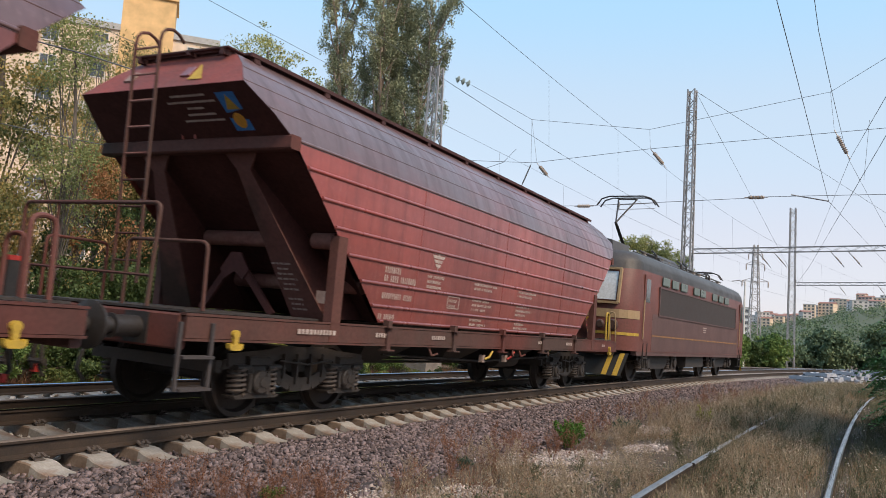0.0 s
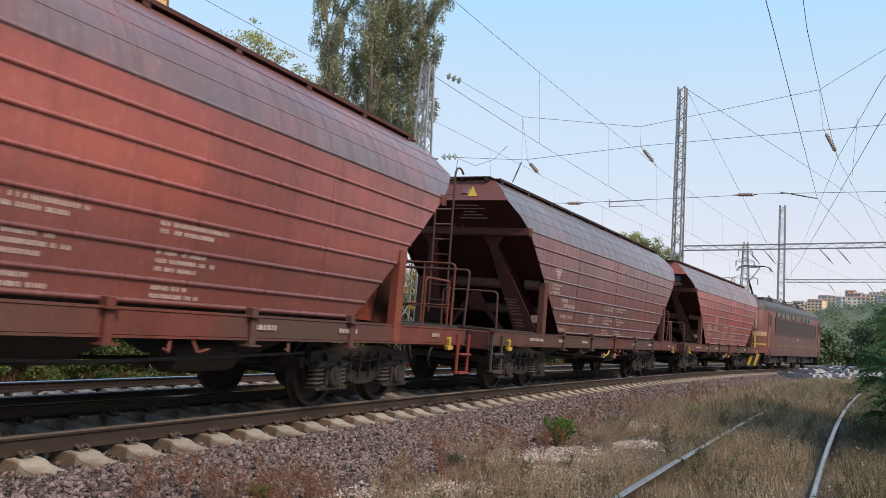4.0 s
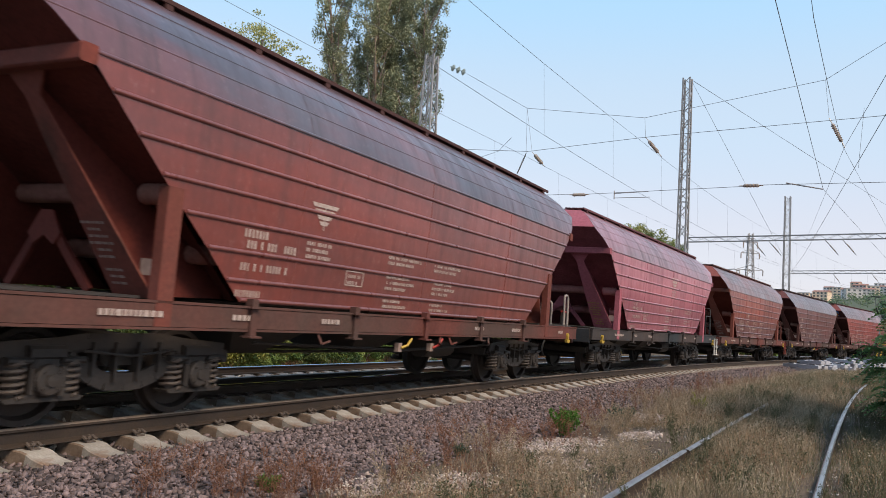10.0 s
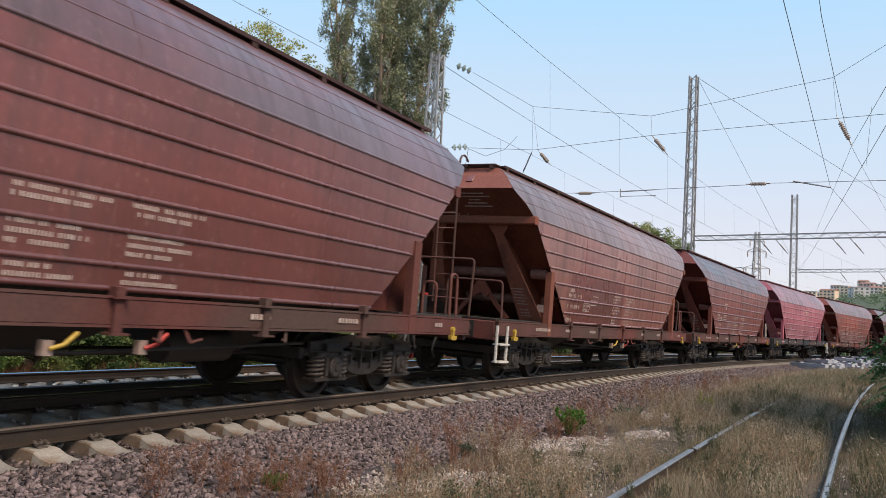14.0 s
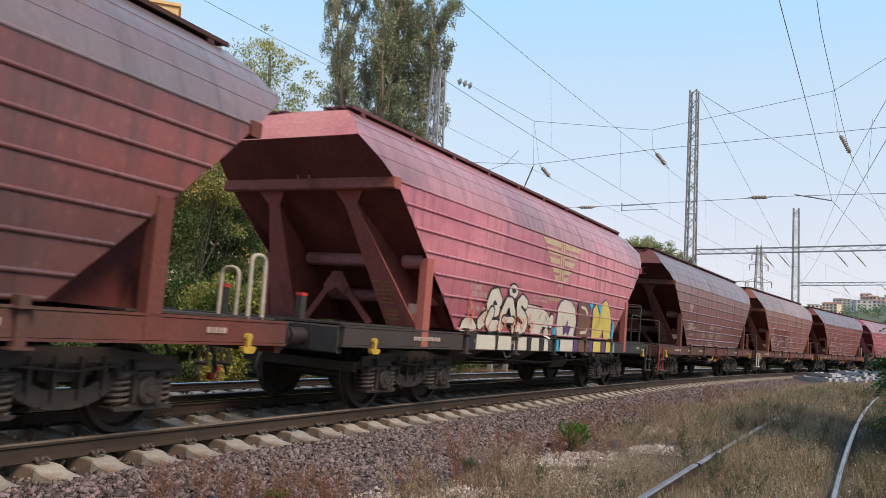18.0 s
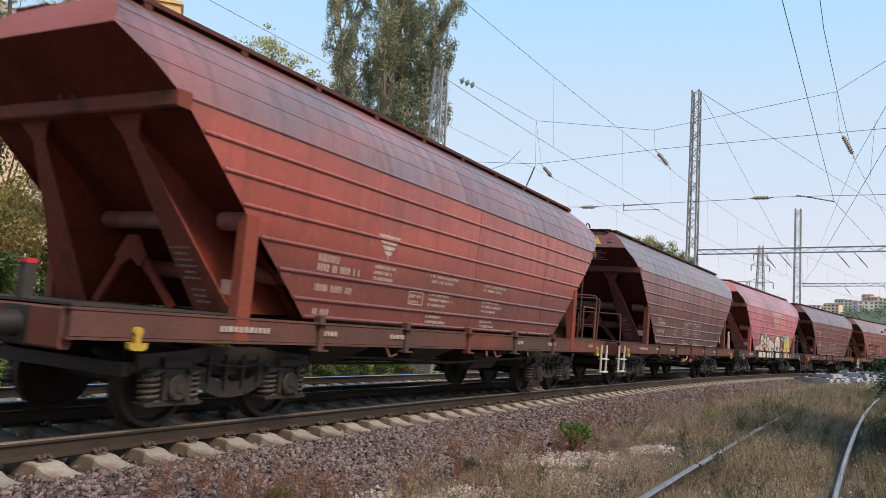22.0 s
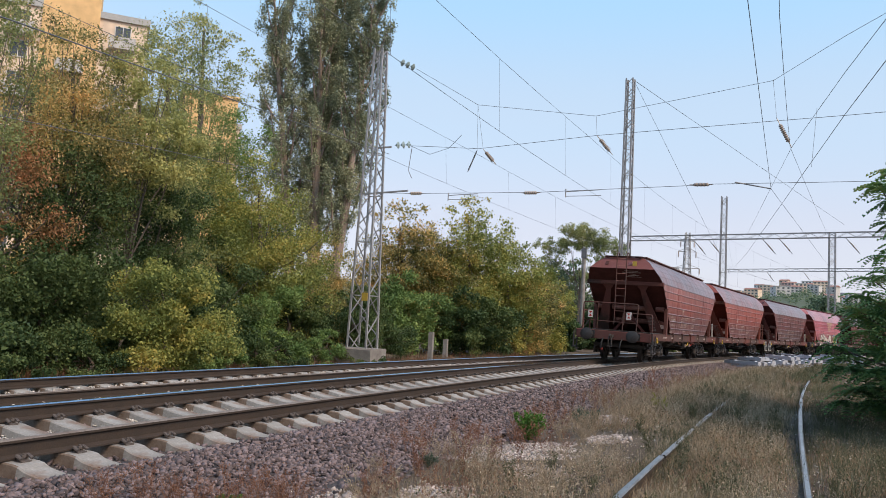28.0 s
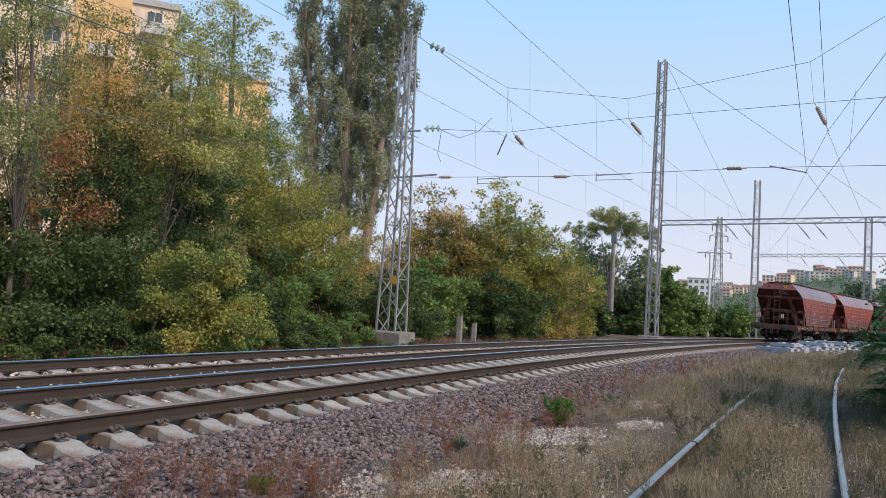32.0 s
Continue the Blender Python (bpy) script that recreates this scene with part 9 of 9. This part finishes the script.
for i in range(110):
    y = 5 + 22 * RNG.random() ** 1.3
    x = float(np.interp(y, LY, LX)) + RNG.uniform(3.6, 9.0)
    plant("dull_weed", "dull green dry-topped weed in the grass", DULL_W[i % 3], x, y, RNG.uniform(0.5, 1.0))
FERN = weed_mesh("green_weed", 0.36, 26, 26, 0.040, 0.30, G_GRN, 0.3)
plant("green_weed", "bright green leafy weed on the gravel", FERN, -3.0, 12.1, 1.2)
plant("green_weed", "small bright green weed on the ballast", FERN, -3.92, 5.74, 0.5)
GREY_W = weed_mesh("grey_weed", 0.34, 24, 24, 0.034, 0.30, G_GRY, 0.3)
plant("grey_weed", "grey-green bushy weed on the gravel", GREY_W, -2.3, 13.3, 1.1)
plant("grey_weed", "grey-green bushy weed on the gravel", GREY_W, -3.2, 8.4, 0.5)
YEL_W = weed_mesh("yellow_weed", 0.4, 14, 20, 0.03, 0.2, G_YEL, 0.3)
plant("yellow_weed", "yellow-green weed in the dry grass", YEL_W, -1.46, 16.3, 1.0)


# ---- what moves ----
def car_pose(s, off=-GAUGE / 2):
    a, b = line(s - 5.1, off, CANT / 2), line(s + 5.1, off, CANT / 2)
    c = (a + b) / 2
    return Matrix.Translation(c) @ Matrix.Rotation(-math.atan2(b.x - a.x, b.y - a.y), 4, "Z") @ Matrix.Rotation(math.atan2(CANT, GAUGE), 4, "Y")


def motions():
    times = [i * 0.5 for i in range(65)]
    for i, car in enumerate(CARS):
        ahead = PITCH * (10 - i)
        walk(car, [(t, car_pose(train_s(t) + ahead)) for t in times])
    walk(LOCO, [(t, car_pose(train_s(t) + LOCO_AHEAD)) for t in times])
    turn = [2 * i / FPS for i in range(481)]
    for wheel, y in WHEELS:
        walk(wheel, [(t, Matrix.Translation((0, y, 0.46)) @ Matrix.Rotation(-(train_s(t) - train_s(0)) / 0.46, 4, "X")) for t in turn])
    for wheel, y in LOCO_WHEELS:
        walk(wheel, [(t, Matrix.Translation((0, y, 0.625)) @ Matrix.Rotation(-(train_s(t) - train_s(0)) / 0.625, 4, "X")) for t in turn])


motions()
